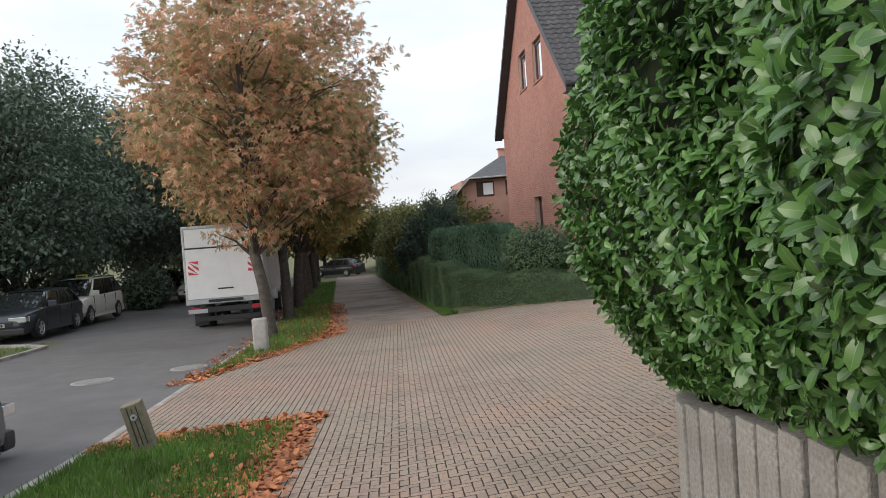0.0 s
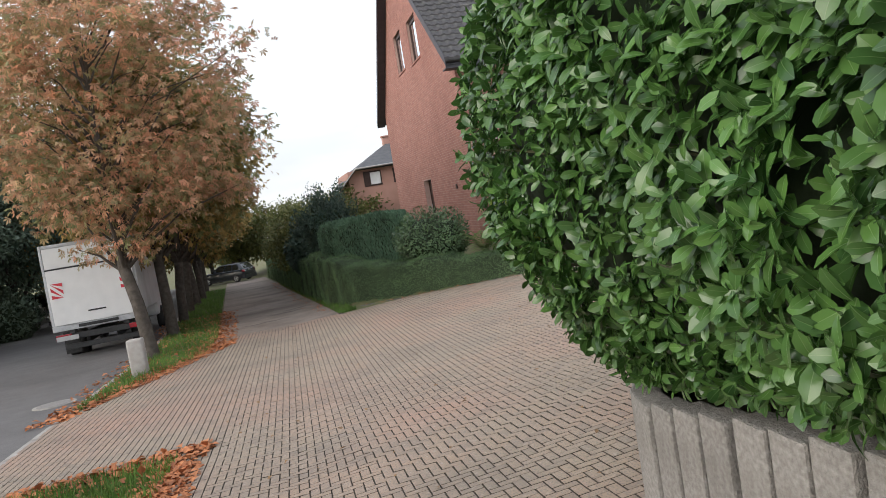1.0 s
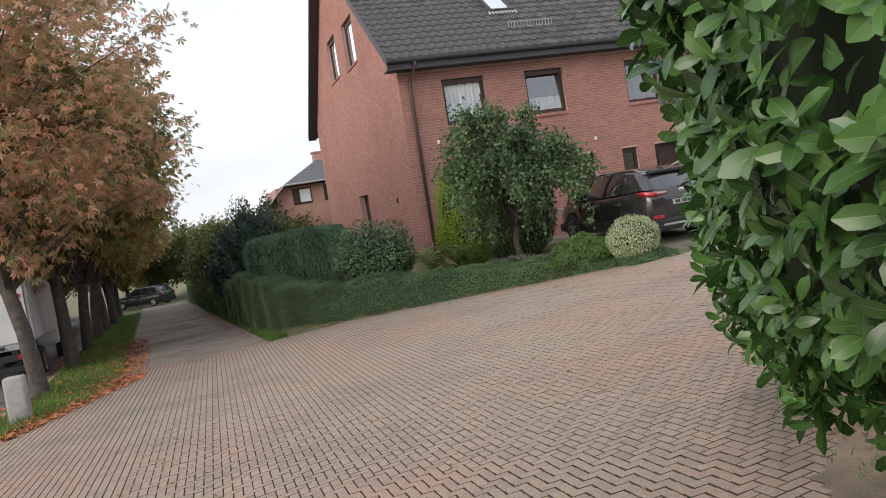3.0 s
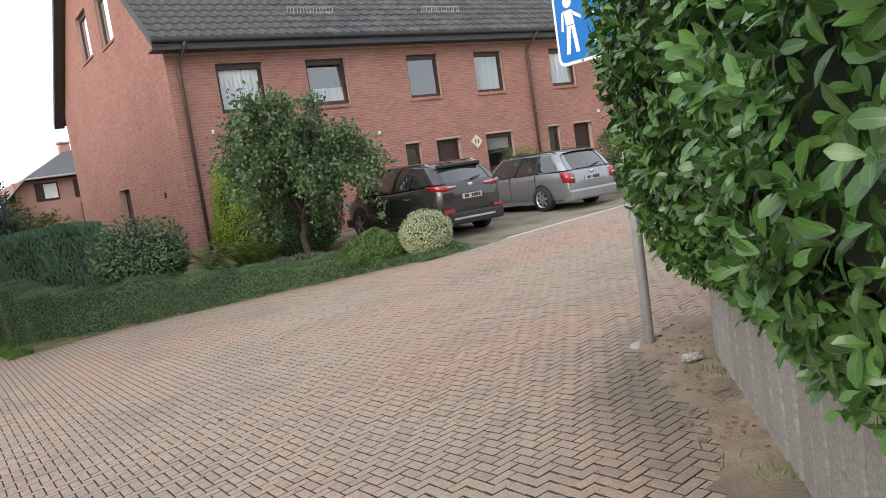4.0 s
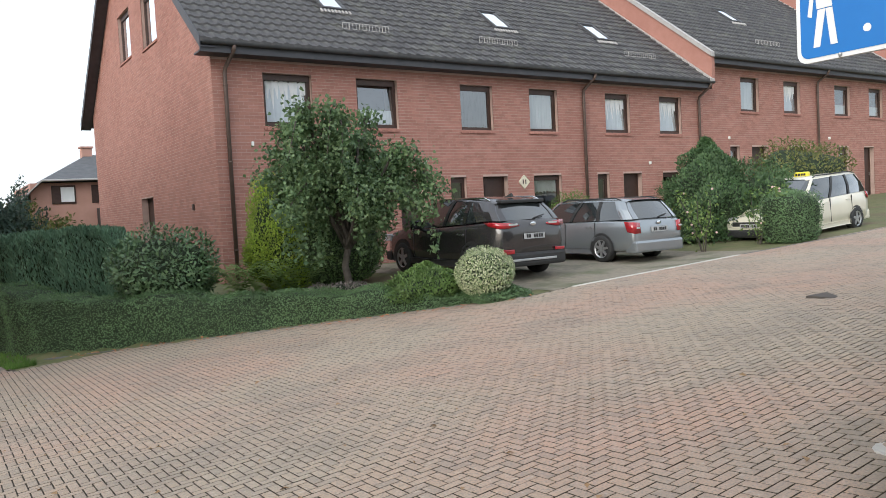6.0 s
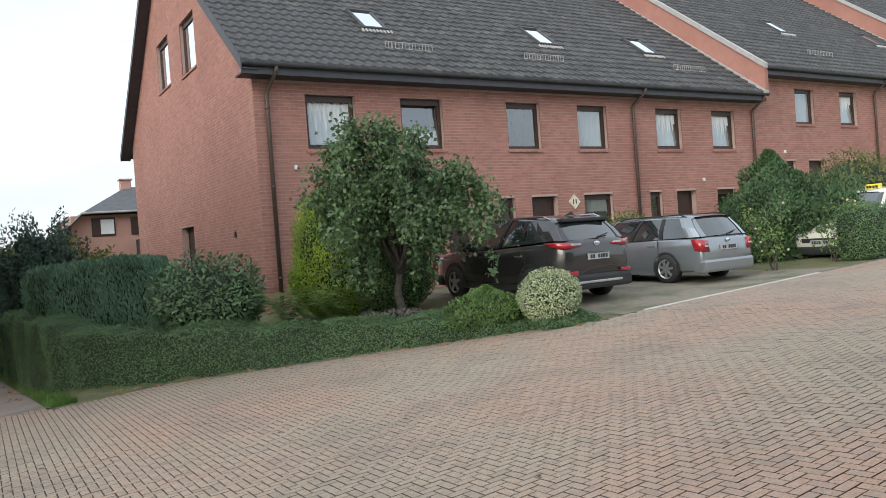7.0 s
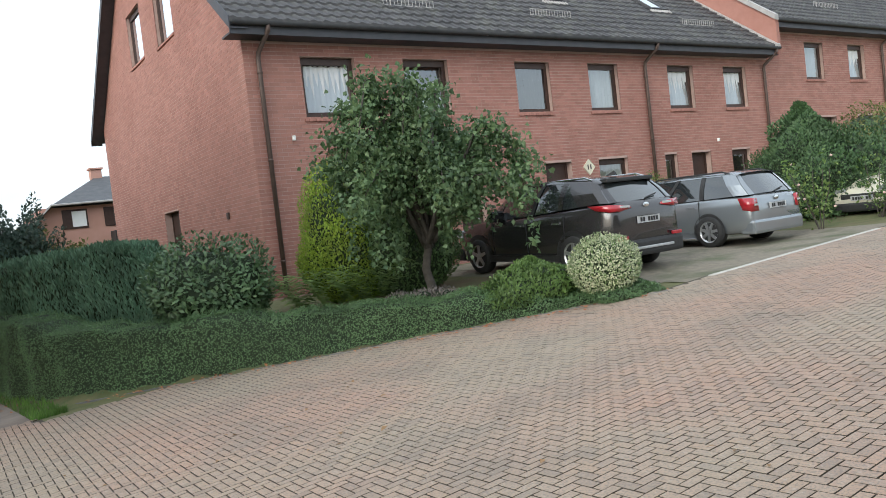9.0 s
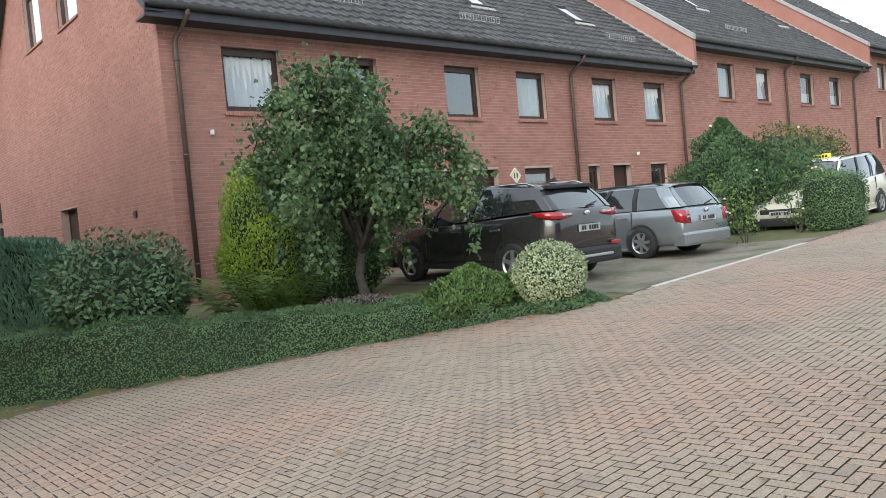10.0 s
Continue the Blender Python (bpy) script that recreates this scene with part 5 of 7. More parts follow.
for i, y in enumerate((34.2, 39.0, 43.8, 48.6, 53.4)):
    copy_thing(t2 if i % 2 else t3, pose(-3.2 + bend(y) + 0.1 * (i % 3), y, street_z(y), 0, 0, 67 * i + 20))
# dark wood across the street
WOOD = "dark trees across the street"
w1 = big_tree("roadside_tree", (-14.5, 30.0, street_z(30)), 10.6, 4.6, 1.2, 0.3, 30000, 0.19, M_WOOD_GREEN, "tall dense dark green tree across the street", rng, 200, group=WOOD, spread=0.6, shape=(CLIP, CLIPF))
w2 = big_tree("roadside_tree", (-12.6, 40.0, street_z(40)), 10.2, 4.2, 1.6, 0.28, 28000, 0.20, M_WOOD_GREEN, "tall dense dark green tree across the street", rng, 190, group=WOOD, spread=0.6, shape=(CLIP, CLIPF))
for i, (x, y, k) in enumerate(((-19.0, 26.5, 1.05), (-21.0, 36.0, 1.2), (-13.0, 50.0, 1.1), (-18.5, 46.0, 1.2), (-12.0, 60.0, 1.0), (-27.0, 31.0, 1.2), (-24.0, 22.0, 1.1), (-16.5, 62.0, 1.2))):
    ob = copy_thing(w1 if i % 2 else w2, pose(x, y, street_z(y), 0, 0, 53 * i + 10) @ Matrix.Scale(k, 4))
o1 = big_tree("roadside_tree", (-10.4, 46.0, street_z(46)), 7.5, 3.2, 1.5, 0.2, 9000, 0.3, M_ORANGE, "yellow-orange tree at the far end of the street", rng, 110, group="far trees", shape=(CLIP, CLIPF))
for i, (x, y) in enumerate(((-10.0, 62.0), (-6.5, 70.0), (-13.0, 68.0))):
    copy_thing(o1, pose(x, y, street_z(y), 0, 0, 70 * i))
f1 = big_tree("garden_tree", (4.0, 52.0, street_z(52)), 5.4, 2.6, 0.7, 0.16, 9000, 0.24, M_FARGREEN, "yellowish green tree behind the street hedge", rng, 110, group="far trees", shape=(CLIP, CLIPF))
for i, (x, y, k) in enumerate(((1.5, 44.0, 0.8), (1.2, 37.5, 0.62), (6.5, 60.0, 1.1), (9.0, 70.0, 1.2), (-4.5, 76.0, 1.2), (14.0, 75.0, 1.3), (1.5, 68.0, 1.1), (-1.0, 74.0, 1.2))):
    copy_thing(f1, pose(x, y, street_z(y), 0, 0, 80 * i) @ Matrix.Scale(k, 4))
# clipped hedges and undergrowth across the street
for i, (x, y, r) in enumerate(((-13.5, 33.0, 1.3), (-12.0, 37.0, 1.2), (-14.5, 25.0, 1.5), (-16.0, 29.0, 1.6), (-11.5, 44.0, 1.2))):
    shrub("roadside_bush", (x, y, street_z(y)), (r, r, 0.9 * r), "dark undergrowth at the roadside", rng, 1800, 0.16, M_WOOD_GREEN, "round", 0.85, 0.3)

# ---- vehicles ----
def paint(name, c, metal=0.0, rough=0.32):
    return mat(name, c, tuple(0.92 * v for v in c), 1.5, rough, metal=metal, coat=0.8)


M_SUV = paint("dark_grey_brown_paint", (0.058, 0.054, 0.056), 0.5, 0.22)
M_SILVER = paint("grey_silver_paint", (0.30, 0.322, 0.345), 0.6, 0.26)
M_CREAM = paint("pale_cream_paint", (0.72, 0.68, 0.56))
M_TAXIWHITE = paint("off_white_paint", (0.82, 0.81, 0.76))
M_NAVY = paint("blue_black_paint", (0.035, 0.042, 0.052), 0.3)
M_CARGLASS = mat("tinted_car_glass", (0.02, 0.024, 0.026), (0.028, 0.032, 0.034), 2.0, 0.04, spec=1.0, coat=1.0)
M_TRIM = mat("black_plastic_trim", (0.02, 0.02, 0.021), (0.03, 0.03, 0.031), 20, 0.55)
M_TAILRED = mat("red_tail_lamp", (0.30, 0.010, 0.018), (0.38, 0.016, 0.026), 12, 0.12, coat=1.0)
M_LAMPCLEAR = mat("clear_lamp", (0.6, 0.62, 0.64), (0.7, 0.72, 0.74), 12, 0.12, metal=0.4, coat=1.0)
M_RIM = mat("alloy_rim", (0.45, 0.46, 0.47), (0.55, 0.56, 0.57), 10, 0.35, metal=0.8)
M_PLATE = mat("number_plate_white", (0.40, 0.40, 0.41), (0.46, 0.46, 0.47), 10, 0.4)
M_CHROME = mat("bright_chrome", (0.7, 0.71, 0.72), (0.75, 0.76, 0.77), 5, 0.15, metal=1.0)


def grid_part(name, rings, material, parent, label="", close=False):
    """A skin through rings of equal length, mirrored to the other side (x to -x)."""
    vs, fs = [], []
    k = len(rings[0])
    for sgn in (1, -1):
        b = len(vs)
        for r in rings:
            vs += [(sgn * p[0], p[1], p[2]) for p in r]
        for i in range(len(rings) - 1):
            for j in range(k - 1):
                q = (b + i * k + j, b + (i + 1) * k + j, b + (i + 1) * k + j + 1, b + i * k + j + 1)
                fs.append(q if sgn > 0 else q[::-1])
        if close:
            for i in (0, len(rings) - 1):
                q = tuple(b + i * k + j for j in range(k))
                fs.append(q if (i == 0) == (sgn > 0) else q[::-1])
    bm = bmesh.new()
    bv = [bm.verts.new(v) for v in vs]
    for f in fs:
        try:
            bm.faces.new([bv[i] for i in f])
        except ValueError:
            pass
    bmesh.ops.remove_doubles(bm, verts=bm.verts[:], dist=0.0005)
    bmesh.ops.recalc_face_normals(bm, faces=bm.faces[:])
    ob = part(name, bm, material, parent, label, True)
    return ob


def wheel(parent, x, y, r, width, spokes, side):
    bm = bmesh.new()
    prof = [(r * 0.66, -width / 2), (r * 0.9, -width / 2), (r * 0.985, -width * 0.36), (r, 0), (r * 0.985, width * 0.36), (r * 0.9, width / 2), (r * 0.66, width / 2)]
    n = 26
    rows = [[bm.verts.new((x + o, y + rr * math.cos(2 * math.pi * i / n), r + rr * math.sin(2 * math.pi * i / n))) for i in range(n)] for rr, o in prof]
    for a, b in zip(rows, rows[1:]):
        for i in range(n):
            bm.faces.new((a[i], a[(i + 1) % n], b[(i + 1) % n], b[i]))
    tyre = part("tyre", bm, M_BLACK, parent, "black tyre", True)
    bm = bmesh.new()
    o = x + side * width * 0.36
    for i in range(n):
        a, b = 2 * math.pi * i / n, 2 * math.pi * (i + 1) / n
        bm.faces.new([bm.verts.new((o + side * d, y + q * math.cos(t), r + q * math.sin(t))) for q, t, d in ((r * 0.58, a, 0), (r * 0.68, a, 0.03), (r * 0.68, b, 0.03), (r * 0.58, b, 0))])
    for k in range(spokes):
        t = 2 * math.pi * k / spokes + 0.3
        c, s = math.cos(t), math.sin(t)
        w = r * 0.085
        for q0, q1, w0, w1 in ((r * 0.06, r * 0.62, w * 1.3, w * 0.9),):
            vs = [bm.verts.new((o + side * d, y + q * c - ww * e * s, r + q * s + ww * e * c)) for d in (0.0, 0.025) for q, ww in ((q0, w0), (q1, w1)) for e in (-1, 1)]
            for f in ((4, 5, 7, 6), (0, 2, 3, 1), (0, 1, 5, 4), (2, 6, 7, 3), (0, 4, 6, 2), (1, 3, 7, 5)):
                bm.faces.new([vs[i] for i in f])
    box(bm, o - 0.01, y - r * 0.12, r * 0.88, o + side * 0.03, y + r * 0.12, r * 1.12, bevel=0.008)
    part("rim", bm, M_RIM, tyre, "silver alloy rim")
    bm = bmesh.new()
    vs = [bm.verts.new((x - side * 0.02 + side * width * 0.30, y + r * 0.62 * math.cos(2 * math.pi * i / n), r + r * 0.62 * math.sin(2 * math.pi * i / n))) for i in range(n)]
    bm.faces.new(vs)
    part("brake_disc", bm, M_TRIM, tyre)


def car(name, at, turn, pitch, length, width, height, body, label, style, rails=True, roof_sign=False, spokes=5, plate_z=0.8):
    """Car with its tail at y = 0 and its nose at +y. style: side profile numbers."""
    thing = tagged(empty(name, at), label, "car")
    thing.matrix_world = pose(*at, pitch, 0, turn)
    w = width / 2
    L = length
    belt, deck, clear, r = style["belt"], style["deck"], style["clear"], style["wheel"]
    # lower body: (y, half-width factor, underside, shoulder, top)
    st = style["stations"]
    rings = []
    for yy, wf, zb, zs, zt in st:
        ww = w * wf
        rings.append([(0, yy, zb), (ww * 0.86, yy, zb), (ww * 0.97, yy, zb + 0.07), (ww * 1.0, yy, zb + (zs - zb) * 0.42), (ww * 0.985, yy, zb + (zs - zb) * 0.75), (ww * 0.965, yy, zs - 0.04), (ww * 0.93, yy, zs), (ww * 0.80, yy, zt - 0.015), (ww * 0.45, yy, zt + 0.01), (0, yy, zt + 0.02)])
    grid_part("body", rings, body, thing, style.get("body_label", ""), close=True)
    # glasshouse
    cy, ry0, ry1, ty = style["cowl"], style["roof_front"], style["roof_rear"], style["tail"]
    bz, tz = belt, height - 0.05
    wb, wt = w * 0.925, w * 0.735
    def sec(y0, z0, ww):
        return [(0, y0, z0 + 0.0), (ww * 0.9, y0, z0), (ww, y0, z0 - 0.04)]
    glass = []
    lo = [(wb * 0.9, ty, style["tail_z"]), (wb, ty + 0.16, bz + style.get("rise", 0.03)), (wb, (ty + cy) / 2, bz + 0.4 * (style.get("rise", 0.03) - 0.03)), (wb, cy - 0.5, bz - 0.01), (wb * 0.86, cy, bz + 0.0)]
    drop = style.get("drop", 0.0)
    hi = [(wt * 0.93, ry1, tz - 0.02 - drop), (wt, ry1 + 0.15, tz - 0.7 * drop), (wt * 1.02, (ry0 + ry1) / 2, tz + 0.015), (wt, ry0 - 0.12, tz - 0.2 * drop), (wt * 0.92, ry0, tz - 0.01 - 0.5 * drop)]
    mid = [tuple((a[i] + b[i]) / 2 + (0.035 if i == 0 else 0.0) for i in range(3)) for a, b in zip(lo, hi)]
    bm = bmesh.new()
    for sgn in (1, -1):
        rows = [[bm.verts.new((sgn * p[0], p[1], p[2])) for p in rr] for rr in (lo, mid, hi)]
        for a, b in zip(rows, rows[1:]):
            for i in range(4):
                bm.faces.new((a[i], a[i + 1], b[i + 1], b[i]))
    for k in (0, 4):
        p = [lo[k], mid[k], hi[k]]
        bulge = (-0.05 if k == 0 else 0.06)
        cols = [[bm.verts.new((f * q[0], q[1] + bulge * (1 - f * f), q[2] + 0.012 * (1 - f * f))) for q in p] for f in (-1, -0.5, 0, 0.5, 1)]
        for a, b in zip(cols, cols[1:]):
            for i in range(2):
                bm.faces.new((a[i], a[i + 1], b[i + 1], b[i]))
    bmesh.ops.recalc_face_normals(bm, faces=bm.faces[:])
    glass = part("glass", bm, M_CARGLASS, thing, "dark tinted car windows", True)
    # painted frame of the tailgate round the rear glass
    for sgn in (1, -1):
        bm = bmesh.new()
        rows = []
        for q, inner in ((lo[0], 0.80), (mid[0], 0.82), (hi[0], 0.86)):
            rows.append([bm.verts.new((sgn * f * q[0], q[1] - 0.05 * (1 - f * f) - 0.008 - (0.004 if f < 1 else -0.012), q[2] + 0.012 * (1 - f * f))) for f in (inner, (1 + inner) / 2, 1.0, 1.012)])
        for a, b in zip(rows, rows[1:]):
            for i in range(3):
                bm.faces.new((a[i], a[i + 1], b[i + 1], b[i]))
        bmesh.ops.recalc_face_normals(bm, faces=bm.faces[:])
        part("tailgate_frame", bm, body, thing, "", True)
    # roof skin
    rr = []
    for k, (p, dz) in enumerate(zip(hi, (0.0, 0.02, 0.03, 0.02, 0.0))):
        rr.append([(p[0] + 0.012, p[1] + (-0.05 if k == 0 else 0.03 if k == 4 else 0), p[2] - 0.01), (p[0] * 0.93, p[1] + (-0.05 if k == 0 else 0), p[2] + 0.02 + dz), (p[0] * 0.5, p[1] + (-0.07 if k == 0 else 0.03 if k == 4 else 0), p[2] + 0.035 + dz), (0, p[1] + (-0.08 if k == 0 else 0.04 if k == 4 else 0), p[2] + 0.04 + dz)])
    grid_part("roof", rr, body, thing)
    # pillars over the glass
    for sgn in (1, -1):
        for f0, f1, wd in style["pillars"]:
            bm = bmesh.new()
            def along(line, f, dy=0.0):
                ys = [p[1] for p in line]
                yv = min(max(ys[0] + (ys[-1] - ys[0]) * f + dy, ys[0]), ys[-1])
                return Vector((float(np.interp(yv, ys, [p[0] for p in line])) + 0.006, yv, float(np.interp(yv, ys, [p[2] for p in line]))))
            vs = []
            for ln, f in ((lo, f0), (mid, (f0 + f1) / 2), (hi, f1)):
                edge = [along(ln, f, d) for d in (-wd / 2, -wd / 4, 0, wd / 4, wd / 2)]
                vs.append([bm.verts.new((sgn * (p.x + 0.008), p.y, p.z)) for p in edge])
            for p, q in zip(vs, vs[1:]):
                for i in range(4):
                    if (p[i].co - p[i + 1].co).length > 1e-4 or (q[i].co - q[i + 1].co).length > 1e-4:
                        bm.faces.new((p[i], p[i + 1], q[i + 1], q[i]))
            part("pillar", bm, body if wd != 0.10 and wd != 0.09 else M_TRIM, thing)
        # shoulder line, handles, mirror, sill trim
        for hy in style["handles"]:
            bm = bmesh.new()
            box(bm, sgn * w * 0.972, hy, bz - 0.14, sgn * (w * 0.972 + 0.03), hy + 0.19, bz - 0.115, bevel=0.006)
            part("door_handle", bm, body if not style.get("chrome") else M_CHROME, thing)
        for hy in style["seams"]:
            bm = bmesh.new()
            box(bm, sgn * (w * 0.97), hy, clear + 0.16, sgn * (w * 1.0 + 0.002), hy + 0.008, bz - 0.02)
            part("door_gap", bm, M_TRIM, thing)
        bm = bmesh.new()
        box(bm, sgn * w * 0.95, cy - 0.58, bz + 0.0, sgn * (w * 0.95 + 0.20), cy - 0.48, bz + 0.14, bevel=0.03)
        part("mirror", bm, body, thing)
        bm = bmesh.new()
        box(bm, sgn * (w * 0.90), style["axle0"] + r, clear, sgn * (w * 0.985), style["axle1"] - r, clear + 0.12, bevel=0.02)
        part("sill_trim", bm, M_TRIM if style.get("cladding") else body, thing)
        # wheel arch lips
        for ay in (style["axle0"], style["axle1"]):
            bm = bmesh.new()
            n = 18
            inner, outer = r * 1.10, r * (1.24 if style.get("cladding") else 1.15)
            pr = []
            for i in range(n + 1):
                t = math.pi * (-0.08 + 1.16 * i / n)
                pr.append([bm.verts.new((sgn * (w * 0.995 + 0.004), ay + q * math.cos(t), r + q * math.sin(t))) for q in (inner, outer)])
            for p, q in zip(pr, pr[1:]):
                bm.faces.new((p[0], p[1], q[1], q[0]))
            vs = [bm.verts.new((sgn * (w * 0.995 + 0.001), ay + inner * math.cos(2 * math.pi * i / 24), max(r + inner * math.sin(2 * math.pi * i / 24), clear - 0.03))) for i in range(24)]
            bm.faces.new(vs)
            part("wheel_arch", bm, M_TRIM, thing, "dark wheel arch")
            wheel(thing, sgn * (w - 0.085), ay, r, 0.215, spokes, sgn)
        # lamps
        top, bot = style["tail_top"], style["tail_bot"]
        bm = bmesh.new()
        rows = []
        for push in (0.0, 0.016):
            rows.append([[bm.verts.new((sgn * (x * w + push * (x > 0.8)), y - push * (y < 0.15), z)) for x, y, z in ln] for ln in (top, bot)])
        for i in range(len(top) - 1):
            for a_, b_ in ((rows[1][0], rows[1][1]), (rows[0][0], rows[1][0]), (rows[1][1], rows[0][1])):
                bm.faces.new((a_[i], a_[i + 1], b_[i + 1], b_[i]))
        for i in (0, len(top) - 1):
            bm.faces.new((rows[0][0][i], rows[1][0][i], rows[1][1][i], rows[0][1][i]))
        bmesh.ops.recalc_face_normals(bm, faces=bm.faces[:])
        lamp = part("tail_lamp", bm, M_TAILRED, thing, "red wraparound tail lamp", True)
        (xa, ya, z_a), (xb, yb, z_b) = bot[0], top[1]
        bm = bmesh.new()
        zm = (z_a + z_b) / 2
        box(bm, sgn * (xa + 0.05) * w, ya - 0.022, zm - 0.02, sgn * (xb - 0.02) * w, ya - 0.008, zm + 0.015)
        bmesh.ops.recalc_face_normals(bm, faces=bm.faces[:])
        part("clear_segment", bm, M_LAMPCLEAR, lamp, "clear lamp segment")
        bm = bmesh.new()
        for x0, y0, z0, x1, y1, z1 in style["heads"]:
            box(bm, sgn * x0 * w, y0, z0, sgn * x1 * w, y1, z1, bevel=0.018)
        bmesh.ops.recalc_face_normals(bm, faces=bm.faces[:])
        part("headlamp", bm, M_LAMPCLEAR, thing, "clear headlamp")
    if style.get("cladding"):
        bm = bmesh.new()
        box(bm, -w * 0.62, ry1 - 0.13, tz - 0.02 - drop, w * 0.62, ry1 + 0.04, tz + 0.045 - drop, bevel=0.018)
        part("spoiler", bm, M_TRIM, thing, "dark roof spoiler")
        bm = bmesh.new()
        box(bm, -w * 0.62, -0.052, 0.37, w * 0.62, -0.02, 0.415, bevel=0.012)
        part("skid_trim", bm, M_METAL, thing, "silver bumper trim")
        for sgn in (1, -1):
            bm = bmesh.new()
            box(bm, sgn * w * 0.60, -0.05, 0.54, sgn * w * 0.86, -0.015, 0.60, bevel=0.012)
            bmesh.ops.recalc_face_normals(bm, faces=bm.faces[:])
            part("reflector", bm, M_TAILRED, thing, "red bumper reflector")
        bm = bmesh.new()
        fin = [(0.0, ry1 + 0.18, tz + 0.05), (0.0, ry1 + 0.42, tz + 0.05), (0.0, ry1 + 0.22, tz + 0.13)]
        vs = [[bm.verts.new((dx * (1 if i < 2 else 0.3), y, z)) for i, (_, y, z) in enumerate(fin)] for dx in (-0.03, 0.03)]
        bm.faces.new(vs[0])
        bm.faces.new(vs[1][::-1])
        for i in range(3):
            bm.faces.new((vs[0][i], vs[1][i], vs[1][(i + 1) % 3], vs[0][(i + 1) % 3]))
        part("roof_fin", bm, M_TRIM, thing, "dark shark-fin aerial")
    # bumpers, plates, badge
    bm = bmesh.new()
    box(bm, -w * 0.92, -0.035, clear + 0.02, w * 0.92, 0.3, clear + 0.30, bevel=0.06)
    part("rear_bumper", bm, M_TRIM if style.get("cladding") else body, thing)
    bm = bmesh.new()
    box(bm, -w * 0.9, L - 0.25, clear + 0.0, w * 0.9, L + 0.02, clear + 0.22, bevel=0.06)
    box(bm, -w * 0.55, L - 0.1, clear + 0.30, w * 0.55, L + 0.012, clear + 0.42, bevel=0.02)
    part("front_grille", bm, M_TRIM, thing)
    for yy, zz, sg in ((style["plate_y"], plate_z, -1), (L + 0.02, clear + 0.26, 1)):
        bm = bmesh.new()
        box(bm, -0.26, yy, zz, 0.26, yy + sg * 0.012, zz + 0.11, bevel=0.004)
        pl = part("number_plate", bm, M_PLATE, thing, "white number plate")
        for k in range(7):
            if k != 2:
                bm = bmesh.new()
                box(bm, -0.205 + k * 0.062, yy + sg * 0.013, zz + 0.02, -0.157 + k * 0.062, yy + sg * 0.016, zz + 0.09)
                part("plate_mark", bm, M_BLACK, pl)
    bm = bmesh.new()
    r2 = bmesh.ops.create_uvsphere(bm, u_segments=12, v_segments=8, radius=1.0)
    bmesh.ops.scale(bm, vec=(0.07, 0.015, 0.042), verts=r2["verts"])
    bmesh.ops.translate(bm, vec=(0, style["badge"][0], style["badge"][1]), verts=r2["verts"])
    part("badge", bm, M_CHROME, thing, "oval chrome badge")
    bm = bmesh.new()
    tube(bm, [(0.05, ty - 0.045, style["tail_z"] + 0.03), (0.36, ty - 0.01, style["tail_z"] + 0.09)], 0.012, 6)
    part("wiper", bm, M_TRIM, thing)
    if rails:
        for sgn in (1, -1):
            bm = bmesh.new()
            ys = [ry1 + 0.12, ry1 + 0.3, (ry0 + ry1) / 2, ry0 - 0.4, ry0 - 0.22]
            tube(bm, [(sgn * wt * 0.95, yv, tz + (0.015 - drop * (0.6 if i == 0 else 0.2) if i in (0, 4) else 0.075 if not style.get("chrome") else 0.045)) for i, yv in enumerate(ys)], 0.016, 6)
            part("roof_rail", bm, M_CHROME if style.get("chrome") else M_TRIM, thing)
    if roof_sign:
        bm = bmesh.new()
        box(bm, -0.20, (ry0 + ry1) / 2 + 0.3, tz + 0.06, 0.20, (ry0 + ry1) / 2 + 0.44, tz + 0.19, bevel=0.025)
        sg = part("roof_sign", bm, mat("yellow_taxi_sign", (0.75, 0.62, 0.03), (0.8, 0.68, 0.05), 5, 0.35), thing, "yellow taxi roof sign")
        bm = bmesh.new()
        for k in range(4):
            box(bm, -0.15 + 0.08 * k, (ry0 + ry1) / 2 + 0.445, tz + 0.09, -0.09 + 0.08 * k, (ry0 + ry1) / 2 + 0.447, tz + 0.15)
        part("sign_mark", bm, M_BLACK, sg)
    return thing


SUV = dict(rise=0.15, drop=0.05, belt=1.03, deck=1.0, clear=0.24, wheel=0.345, cowl=3.35, roof_front=2.65, roof_rear=0.42, tail=0.10, tail_z=1.17, axle0=0.86, axle1=3.54, cladding=True, chrome=True,
           stations=[(0.0, 0.80, 0.42, 0.96, 1.02), (0.06, 0.90, 0.36, 1.10, 1.17), (0.3, 0.97, 0.28, 1.15, 1.18), (0.86, 1.0, 0.26, 1.11, 1.13), (2.0, 1.0, 0.25, 1.04, 1.06), (3.2, 1.0, 0.25, 1.0, 1.02), (3.54, 0.99, 0.26, 0.99, 1.03), (4.1, 0.95, 0.28, 0.90, 0.96), (4.38, 0.84, 0.34, 0.78, 0.82), (4.46, 0.70, 0.42, 0.70, 0.72)],
           pillars=[(0.09, 0.13, 0.66), (0.33, 0.31, 0.12), (0.56, 0.56, 0.10), (0.90, 0.93, 0.12)], handles=(1.15, 2.15), seams=(1.05, 2.05, 3.05),
           tail_top=[(0.40, 0.022, 1.095), (0.70, 0.022, 1.13), (0.90, 0.06, 1.145), (0.97, 0.46, 1.15)], tail_bot=[(0.40, 0.012, 1.065), (0.70, 0.0, 1.025), (0.90, 0.045, 1.03), (0.98, 0.28, 1.07)], heads=[(0.5, 4.15, 0.72, 0.92, 4.42, 0.84)], plate_y=-0.02, badge=(0.0, 1.09))
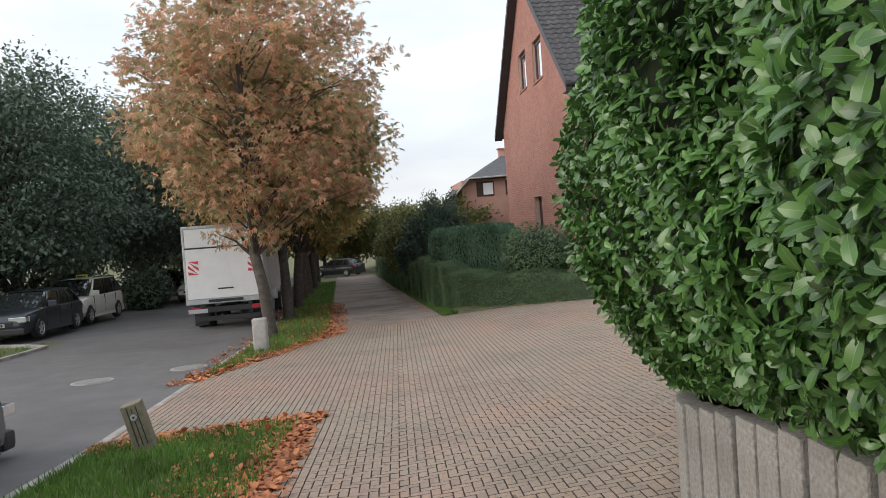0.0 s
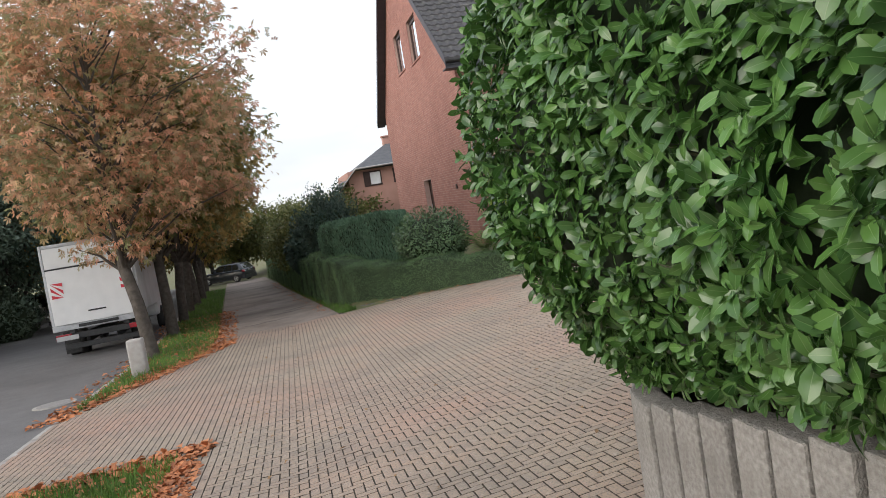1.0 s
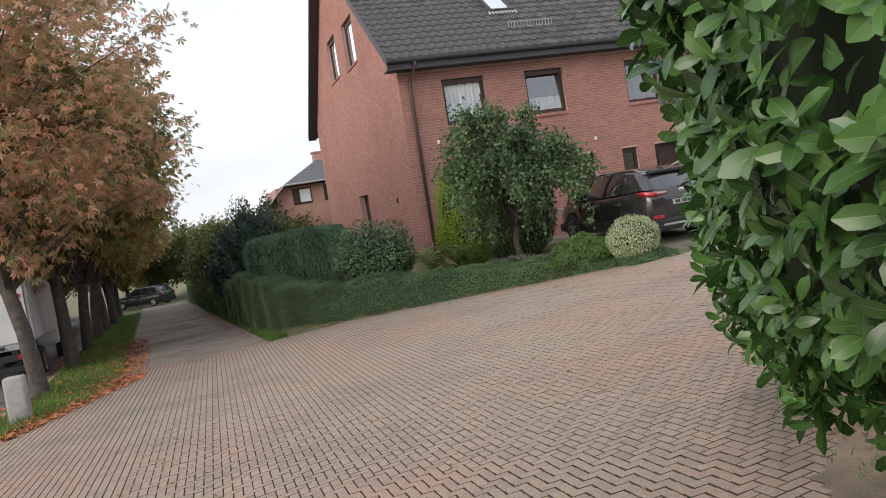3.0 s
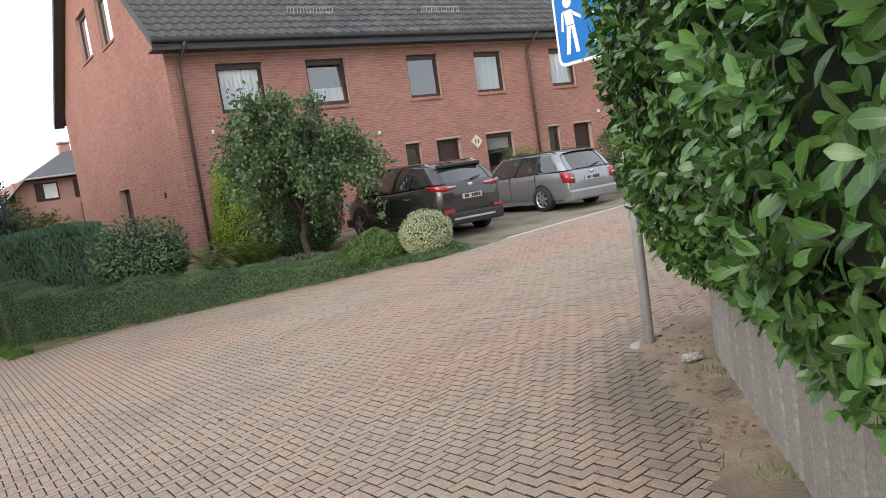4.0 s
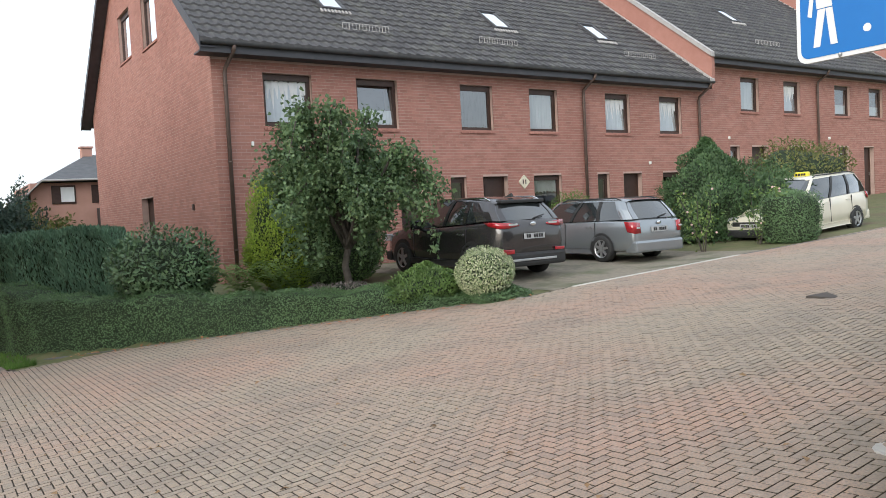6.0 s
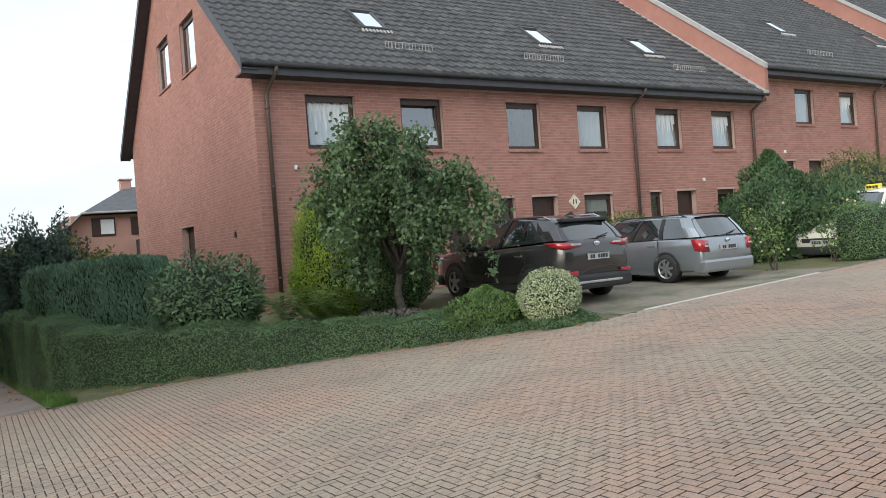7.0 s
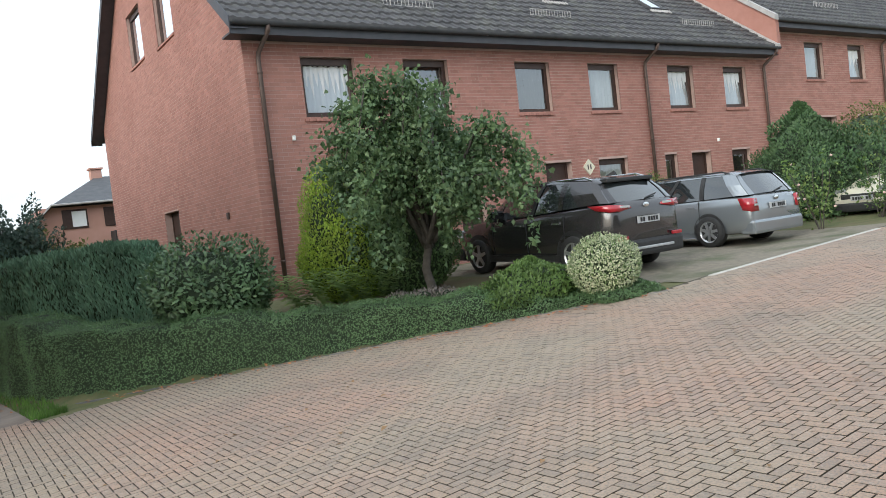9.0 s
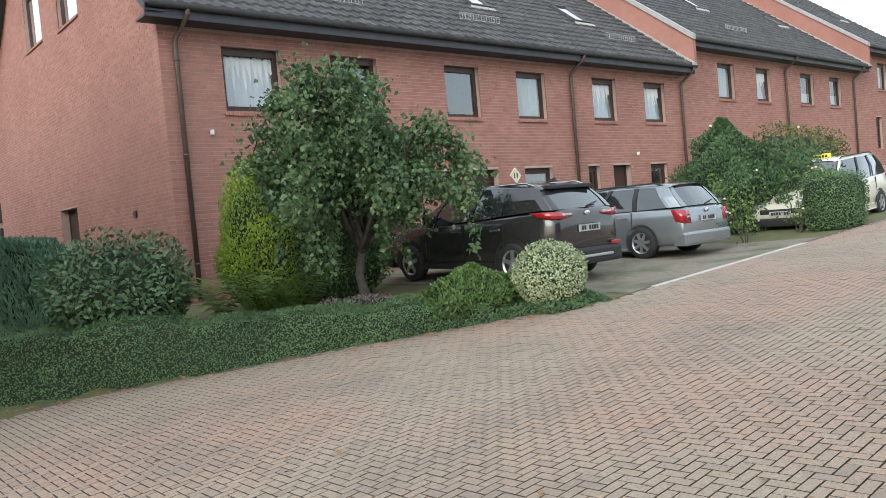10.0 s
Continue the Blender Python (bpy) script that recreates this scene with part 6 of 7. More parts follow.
EST = dict(belt=0.95, deck=0.9, clear=0.20, wheel=0.32, cowl=3.45, roof_front=2.72, roof_rear=0.42, tail=0.10, tail_z=0.98, axle0=0.95, axle1=3.55,
           stations=[(0.0, 0.84, 0.36, 0.62, 0.64), (0.02, 0.90, 0.32, 0.80, 0.86), (0.08, 0.93, 0.28, 0.93, 0.97), (0.3, 0.97, 0.24, 0.95, 0.98), (0.95, 1.0, 0.22, 0.95, 0.97), (2.0, 1.0, 0.21, 0.93, 0.95), (3.3, 1.0, 0.21, 0.92, 0.94), (3.6, 0.99, 0.22, 0.89, 0.93), (4.2, 0.95, 0.24, 0.80, 0.85), (4.5, 0.82, 0.3, 0.66, 0.70), (4.57, 0.7, 0.36, 0.56, 0.6)],
           pillars=[(0.035, 0.05, 0.30), (0.30, 0.30, 0.10), (0.57, 0.57, 0.09), (0.90, 0.94, 0.11)], handles=(1.25, 2.25), seams=(1.15, 2.15, 3.15),
           tail_top=[(0.70, 0.03, 0.90), (0.88, 0.04, 0.915), (0.955, 0.26, 0.93)], tail_bot=[(0.70, -0.008, 0.66), (0.88, 0.03, 0.66), (0.975, 0.16, 0.70)], heads=[(0.45, 4.25, 0.58, 0.92, 4.52, 0.72)], plate_y=-0.012, badge=(0.0, 0.88), body_label="")
MPV = dict(belt=1.02, deck=1.0, clear=0.21, wheel=0.32, cowl=3.75, roof_front=2.75, roof_rear=0.30, tail=0.06, tail_z=1.05, axle0=0.85, axle1=3.62,
           stations=[(0.0, 0.84, 0.38, 0.9, 0.95), (0.05, 0.92, 0.32, 1.02, 1.06), (0.3, 0.98, 0.25, 1.04, 1.06), (0.85, 1.0, 0.23, 1.03, 1.05), (2.0, 1.0, 0.22, 1.01, 1.03), (3.4, 1.0, 0.22, 0.99, 1.02), (3.7, 0.99, 0.23, 0.96, 1.02), (4.15, 0.94, 0.25, 0.84, 0.90), (4.42, 0.82, 0.3, 0.68, 0.72), (4.5, 0.7, 0.36, 0.58, 0.62)],
           pillars=[(0.02, 0.03, 0.16), (0.28, 0.28, 0.10), (0.55, 0.56, 0.10), (0.90, 0.94, 0.12)], handles=(1.15, 2.25), seams=(1.05, 2.15, 3.2),
           tail_top=[(0.68, 0.02, 1.0), (0.88, 0.04, 1.01), (0.955, 0.30, 1.03)], tail_bot=[(0.68, -0.008, 0.82), (0.88, 0.03, 0.82), (0.975, 0.18, 0.85)], heads=[(0.42, 4.12, 0.62, 0.93, 4.45, 0.76)], plate_y=-0.012, badge=(0.0, 0.95))
HATCH = dict(belt=0.93, deck=0.9, clear=0.19, wheel=0.315, cowl=3.15, roof_front=2.42, roof_rear=0.48, tail=0.12, tail_z=0.97, axle0=0.78, axle1=3.40,
             stations=[(0.0, 0.84, 0.36, 0.8, 0.86), (0.08, 0.92, 0.3, 0.94, 0.98), (0.3, 0.97, 0.24, 0.95, 0.98), (0.8, 1.0, 0.21, 0.94, 0.97), (2.0, 1.0, 0.2, 0.92, 0.95), (3.1, 1.0, 0.2, 0.91, 0.94), (3.4, 0.99, 0.21, 0.88, 0.93), (3.95, 0.95, 0.23, 0.80, 0.85), (4.2, 0.82, 0.28, 0.66, 0.70), (4.26, 0.72, 0.34, 0.56, 0.6)],
             pillars=[(0.02, 0.06, 0.28), (0.33, 0.32, 0.10), (0.60, 0.60, 0.09), (0.90, 0.93, 0.11)], handles=(1.2, 2.1), seams=(1.1, 2.0, 2.95),
           tail_top=[(0.62, 0.04, 0.90), (0.88, 0.06, 0.91), (0.955, 0.28, 0.92)], tail_bot=[(0.62, 0.0, 0.74), (0.88, 0.04, 0.74), (0.975, 0.18, 0.77)], heads=[(0.42, 3.98, 0.58, 0.93, 4.24, 0.70)], plate_y=-0.012, badge=(4.27, 0.6))


def lie(x, y0, y1):
    """Ground height and slope for a car standing between y0 and y1."""
    a, b = land_z(x, y0), land_z(x, y1)
    return a, math.degrees(math.atan2(b - a, y1 - y0))


za, pa = lie(10.1, 17.9, 20.6)
car("suv", (10.1, 17.42, za + 0.01), 0, pa * 0.6, 4.46, 1.80, 1.63, M_SUV, "dark grey compact SUV parked nose to the house", SUV, plate_z=0.80, spokes=5)
za, pa = lie(14.05, 18.5, 21.2)
car("estate_car", (13.97, 17.55, za + 0.0), 0, pa * 0.6, 4.57, 1.76, 1.45, M_SILVER, "silver-grey estate car parked nose to the house", EST, plate_z=0.68, spokes=7)
car("taxi", (22.7, 18.1, land_z(22.4, 17.9) - 0.04), 90, -3.4, 4.5, 1.84, 1.62, M_CREAM, "pale cream people-carrier taxi with a yellow roof sign", MPV, roof_sign=True)
car("hatchback", (-11.85, 27.4, street_z(25.4) + 0.02), 180, 2.2, 4.26, 1.79, 1.45, M_NAVY, "dark blue-grey hatchback parked facing down the street", HATCH, rails=False)
car("taxi", (-12.2, 32.3, street_z(30.0) + 0.02), 180, 2.2, 4.5, 1.83, 1.66, M_TAXIWHITE, "off-white people-carrier taxi parked facing down the street", MPV, roof_sign=True)
car("parked_van", (-13.2, 45.0, street_z(43.0) + 0.02), 180, 2.0, 4.5, 1.84, 1.7, M_TAXIWHITE, "white car parked far down the street", MPV, rails=False)
car("parked_car", (-10.2, 43.0, street_z(41) + 0.02), 180, 2.0, 4.26, 1.79, 1.45, M_TAXIWHITE, "white hatchback parked far down the street", HATCH, rails=False)
car("parked_car", (-3.0, 63.0, street_z(63) + 0.02), 60, 0, 4.26, 1.79, 1.45, M_NAVY, "dark car standing at the end of the footpath", HATCH, rails=False)


car("parked_car", (-5.15, 4.5, street_z(6.5) + 0.02), 0, -3.6, 4.26, 1.79, 1.45, M_NAVY, "dark car standing at the kerb near the post", HATCH, rails=False)


def truck(at):
    """White box lorry with a folded tail lift; its tail towards the side road."""
    thing = tagged(empty("box_truck", at), "white box lorry with folded tail lift parked at the kerb", "truck")
    thing.matrix_world = pose(*at, -2.2, 0, 4.0)
    w, z0, z1, L = 1.15, 1.0, 3.16, 5.6
    bm = bmesh.new()
    box(bm, -w, 0.05, z0, w, L, z1, bevel=0.03)
    part("box", bm, mat("white_box_panel", (0.60, 0.60, 0.61), (0.68, 0.68, 0.69), 2.0, 0.5, stain=(0.5, 0.49, 0.48), stain_scale=0.8), thing, "white box body")
    bm = bmesh.new()
    for a in ((-w, -0.005, z0, -w + 0.07, 0.045, z1), (w - 0.07, -0.005, z0, w, 0.045, z1), (-w + 0.07, -0.005, z1 - 0.09, w - 0.07, 0.045, z1), (-w, -0.02, z0 - 0.16, w, 0.045, z0 - 0.005)):
        box(bm, *a, bevel=0.012)
    part("rear_frame", bm, M_METAL, thing, "aluminium rear frame")
    bm = bmesh.new()
    box(bm, -w + 0.08, -0.015, z1 - 0.64, w - 0.08, 0.04, z1 - 0.10, bevel=0.01)
    part("upper_flap", bm, M_WHITE, thing, "hinged upper flap")
    bm = bmesh.new()
    box(bm, -w + 0.08, -0.05, z0, w - 0.08, 0.04, z1 - 0.68, bevel=0.012)
    lift = part("tail_lift", bm, M_WHITE, thing, "folded white tail-lift platform")
    bm = bmesh.new()
    box(bm, -w + 0.07, -0.055, z1 - 0.685, w - 0.07, -0.0, z1 - 0.645)
    part("seam", bm, M_TRIM, lift)
    bm = bmesh.new()
    box(bm, -0.2, -0.065, z0 + 0.25, 0.25, -0.052, z0 + 0.29, bevel=0.004)
    part("mark", bm, M_TRIM, lift)
    M_RED = mat("red_reflective", (0.55, 0.03, 0.05), (0.6, 0.04, 0.06), 8, 0.4)
    for x in (-w + 0.14, w - 0.44):
        bm = bmesh.new()
        box(bm, x, -0.058, z0 + 0.72, x + 0.30, -0.052, z0 + 1.12)
        pl = part("warning_panel", bm, M_WHITE, lift, "red and white striped warning panel")
        bm = bmesh.new()
        for k in range(-1, 3):
            a = z0 + 0.62 + 0.2 * k
            lo_, hi_ = z0 + 0.72, z0 + 1.12
            line = [(0.0, a + 0.30), (0.30, a), (0.30, a + 0.10), (0.0, a + 0.40)]
            pts = [(q, min(max(h, lo_), hi_)) for q, h in line]
            if max(h for _, h in pts) - min(h for _, h in pts) > 0.03:
                bm.faces.new([bm.verts.new((x + q, -0.0605, h)) for q, h in pts])
        part("stripe", bm, M_RED, pl)
    bm = bmesh.new()
    for a in ((-w + 0.1, 0.02, z0 - 0.42, w - 0.1, 0.12, z0 - 0.26), (-w + 0.2, 0.1, 0.32, w - 0.2, 0.2, 0.46), (-0.75, 0.0, z0 - 0.26, -0.62, 0.14, z0 - 0.1), (0.62, 0.0, z0 - 0.26, 0.75, 0.14, z0 - 0.1), (-0.42, 0.3, 0.42, -0.34, L + 1.2, 0.72), (0.34, 0.3, 0.42, 0.42, L + 1.2, 0.72), (-0.5, -0.06, z0 - 0.12, 0.5, 0.0, z0 - 0.04)):
        box(bm, *a, bevel=0.015)
    part("underframe", bm, M_TRIM, thing, "dark chassis and underrun bar")
    for sgn in (-1, 1):
        bm = bmesh.new()
        box(bm, sgn * (w - 0.42), -0.02, z0 - 0.40, sgn * (w - 0.06), 0.06, z0 - 0.27, bevel=0.015)
        bmesh.ops.recalc_face_normals(bm, faces=bm.faces[:])
        part("tail_lamp", bm, M_TAILRED, thing, "red tail lamp block")
        for yy in (1.5, L + 0.7):
            wheel(thing, sgn * (w - 0.18), yy, 0.39, 0.24, 6, sgn)
        wheel(thing, sgn * (w - 0.44), 1.5, 0.39, 0.22, 6, sgn)
        bm = bmesh.new()
        box(bm, sgn * (w - 0.45), 0.86, 0.15, sgn * (w - 0.05), 0.89, 0.75)
        bmesh.ops.recalc_face_normals(bm, faces=bm.faces[:])
        part("mudflap", bm, M_BLACK, thing)
    bm = bmesh.new()
    box(bm, -0.55 - 0.55, -0.03, z0 - 0.42, -0.55, -0.015, z0 - 0.30)
    part("number_plate", bm, M_PLATE, thing, "white number plate")
    bm = bmesh.new()
    box(bm, -1.0, L + 0.05, 0.5, 1.0, L + 1.55, 2.25, bevel=0.12)
    part("cab", bm, M_WHITE, thing, "white driver's cab")
    return thing


truck((-5.08, 22.9, street_z(24.4) + 0.01))

# ---- the far house on the street ----
def far_house(at):
    thing = tagged(empty("neighbour_house", at), "pink brick house with a hipped grey roof beyond the hedge", "house")
    M_PINK = mat("pale_red_brick", (0.48, 0.27, 0.21), (0.54, 0.31, 0.25), 1.5, 0.88, 0.3, 60)
    M_SLATE = mat("grey_slate", (0.075, 0.078, 0.085), (0.11, 0.112, 0.12), 3, 0.7, 0.4, 18)
    bm = bmesh.new()
    box(bm, 0, 0, -3.5, 9, 9, 3.85)
    part("wall", bm, M_PINK, thing)
    bm = bmesh.new()
    p = [(-0.5, -0.5, 2.95), (9.5, -0.5, 4.05), (9.5, 9.5, 4.05), (-0.5, 9.5, 2.95), (0.5, -0.55, 3.95), (3.6, 4.5, 5.75), (6.5, 4.5, 5.75), (0.5, 9.55, 3.95)]
    vs = [bm.verts.new(v) for v in p]
    for f in ((0, 4, 5), (0, 5, 7), (0, 7, 3), (4, 1, 6, 5), (1, 2, 6), (2, 7, 5, 6)):
        bm.faces.new([vs[i] for i in f])
    roof = part("roof", bm, M_SLATE, thing, "grey hipped roof")
    bm = bmesh.new()
    tube(bm, [p[0], p[4], p[1]], 0.06, 6)
    part("eaves_trim", bm, M_CAPSTONE, roof, "pale eaves edge")
    bm = bmesh.new()
    box(bm, 3.3, 4.2, 5.3, 3.9, 4.8, 6.15, bevel=0.03)
    box(bm, 3.22, 4.12, 6.15, 3.98, 4.88, 6.25, bevel=0.02)
    part("chimney", bm, M_PINK, roof)
    for x0, x1 in ((1.0, 2.2), (3.0, 4.6)):
        bm = bmesh.new()
        box(bm, x0, -0.06, 2.7, x1, 0.02, 3.7, bevel=0.02)
        fr = part("window", bm, M_DARKWOOD, thing)
        data_ob("pane", [(x0 + 0.45, -0.07, 2.8), (x1 - 0.08, -0.07, 2.8), (x1 - 0.08, -0.07, 3.6), (x0 + 0.45, -0.07, 3.6)], [(0, 1, 2, 3)], M_CARGLASS if x0 > 2 else M_CURTAIN, fr)
    bm = bmesh.new()
    box(bm, 3.2, -1.4, 0.0, 5.6, -0.02, 2.4, bevel=0.02)
    part("conservatory", bm, M_TRIM, thing, "dark framed glass porch")


far_house((4.85, 52.0, 0.0))

# ---- street furniture ----
def sign():
    thing = tagged(empty("road_sign", (4.53, 7.95, land_z(4.53, 7.95))), "blue home-zone road sign on a grey steel pole", "sign")
    thing.matrix_world = pose(4.53, 7.95, land_z(4.53, 7.95), 0, 0, 0)
    bm = bmesh.new()
    tube(bm, [(0, 0, -0.3), (0, 0, 2.92)], 0.038, 16)
    part("pole", bm, M_METAL, thing, "galvanised steel pole", True)
    bm = bmesh.new()
    tube(bm, [(0, 0, -0.02), (0, 0, 0.012)], [0.16, 0.15], 14)
    part("footing", bm, M_CONCRETE, thing, "concrete footing")
    face = empty("sign_plate")
    me = bmesh.new()
    def slab(bm, x, y0, y1, z0, z1, th, r):
        pts = []
        for cy, cz, a0 in ((y1 - r, z1 - r, 0), (y0 + r, z1 - r, 90), (y0 + r, z0 + r, 180), (y1 - r, z0 + r, 270)):
            for k in range(6):
                a = math.radians(a0 + 18 * k)
                pts.append((cy + r * math.cos(a), cz + r * math.sin(a)))
        f = [bm.verts.new((x, p, q)) for p, q in pts]
        b = [bm.verts.new((x + th, p, q)) for p, q in pts]
        bm.faces.new(f[::-1])
        bm.faces.new(b)
        for i in range(len(f)):
            bm.faces.new((f[i], f[(i + 1) % len(f)], b[(i + 1) % len(f)], b[i]))
    bpy.data.objects.remove(face)
    slab(me, -0.075, -0.5, 0.5, 2.17, 2.82, 0.03, 0.06)
    plate = part("sign_plate", me, M_WHITE, thing, "white-edged sign plate with rounded corners")
    bm = bmesh.new()
    slab(bm, -0.078, -0.475, 0.475, 2.195, 2.795, 0.004, 0.045)
    blue = part("blue_field", bm, mat("sign_blue", (0.02, 0.16, 0.50), (0.025, 0.18, 0.54), 3, 0.35), plate, "blue reflective field")
    # white pictogram built of plain shapes: upright bars, a disc, a block
    bm = bmesh.new()
    def blade(pts):
        bm.faces.new([bm.verts.new((-0.0812, p, q)) for p, q in pts])
    def disc(cy, cz, r):
        blade([(cy + r * math.cos(2 * math.pi * k / 18), cz + r * math.sin(2 * math.pi * k / 18)) for k in range(18)])
    blade([(0.385, 2.57), (0.30, 2.57), (0.285, 2.46), (0.375, 2.46)])
    blade([(0.37, 2.455), (0.325, 2.455), (0.36, 2.25), (0.40, 2.25)])
    blade([(0.325, 2.455), (0.285, 2.455), (0.26, 2.25), (0.30, 2.25)])
    blade([(0.41, 2.56), (0.385, 2.57), (0.405, 2.42), (0.43, 2.43)])
    blade([(0.30, 2.56), (0.285, 2.52), (0.21, 2.48), (0.215, 2.51)])
    disc(0.34, 2.63, 0.045)
    disc(0.10, 2.30, 0.022)
    blade([(0.12, 2.47), (0.0, 2.47), (0.0, 2.50), (0.12, 2.50)])
    blade([(-0.05, 2.58), (-0.32, 2.58), (-0.32, 2.72), (-0.185, 2.78), (-0.05, 2.72)])
    blade([(-0.1, 2.25), (-0.36, 2.25), (-0.36, 2.37), (-0.1, 2.37)])
    bmesh.ops.recalc_face_normals(bm, faces=bm.faces[:])
    part("pictogram", bm, M_WHITE, plate, "white pictogram shapes")["kind"] = "stuff"
    for y in (-0.25, 0.25):
        bm = bmesh.new()
        r = bmesh.ops.create_uvsphere(bm, u_segments=8, v_segments=6, radius=0.012)
        bmesh.ops.translate(bm, verts=r["verts"], vec=(-0.079, y, 2.185))
        part("rivet", bm, M_METAL, plate)


sign()


def stone(at):
    thing = tagged(empty("stone_bollard", at), "squat weathered concrete bollard on the verge", "bollard")
    bm = bmesh.new()
    box(bm, -0.15, -0.14, -0.2, 0.15, 0.14, 0.72, bevel=0.035)
    for v in bm.verts:
        v.co += Vector(noise.noise_vector(v.co * 6)) * 0.012
    part("block", bm, M_CONCRETE, thing, "", True)
    bm = bmesh.new()
    box(bm, -0.19, -0.18, -0.1, 0.19, 0.18, 0.03, bevel=0.03)
    part("foot", bm, M_CONCRETE, thing)


stone((-3.02, 16.7, street_z(16.7)))


def post(at):
    thing = tagged(empty("wooden_post", at), "weathered leaning square timber post with a steel disc", "post")
    thing.matrix_world = pose(*at, 0, -13, 10)
    M_OLD = mat("grey_weathered_timber", (0.17, 0.145, 0.10), (0.24, 0.21, 0.15), 14, 0.9, 0.8, 30)
    bm = bmesh.new()
    box(bm, -0.105, -0.1, -0.3, 0.105, 0.1, 0.56, bevel=0.014)
    bmesh.ops.subdivide_edges(bm, edges=bm.edges[:], cuts=2, use_grid_fill=True)
    for v in bm.verts:
        v.co += Vector(noise.noise_vector(Vector((v.co.x * 9, v.co.y * 9, v.co.z * 3)))) * 0.010
    body = part("timber", bm, M_OLD, thing)
    for dx, z in ((-0.045, 0.54), (0.0, 0.52), (0.05, 0.54)):
        bm = bmesh.new()
        box(bm, dx - 0.004, -0.108, 0.1, dx + 0.004, -0.096, z)
        part("split", bm, M_TRIM, body, "dark drying crack")
    bm = bmesh.new()
    tube(bm, [(0.0, -0.10, 0.42), (0.0, -0.118, 0.42)], 0.036, 16)
    part("disc", bm, M_METAL, thing, "round steel disc")
    bm = bmesh.new()
    tube(bm, [(0.0, -0.116, 0.42), (0.0, -0.122, 0.42)], 0.012, 8)
    part("bolt", bm, M_TRIM, thing)


post((-2.82, 8.45, street_z(8.45)))


def manhole(x, y, r, ob_label):
    z = land_z(x, y) + 0.02
    thing = tagged(empty("manhole_cover", (x, y, z)), ob_label, "manhole", "street covers")
    thing.matrix_world = pose(x, y, z, math.degrees(math.atan(-0.045)), 0, 0)
    bm = bmesh.new()
    tube(bm, [(0, 0, -0.02), (0, 0, 0.006)], [r + 0.07, r + 0.065], 28)
    part("ring", bm, M_CONCRETE, thing, "pale concrete ring")
    bm = bmesh.new()
    tube(bm, [(0, 0, 0.0), (0, 0, 0.012)], r, 28)
    part("lid", bm, mat("cast_iron", (0.22, 0.21, 0.20), (0.28, 0.27, 0.26), 20, 0.7, 0.6, 60), thing, "worn iron lid")


manhole(-5.6, 14.1, 0.30, "round iron manhole cover in the asphalt")
manhole(-4.1, 14.9, 0.28, "round iron manhole cover near the verge")

# kerbs and edgings
M_KERB = mat("pale_kerb_stone", (0.42, 0.40, 0.37), (0.52, 0.50, 0.46), 6, 0.9, 0.4, 60, spread=0.08)


def edging(name, pts, w, proud, label, piece=1.0, material=None):
    ln = Line(pts)
    x, y, _, _ = (float(v) for v in ln.at(0.0))
    root = tagged(empty(name), label, "kerb", kind="structure")
    n = max(1, int(ln.length / piece))
    for i in range(n):
        s0, s1 = ln.length * i / n, ln.length * (i + 1) / n
        ax, ay, _, _ = (float(v) for v in ln.at(s0))
        bx, by, _, _ = (float(v) for v in ln.at(s1))
        za_, zb_ = land_z(ax, ay), land_z(bx, by)
        d = Vector((bx - ax, by - ay, zb_ - za_))
        bm = bmesh.new()
        box(bm, 0.006, -w / 2, -0.12, d.length - 0.006, w / 2, proud, bevel=0.008)
        ob = part("kerb_stone", bm, material or M_KERB, root)
        ob.matrix_basis = Matrix.Translation((ax, ay, za_)) @ d.to_track_quat("X", "Z").to_matrix().to_4x4()


edging("parking_kerb", [(9.9, 16.13), (14.85, 16.1)], 0.11, 0.03, "pale flush kerb line in front of the parking bays")
edging("bay_edging", [(15.0, 16.1), (19.0, 16.0), (30.0, 16.0)], 0.06, 0.026, "dark grey edging beyond the parking bays", 1.0, M_ASPHALT)
edging("hedge_edging", [(1.75, 21.1), (1.95, 20.95), (5.0, 18.80), (8.9, 16.08)], 0.05, 0.024, "narrow dark edging along the hedge", 1.0, M_ASPHALT)
edging("street_kerb", [(-3.53, -20), (-3.53, 9), (-3.53, 20.5), (-3.53 + bend(74), 74)], 0.11, 0.022, "flush concrete kerb along the street", 1.0, M_CONCRETE)
edging("far_kerb", [(-9.62, -20), (-9.62, 21.6), (-12.5, 23.2), (-12.35 + bend(40), 40), (-12.35 + bend(74), 74)], 0.13, 0.09, "kerb across the street", 1.2, M_CONCRETE)
bay = sheet("parking_bay", steps(-12.3, -9.6, 6), steps(22.0, 75, 53), 0.011, M_ASPHALT, keep=lambda x, y: y > 22.4 - 0.6 * (x + 9.6), label="asphalt parking lane across the street", category="road", swing=True)
parking = sheet("parking_ground", steps(9.0, 24.0, 30), steps(16.2, 23.8, 16), 0.010, mat("old_grey_paving", (0.18, 0.16, 0.125), (0.25, 0.215, 0.165), 9, 0.92, 0.7, 40, stain=(0.10, 0.11, 0.06), stain_scale=1.3), keep=lambda x, y: x < 15.8 and (x > 9.3 or y > 16.8), label="dull grey worn parking bay surface", category="parking")
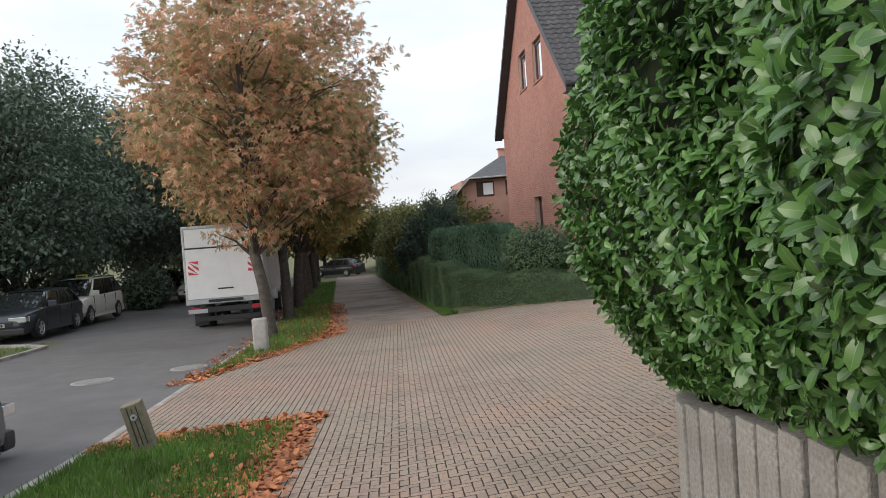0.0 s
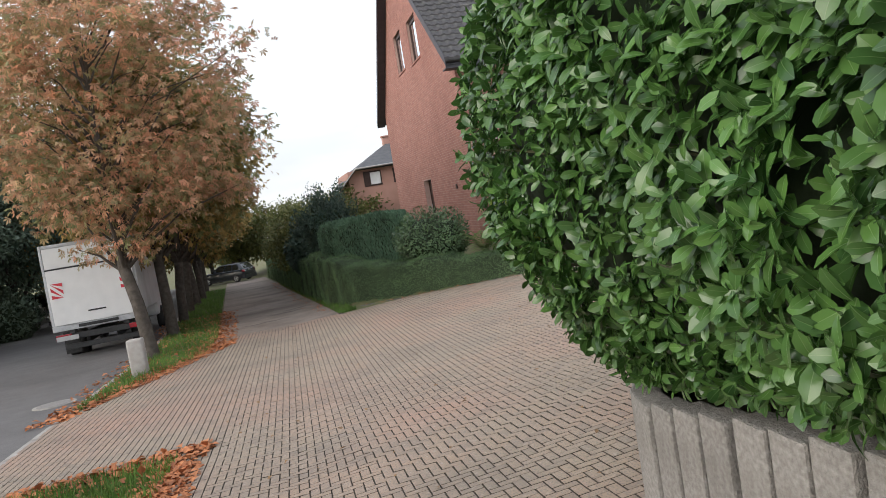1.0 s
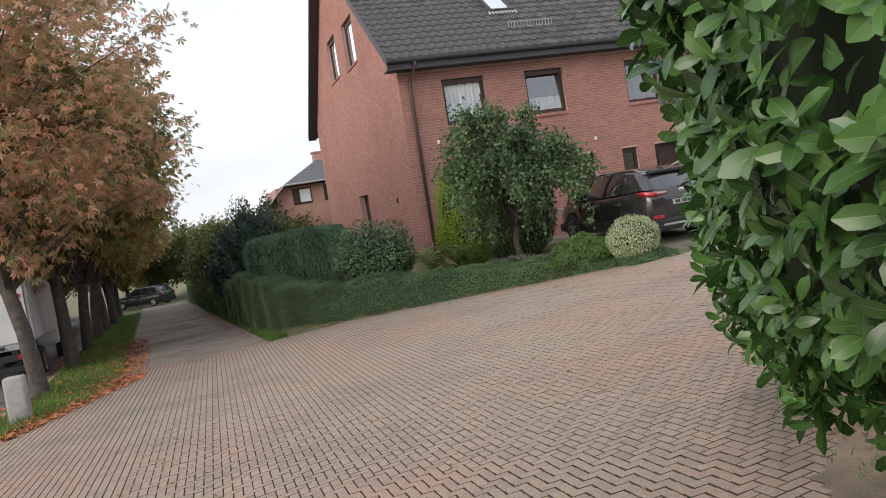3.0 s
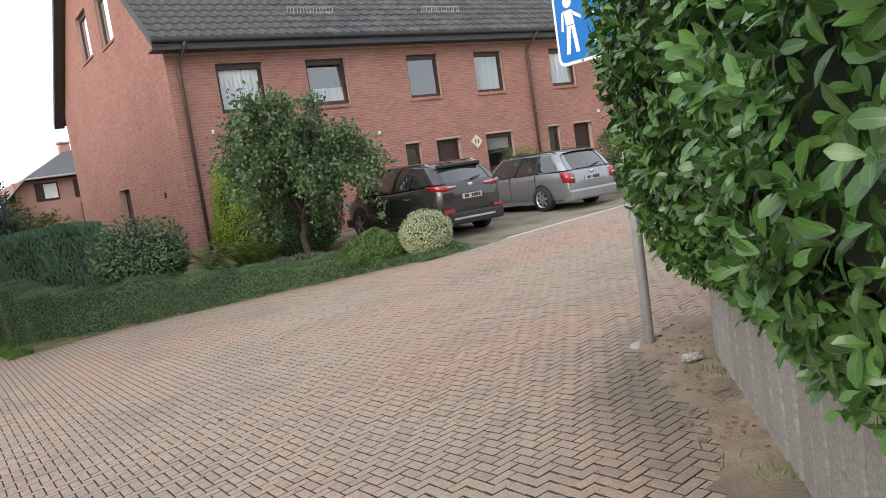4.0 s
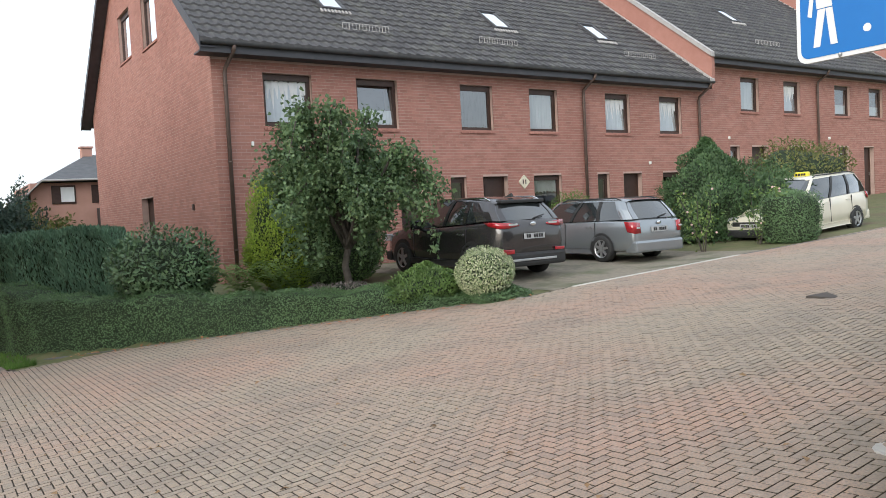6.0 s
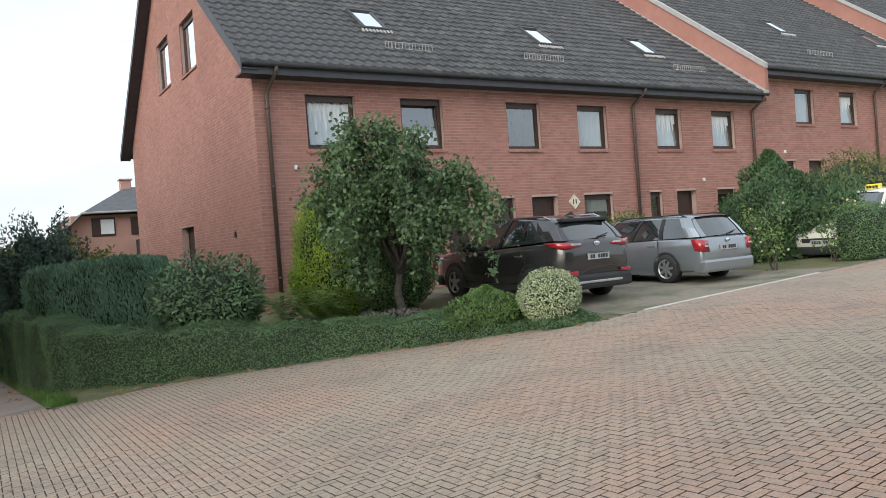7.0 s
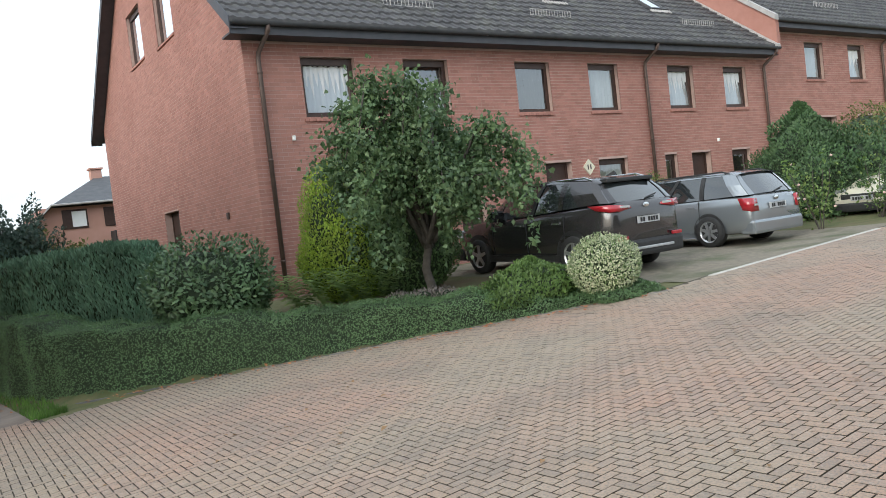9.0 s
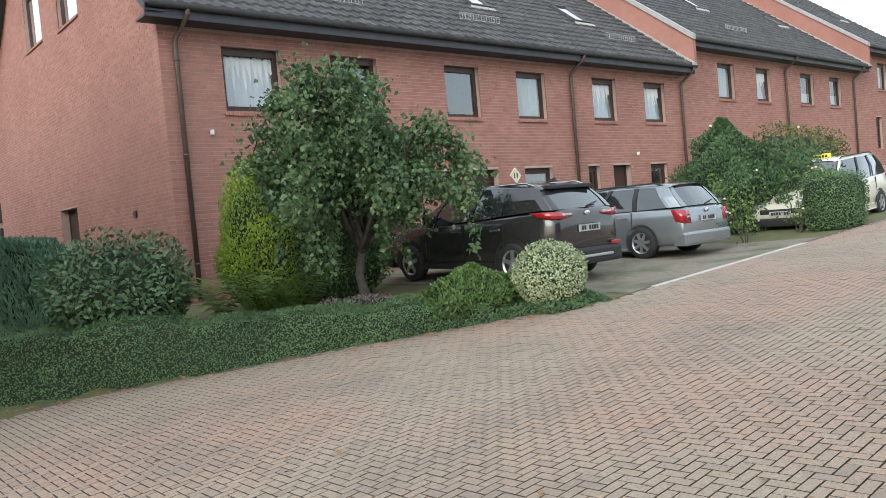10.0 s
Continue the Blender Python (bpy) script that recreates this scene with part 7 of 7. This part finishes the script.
dirt = sheet("bare_earth", steps(2.0, 5.4, 85), steps(4.8, 8.6, 95), 0.024, mat("sandy_soil", (0.20, 0.155, 0.115), (0.30, 0.23, 0.165), 4, 0.95, 0.9, 50, stain=(0.105, 0.09, 0.065), stain_scale=1.3), keep=lambda x, y: 0.0 < (y - south_edge(x)) * 0.72 < 0.30 + 0.12 * (x > 3.6) + 0.16 * noise.noise((x * 2.2, y * 2.2, 0)) + 0.10 * noise.noise((x * 9, y * 9, 1)) and 2.0 < x < 5.2, label="bare sandy soil strip along the palisade wall", category="soil")
# worn cracks across the footpath
M_CRACK = mat("dark_crack", (0.06, 0.05, 0.045), (0.08, 0.07, 0.06), 8, 0.95)
for x0, x1, y in ((-1.3, 0.1, 22.6), (-0.6, 0.7, 24.7), (0.0, 0.95, 25.6), (0.05, 1.1, 29.4), (-0.4, 0.5, 31.0)):
    n = 10
    vs = []
    for i in range(n + 1):
        x = x0 + bend(y) + (x1 - x0) * i / n
        yy = y + 0.06 * math.sin(i * 1.7) + 0.35 * (x - x0 - bend(y))
        t = 0.035 * math.sin(math.pi * i / n) + 0.008
        vs += [(x, yy - t, land_z(x, yy) + 0.016), (x, yy + t, land_z(x, yy) + 0.016)]
    data_ob("crack", vs, [(2 * i, 2 * i + 2, 2 * i + 3, 2 * i + 1) for i in range(n)], M_CRACK, footpath)
# drain grate by the kerb
bm = bmesh.new()
box(bm, 9.1, 10.85, land_z(9.3, 11) - 0.02, 9.6, 11.2, land_z(9.3, 11) + 0.028, bevel=0.006)
drain = tagged(mesh_ob("drain_cover", bm, M_CRACK), "dark square drain cover set in the paving", "drain")

# ---- fallen leaves, grass and litter ----
rng = np.random.default_rng(77)


def scatter(n, draw):
    out = []
    while len(out) < n:
        p = draw()
        if p is not None:
            out.append(p)
    return out


def ground_leaves(name, pts, material, size, label):
    at = np.array([(x, y, land_z(x, y) + 0.022 + 0.02 * rng.random()) for x, y in pts])
    n = len(at)
    axis = rand_dirs(rng, n) * np.array([1, 1, 0.25])
    up = rand_dirs(rng, n) * 0.35 + np.array([0, 0, 1.0])
    thing = leaf_cloud(name, at, axis, up, np.full(n, size), material, None, rng, *leaf_shape(0.75, 2, 0.4, 0.15), jitter=0.4)
    tagged(thing, label, "leaves", kind="stuff")


M_FALLEN = leaf_mat("fallen_orange_leaf", (0.28, 0.10, 0.04), (0.60, 0.24, 0.10), 0.7, 0.25, 0.1)


def verge_south():
    x, y = rng.uniform(-3.5, -1.0), rng.uniform(5.5, 9.6)
    edge = 8.75 + 0.26 * (x + 3.5)
    d = min(abs(y - edge), abs(x + 1.28) if y < edge else 9)
    return (x, y) if rng.random() < math.exp(-(d / 0.22) ** 2) + 0.12 * (x > -2.2) and y < edge + 0.35 else None


def verge_north():
    x, y = rng.uniform(-3.9, -1.4), rng.uniform(12.8, 30)
    edge = 13.2 + 2.9 * (x + 3.5)
    d = min(abs(y - edge) * 0.33, abs(x + 1.9))
    keep = math.exp(-(d / 0.34) ** 2) * (1.0 if y < 20 else 0.35) + 0.14
    return (x + bend(y), y) if rng.random() < keep and y > edge - 0.5 else None


def along_hedge():
    s = rng.uniform(0, 1)
    if rng.random() < 0.25:
        return (1.85 + 7.0 * s + rng.normal(0, 0.1), 21.1 - 5.0 * s - abs(rng.normal(0, 0.12)) - 0.1)
    y = rng.uniform(22, 48)
    return (1.0 + bend(y) + rng.normal(0, 0.16), y)


ground_leaves("fallen_leaves", scatter(2300, verge_south), M_FALLEN, 0.085, "orange-red fallen leaves along the verge edge")
ground_leaves("fallen_leaves", scatter(3600, verge_north), M_FALLEN, 0.09, "orange-red fallen leaves under the street tree")
ground_leaves("fallen_leaves", scatter(500, along_hedge), M_FALLEN, 0.06, "scattered dry leaves along the hedge foot")
ground_leaves("fallen_leaves", scatter(170, lambda: (rng.uniform(-1.2, 6), rng.uniform(5, 17))), mat("dry_brown_leaf", (0.20, 0.12, 0.06), (0.32, 0.2, 0.1), 20, 0.85), 0.05, "few dry leaves scattered over the paving")
ground_leaves("fallen_leaves", scatter(150, lambda: (lambda x: (x, south_edge(x) + rng.uniform(0.03, 0.55)))(rng.uniform(3.2, 5.0))), mat("dry_red_leaf", (0.16, 0.09, 0.055), (0.25, 0.16, 0.10), 20, 0.85), 0.036, "dry reddish leaves on the soil by the wall")


def grass(name, pts, h, material, label):
    at = np.array([(x, y, land_z(x, y)) for x, y in pts])
    n = len(at)
    axis = rand_dirs(rng, n) * np.array([0.45, 0.45, 0.1]) + np.array([0, 0, 1.0])
    shp = (np.array([(-0.06, 0, 0), (0.06, 0, 0), (0.045, 0.55, 0.05), (-0.045, 0.55, 0.05), (0.006, 1.0, 0.18), (-0.006, 1.0, 0.18)]), np.array([(0, 1, 2, 3), (3, 2, 4, 5)]))
    thing = leaf_cloud(name, at, axis, rand_dirs(rng, n), np.full(n, h), material, None, rng, *shp, jitter=0.5)
    tagged(thing, label, "grass", kind="stuff")


M_BLADE = leaf_mat("grass_blade", (0.075, 0.16, 0.025), (0.15, 0.26, 0.05), 0.6, 0.3, 0.3)


def lawn_south():
    x, y = rng.uniform(-3.45, -1.3), rng.uniform(4.5, 9.2)
    return (x, y) if y < 8.72 + 0.26 * (x + 3.5) else None


def lawn_north():
    x, y = rng.uniform(-3.45, -1.9), 13 + 40 * rng.random() ** 1.6
    return (x + bend(y), y) if y > 13.4 + 2.9 * (x + 3.5) else None


def lawn_hedge():
    y = 20.6 + 25 * rng.random() ** 2
    return (rng.uniform(1.15, 1.6) + bend(y), y)


grass("verge_grass", scatter(15000, lawn_south), 0.085, M_BLADE, "green grass verge strewn with leaves")
grass("verge_grass", scatter(15000, lawn_north), 0.10, M_BLADE, "green grass strip under the street trees")
grass("verge_grass", scatter(3500, lawn_hedge), 0.08, M_BLADE, "thin grass at the foot of the street hedge")
grass("verge_grass", scatter(3500, lambda: (rng.uniform(-13.5, -9.75), rng.uniform(13, 22))), 0.10, M_BLADE, "mown grass corner across the street")
grass("weed_tufts", scatter(260, lambda: (lambda x: (x, south_edge(x) + abs(rng.normal(0, 0.18)) + 0.02))(rng.choice([2.35, 2.6, 3.05, 4.1]) + rng.normal(0, 0.06))), 0.055, M_BLADE, "small weed tufts beside the palisade wall")
# crumpled wrapper on the soil
bm = bmesh.new()
bmesh.ops.create_icosphere(bm, subdivisions=3, radius=0.085)
for v in bm.verts:
    q = v.co.copy()
    v.co = Vector((q.x, q.y * 0.8, q.z * 0.35)) * (0.75 + 0.6 * abs(noise.noise(q * 28)))
bmesh.ops.translate(bm, verts=bm.verts[:], vec=(4.22, 7.33, land_z(4.22, 7.33) + 0.05))
tagged(mesh_ob("crumpled_wrapper", bm, mat("silvery_wrapper", (0.5, 0.48, 0.42), (0.25, 0.24, 0.22), 40, 0.4, metal=0.3)), "crumpled pale wrapper lying on the soil", "litter")

# ---- brick paving: herringbone on the side road, running bond towards the street ----
def paver_mat():
    m = bpy.data.materials.new("concrete_paver")
    m.use_nodes = True
    n, l = m.node_tree.nodes, m.node_tree.links
    p = n["Principled BSDF"]
    geo = n.new("ShaderNodeNewGeometry")
    def noise_at(scale, detail=3.0):
        t = n.new("ShaderNodeTexNoise")
        t.inputs["Scale"].default_value, t.inputs["Detail"].default_value = scale, detail
        l.new(geo.outputs["Position"], t.inputs["Vector"])
        return t.outputs[0]
    def stretch(src, lo, hi, a=0.0, b=1.0):
        r = n.new("ShaderNodeMapRange")
        for i, v in enumerate((lo, hi, a, b)):
            r.inputs[i + 1].default_value = v
        l.new(src, r.inputs[0])
        return r.outputs[0]
    def blend(f, a, b):
        x = n.new("ShaderNodeMix")
        x.data_type = "RGBA"
        l.new(f, x.inputs[0])
        for k, c in ((6, a), (7, b)):
            if isinstance(c, tuple):
                x.inputs[k].default_value = (*c, 1)
            else:
                l.new(c, x.inputs[k])
        return x.outputs[2]
    grey_red = blend(stretch(noise_at(0.33), 0.40, 0.62), (0.355, 0.286, 0.217), (0.40, 0.266, 0.20))
    per = n.new("ShaderNodeMath")
    per.operation = "ADD"
    l.new(geo.outputs["Random Per Island"], per.inputs[0])
    l.new(n.new("ShaderNodeObjectInfo").outputs["Random"], per.inputs[1])
    hsv = n.new("ShaderNodeHueSaturation")
    l.new(grey_red, hsv.inputs["Color"])
    wrap = n.new("ShaderNodeMath")
    wrap.operation = "FRACT"
    l.new(per.outputs[0], wrap.inputs[0])
    l.new(stretch(wrap.outputs[0], 0, 0.35, 0.80, 1.0), hsv.inputs["Value"])
    l.new(stretch(wrap.outputs[0], 0.1, 0.9, 0.92, 1.06), hsv.inputs["Saturation"])
    worn = blend(stretch(noise_at(0.9, 6), 0.48, 0.70, 0, 0.6), hsv.outputs[0], (0.22, 0.185, 0.15))
    speck = blend(stretch(noise_at(70, 4), 0.46, 0.62, 0, 0.7), worn, (0.20, 0.172, 0.15))
    speck = blend(stretch(noise_at(31, 4), 0.58, 0.72, 0, 0.4), speck, (0.48, 0.43, 0.37))
    # dark strip on the paving beside the soil, along the palisade wall
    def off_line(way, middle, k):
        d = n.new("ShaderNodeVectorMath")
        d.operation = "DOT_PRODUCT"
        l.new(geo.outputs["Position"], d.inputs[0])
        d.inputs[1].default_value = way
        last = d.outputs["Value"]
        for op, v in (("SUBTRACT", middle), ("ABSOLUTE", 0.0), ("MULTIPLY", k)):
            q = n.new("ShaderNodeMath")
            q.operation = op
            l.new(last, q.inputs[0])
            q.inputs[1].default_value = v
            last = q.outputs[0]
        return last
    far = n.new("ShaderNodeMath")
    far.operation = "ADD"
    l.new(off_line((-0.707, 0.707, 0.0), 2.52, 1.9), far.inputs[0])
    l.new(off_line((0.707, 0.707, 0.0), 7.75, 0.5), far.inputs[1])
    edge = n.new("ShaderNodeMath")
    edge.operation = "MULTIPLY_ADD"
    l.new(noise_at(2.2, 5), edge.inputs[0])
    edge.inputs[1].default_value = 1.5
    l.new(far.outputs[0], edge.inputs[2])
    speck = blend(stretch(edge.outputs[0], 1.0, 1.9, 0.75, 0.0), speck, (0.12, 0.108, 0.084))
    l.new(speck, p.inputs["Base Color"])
    p.inputs["Roughness"].default_value = 0.82
    bp = n.new("ShaderNodeBump")
    bp.inputs["Strength"].default_value, bp.inputs["Distance"].default_value = 0.35, 0.004
    l.new(noise_at(120, 3), bp.inputs["Height"])
    l.new(bp.outputs[0], p.inputs["Normal"])
    return m


M_PAVER = paver_mat()
PW = 0.08


def paver_shape(lx, ly, gap=0.0052):
    """Top 15 mm of a paver, with worn chamfered edges."""
    pts = []
    for z, d in ((-0.020, 0.0), (0.014, 0.0), (0.016, 0.0015)):
        hx, hy = lx / 2 - gap - d, ly / 2 - gap - d
        pts += [(-hx, -hy, z), (hx, -hy, z), (hx, hy, z), (-hx, hy, z)]
    fs = [(8, 9, 10, 11)]
    for a in (0, 4):
        fs += [(a + i, a + (i + 1) % 4, a + 4 + (i + 1) % 4, a + 4 + i) for i in range(4)]
    return np.array(pts), np.array(fs)


PAVER_SLOTS = np.array([0] + [1] * 4 + [0] * 4)    # worn top and chamfer, soiled sides


def lay(cells, rng):
    """Turns and places for pavers with their middles at cells."""
    c = np.array(cells)
    z = np.array([land_z(x, y) for x, y in cells])
    gx = np.array([land_z(x + 0.1, y) for x, y in cells]) - z
    gy = np.array([land_z(x, y + 0.1) for x, y in cells]) - z
    n = len(c)
    gx, gy = gx / 0.1 + rng.normal(0, 0.003, n), gy / 0.1 + rng.normal(0, 0.003, n)
    tw = rng.normal(0, 0.008, n)
    m = np.zeros((n, 3, 3))
    m[:, 0, 0], m[:, 0, 1], m[:, 1, 0], m[:, 1, 1], m[:, 2, 2] = 1, -tw, tw, 1, 1
    m[:, 2, 0], m[:, 2, 1] = gx, gy
    at = np.column_stack([c, z + 0.006 + rng.normal(0, 0.0007, n)])
    return m, at


def near_stretch(x, y):
    return 0.55 < x < 2.75 and 6.35 < y < 8.75


flat, tall, near_flat, near_tall, run, half = [], [], [], [], [], []
for i in range(-70, 330):
    for j in range(-140, 240):
        ox, oy = (i + 2 * j) * PW, (i - 2 * j) * PW
        if not (-1.0 < ox < 36 and -3 < oy < 21.2):
            continue
        for dx, dy, some, near in ((PW, 0.5 * PW, flat, near_flat), (0.5 * PW, 2 * PW, tall, near_tall)):
            x, y = ox + dx, oy + dy
            if some is flat and abs(x + 0.88) < 0.01 and paved(x, y):
                half.append((-0.84, y))
            elif x > -0.875 and paved(x, y):
                (near if near_stretch(x, y) else some).append((x, y))
for i in range(-44, -10):
    for j in range(-25, 135):
        x, y = (i + 0.5) * PW, (j + 0.5 * (i % 2)) * 2 * PW
        if paved(x, y) and x < -0.88:
            run.append((x, y))
rng = np.random.default_rng(5)
for cells, (lx, ly), gap in ((flat, (2 * PW, PW), 0.0052), (tall, (PW, 2 * PW), 0.0052), (run, (PW, 2 * PW), 0.0046), (half, (PW, PW), 0.0052)):
    if not cells:
        continue
    shp, fs = paver_shape(lx, ly, gap)
    m, at = lay(cells, rng)
    v, f = stamp(shp, fs, m, at)
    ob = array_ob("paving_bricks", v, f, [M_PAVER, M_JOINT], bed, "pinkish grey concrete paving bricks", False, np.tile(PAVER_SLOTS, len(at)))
    ob["kind"] = "stuff"
for cells, (lx, ly) in ((near_flat, (2 * PW, PW)), (near_tall, (PW, 2 * PW))):
    shp, fs = paver_shape(lx, ly)
    me = None
    m, at = lay(cells[:150], rng)
    for k in range(len(at)):
        if me is None:
            ob = array_ob("paver", shp, fs, [M_PAVER, M_JOINT], bed, "", False, PAVER_SLOTS)
            me = ob.data
        else:
            ob = new("paver", me)
            ob.parent = bed
        ob.matrix_basis = Matrix.Translation(at[k]) @ Matrix(m[k].tolist()).to_4x4()
    if len(cells) > 150:
        m, at = lay(cells[150:], rng)
        v, f = stamp(shp, fs, m, at)
        ob = array_ob("paving_bricks", v, f, [M_PAVER, M_JOINT], bed, "pinkish grey concrete paving bricks", False, np.tile(PAVER_SLOTS, len(at)))
        ob["kind"] = "stuff"
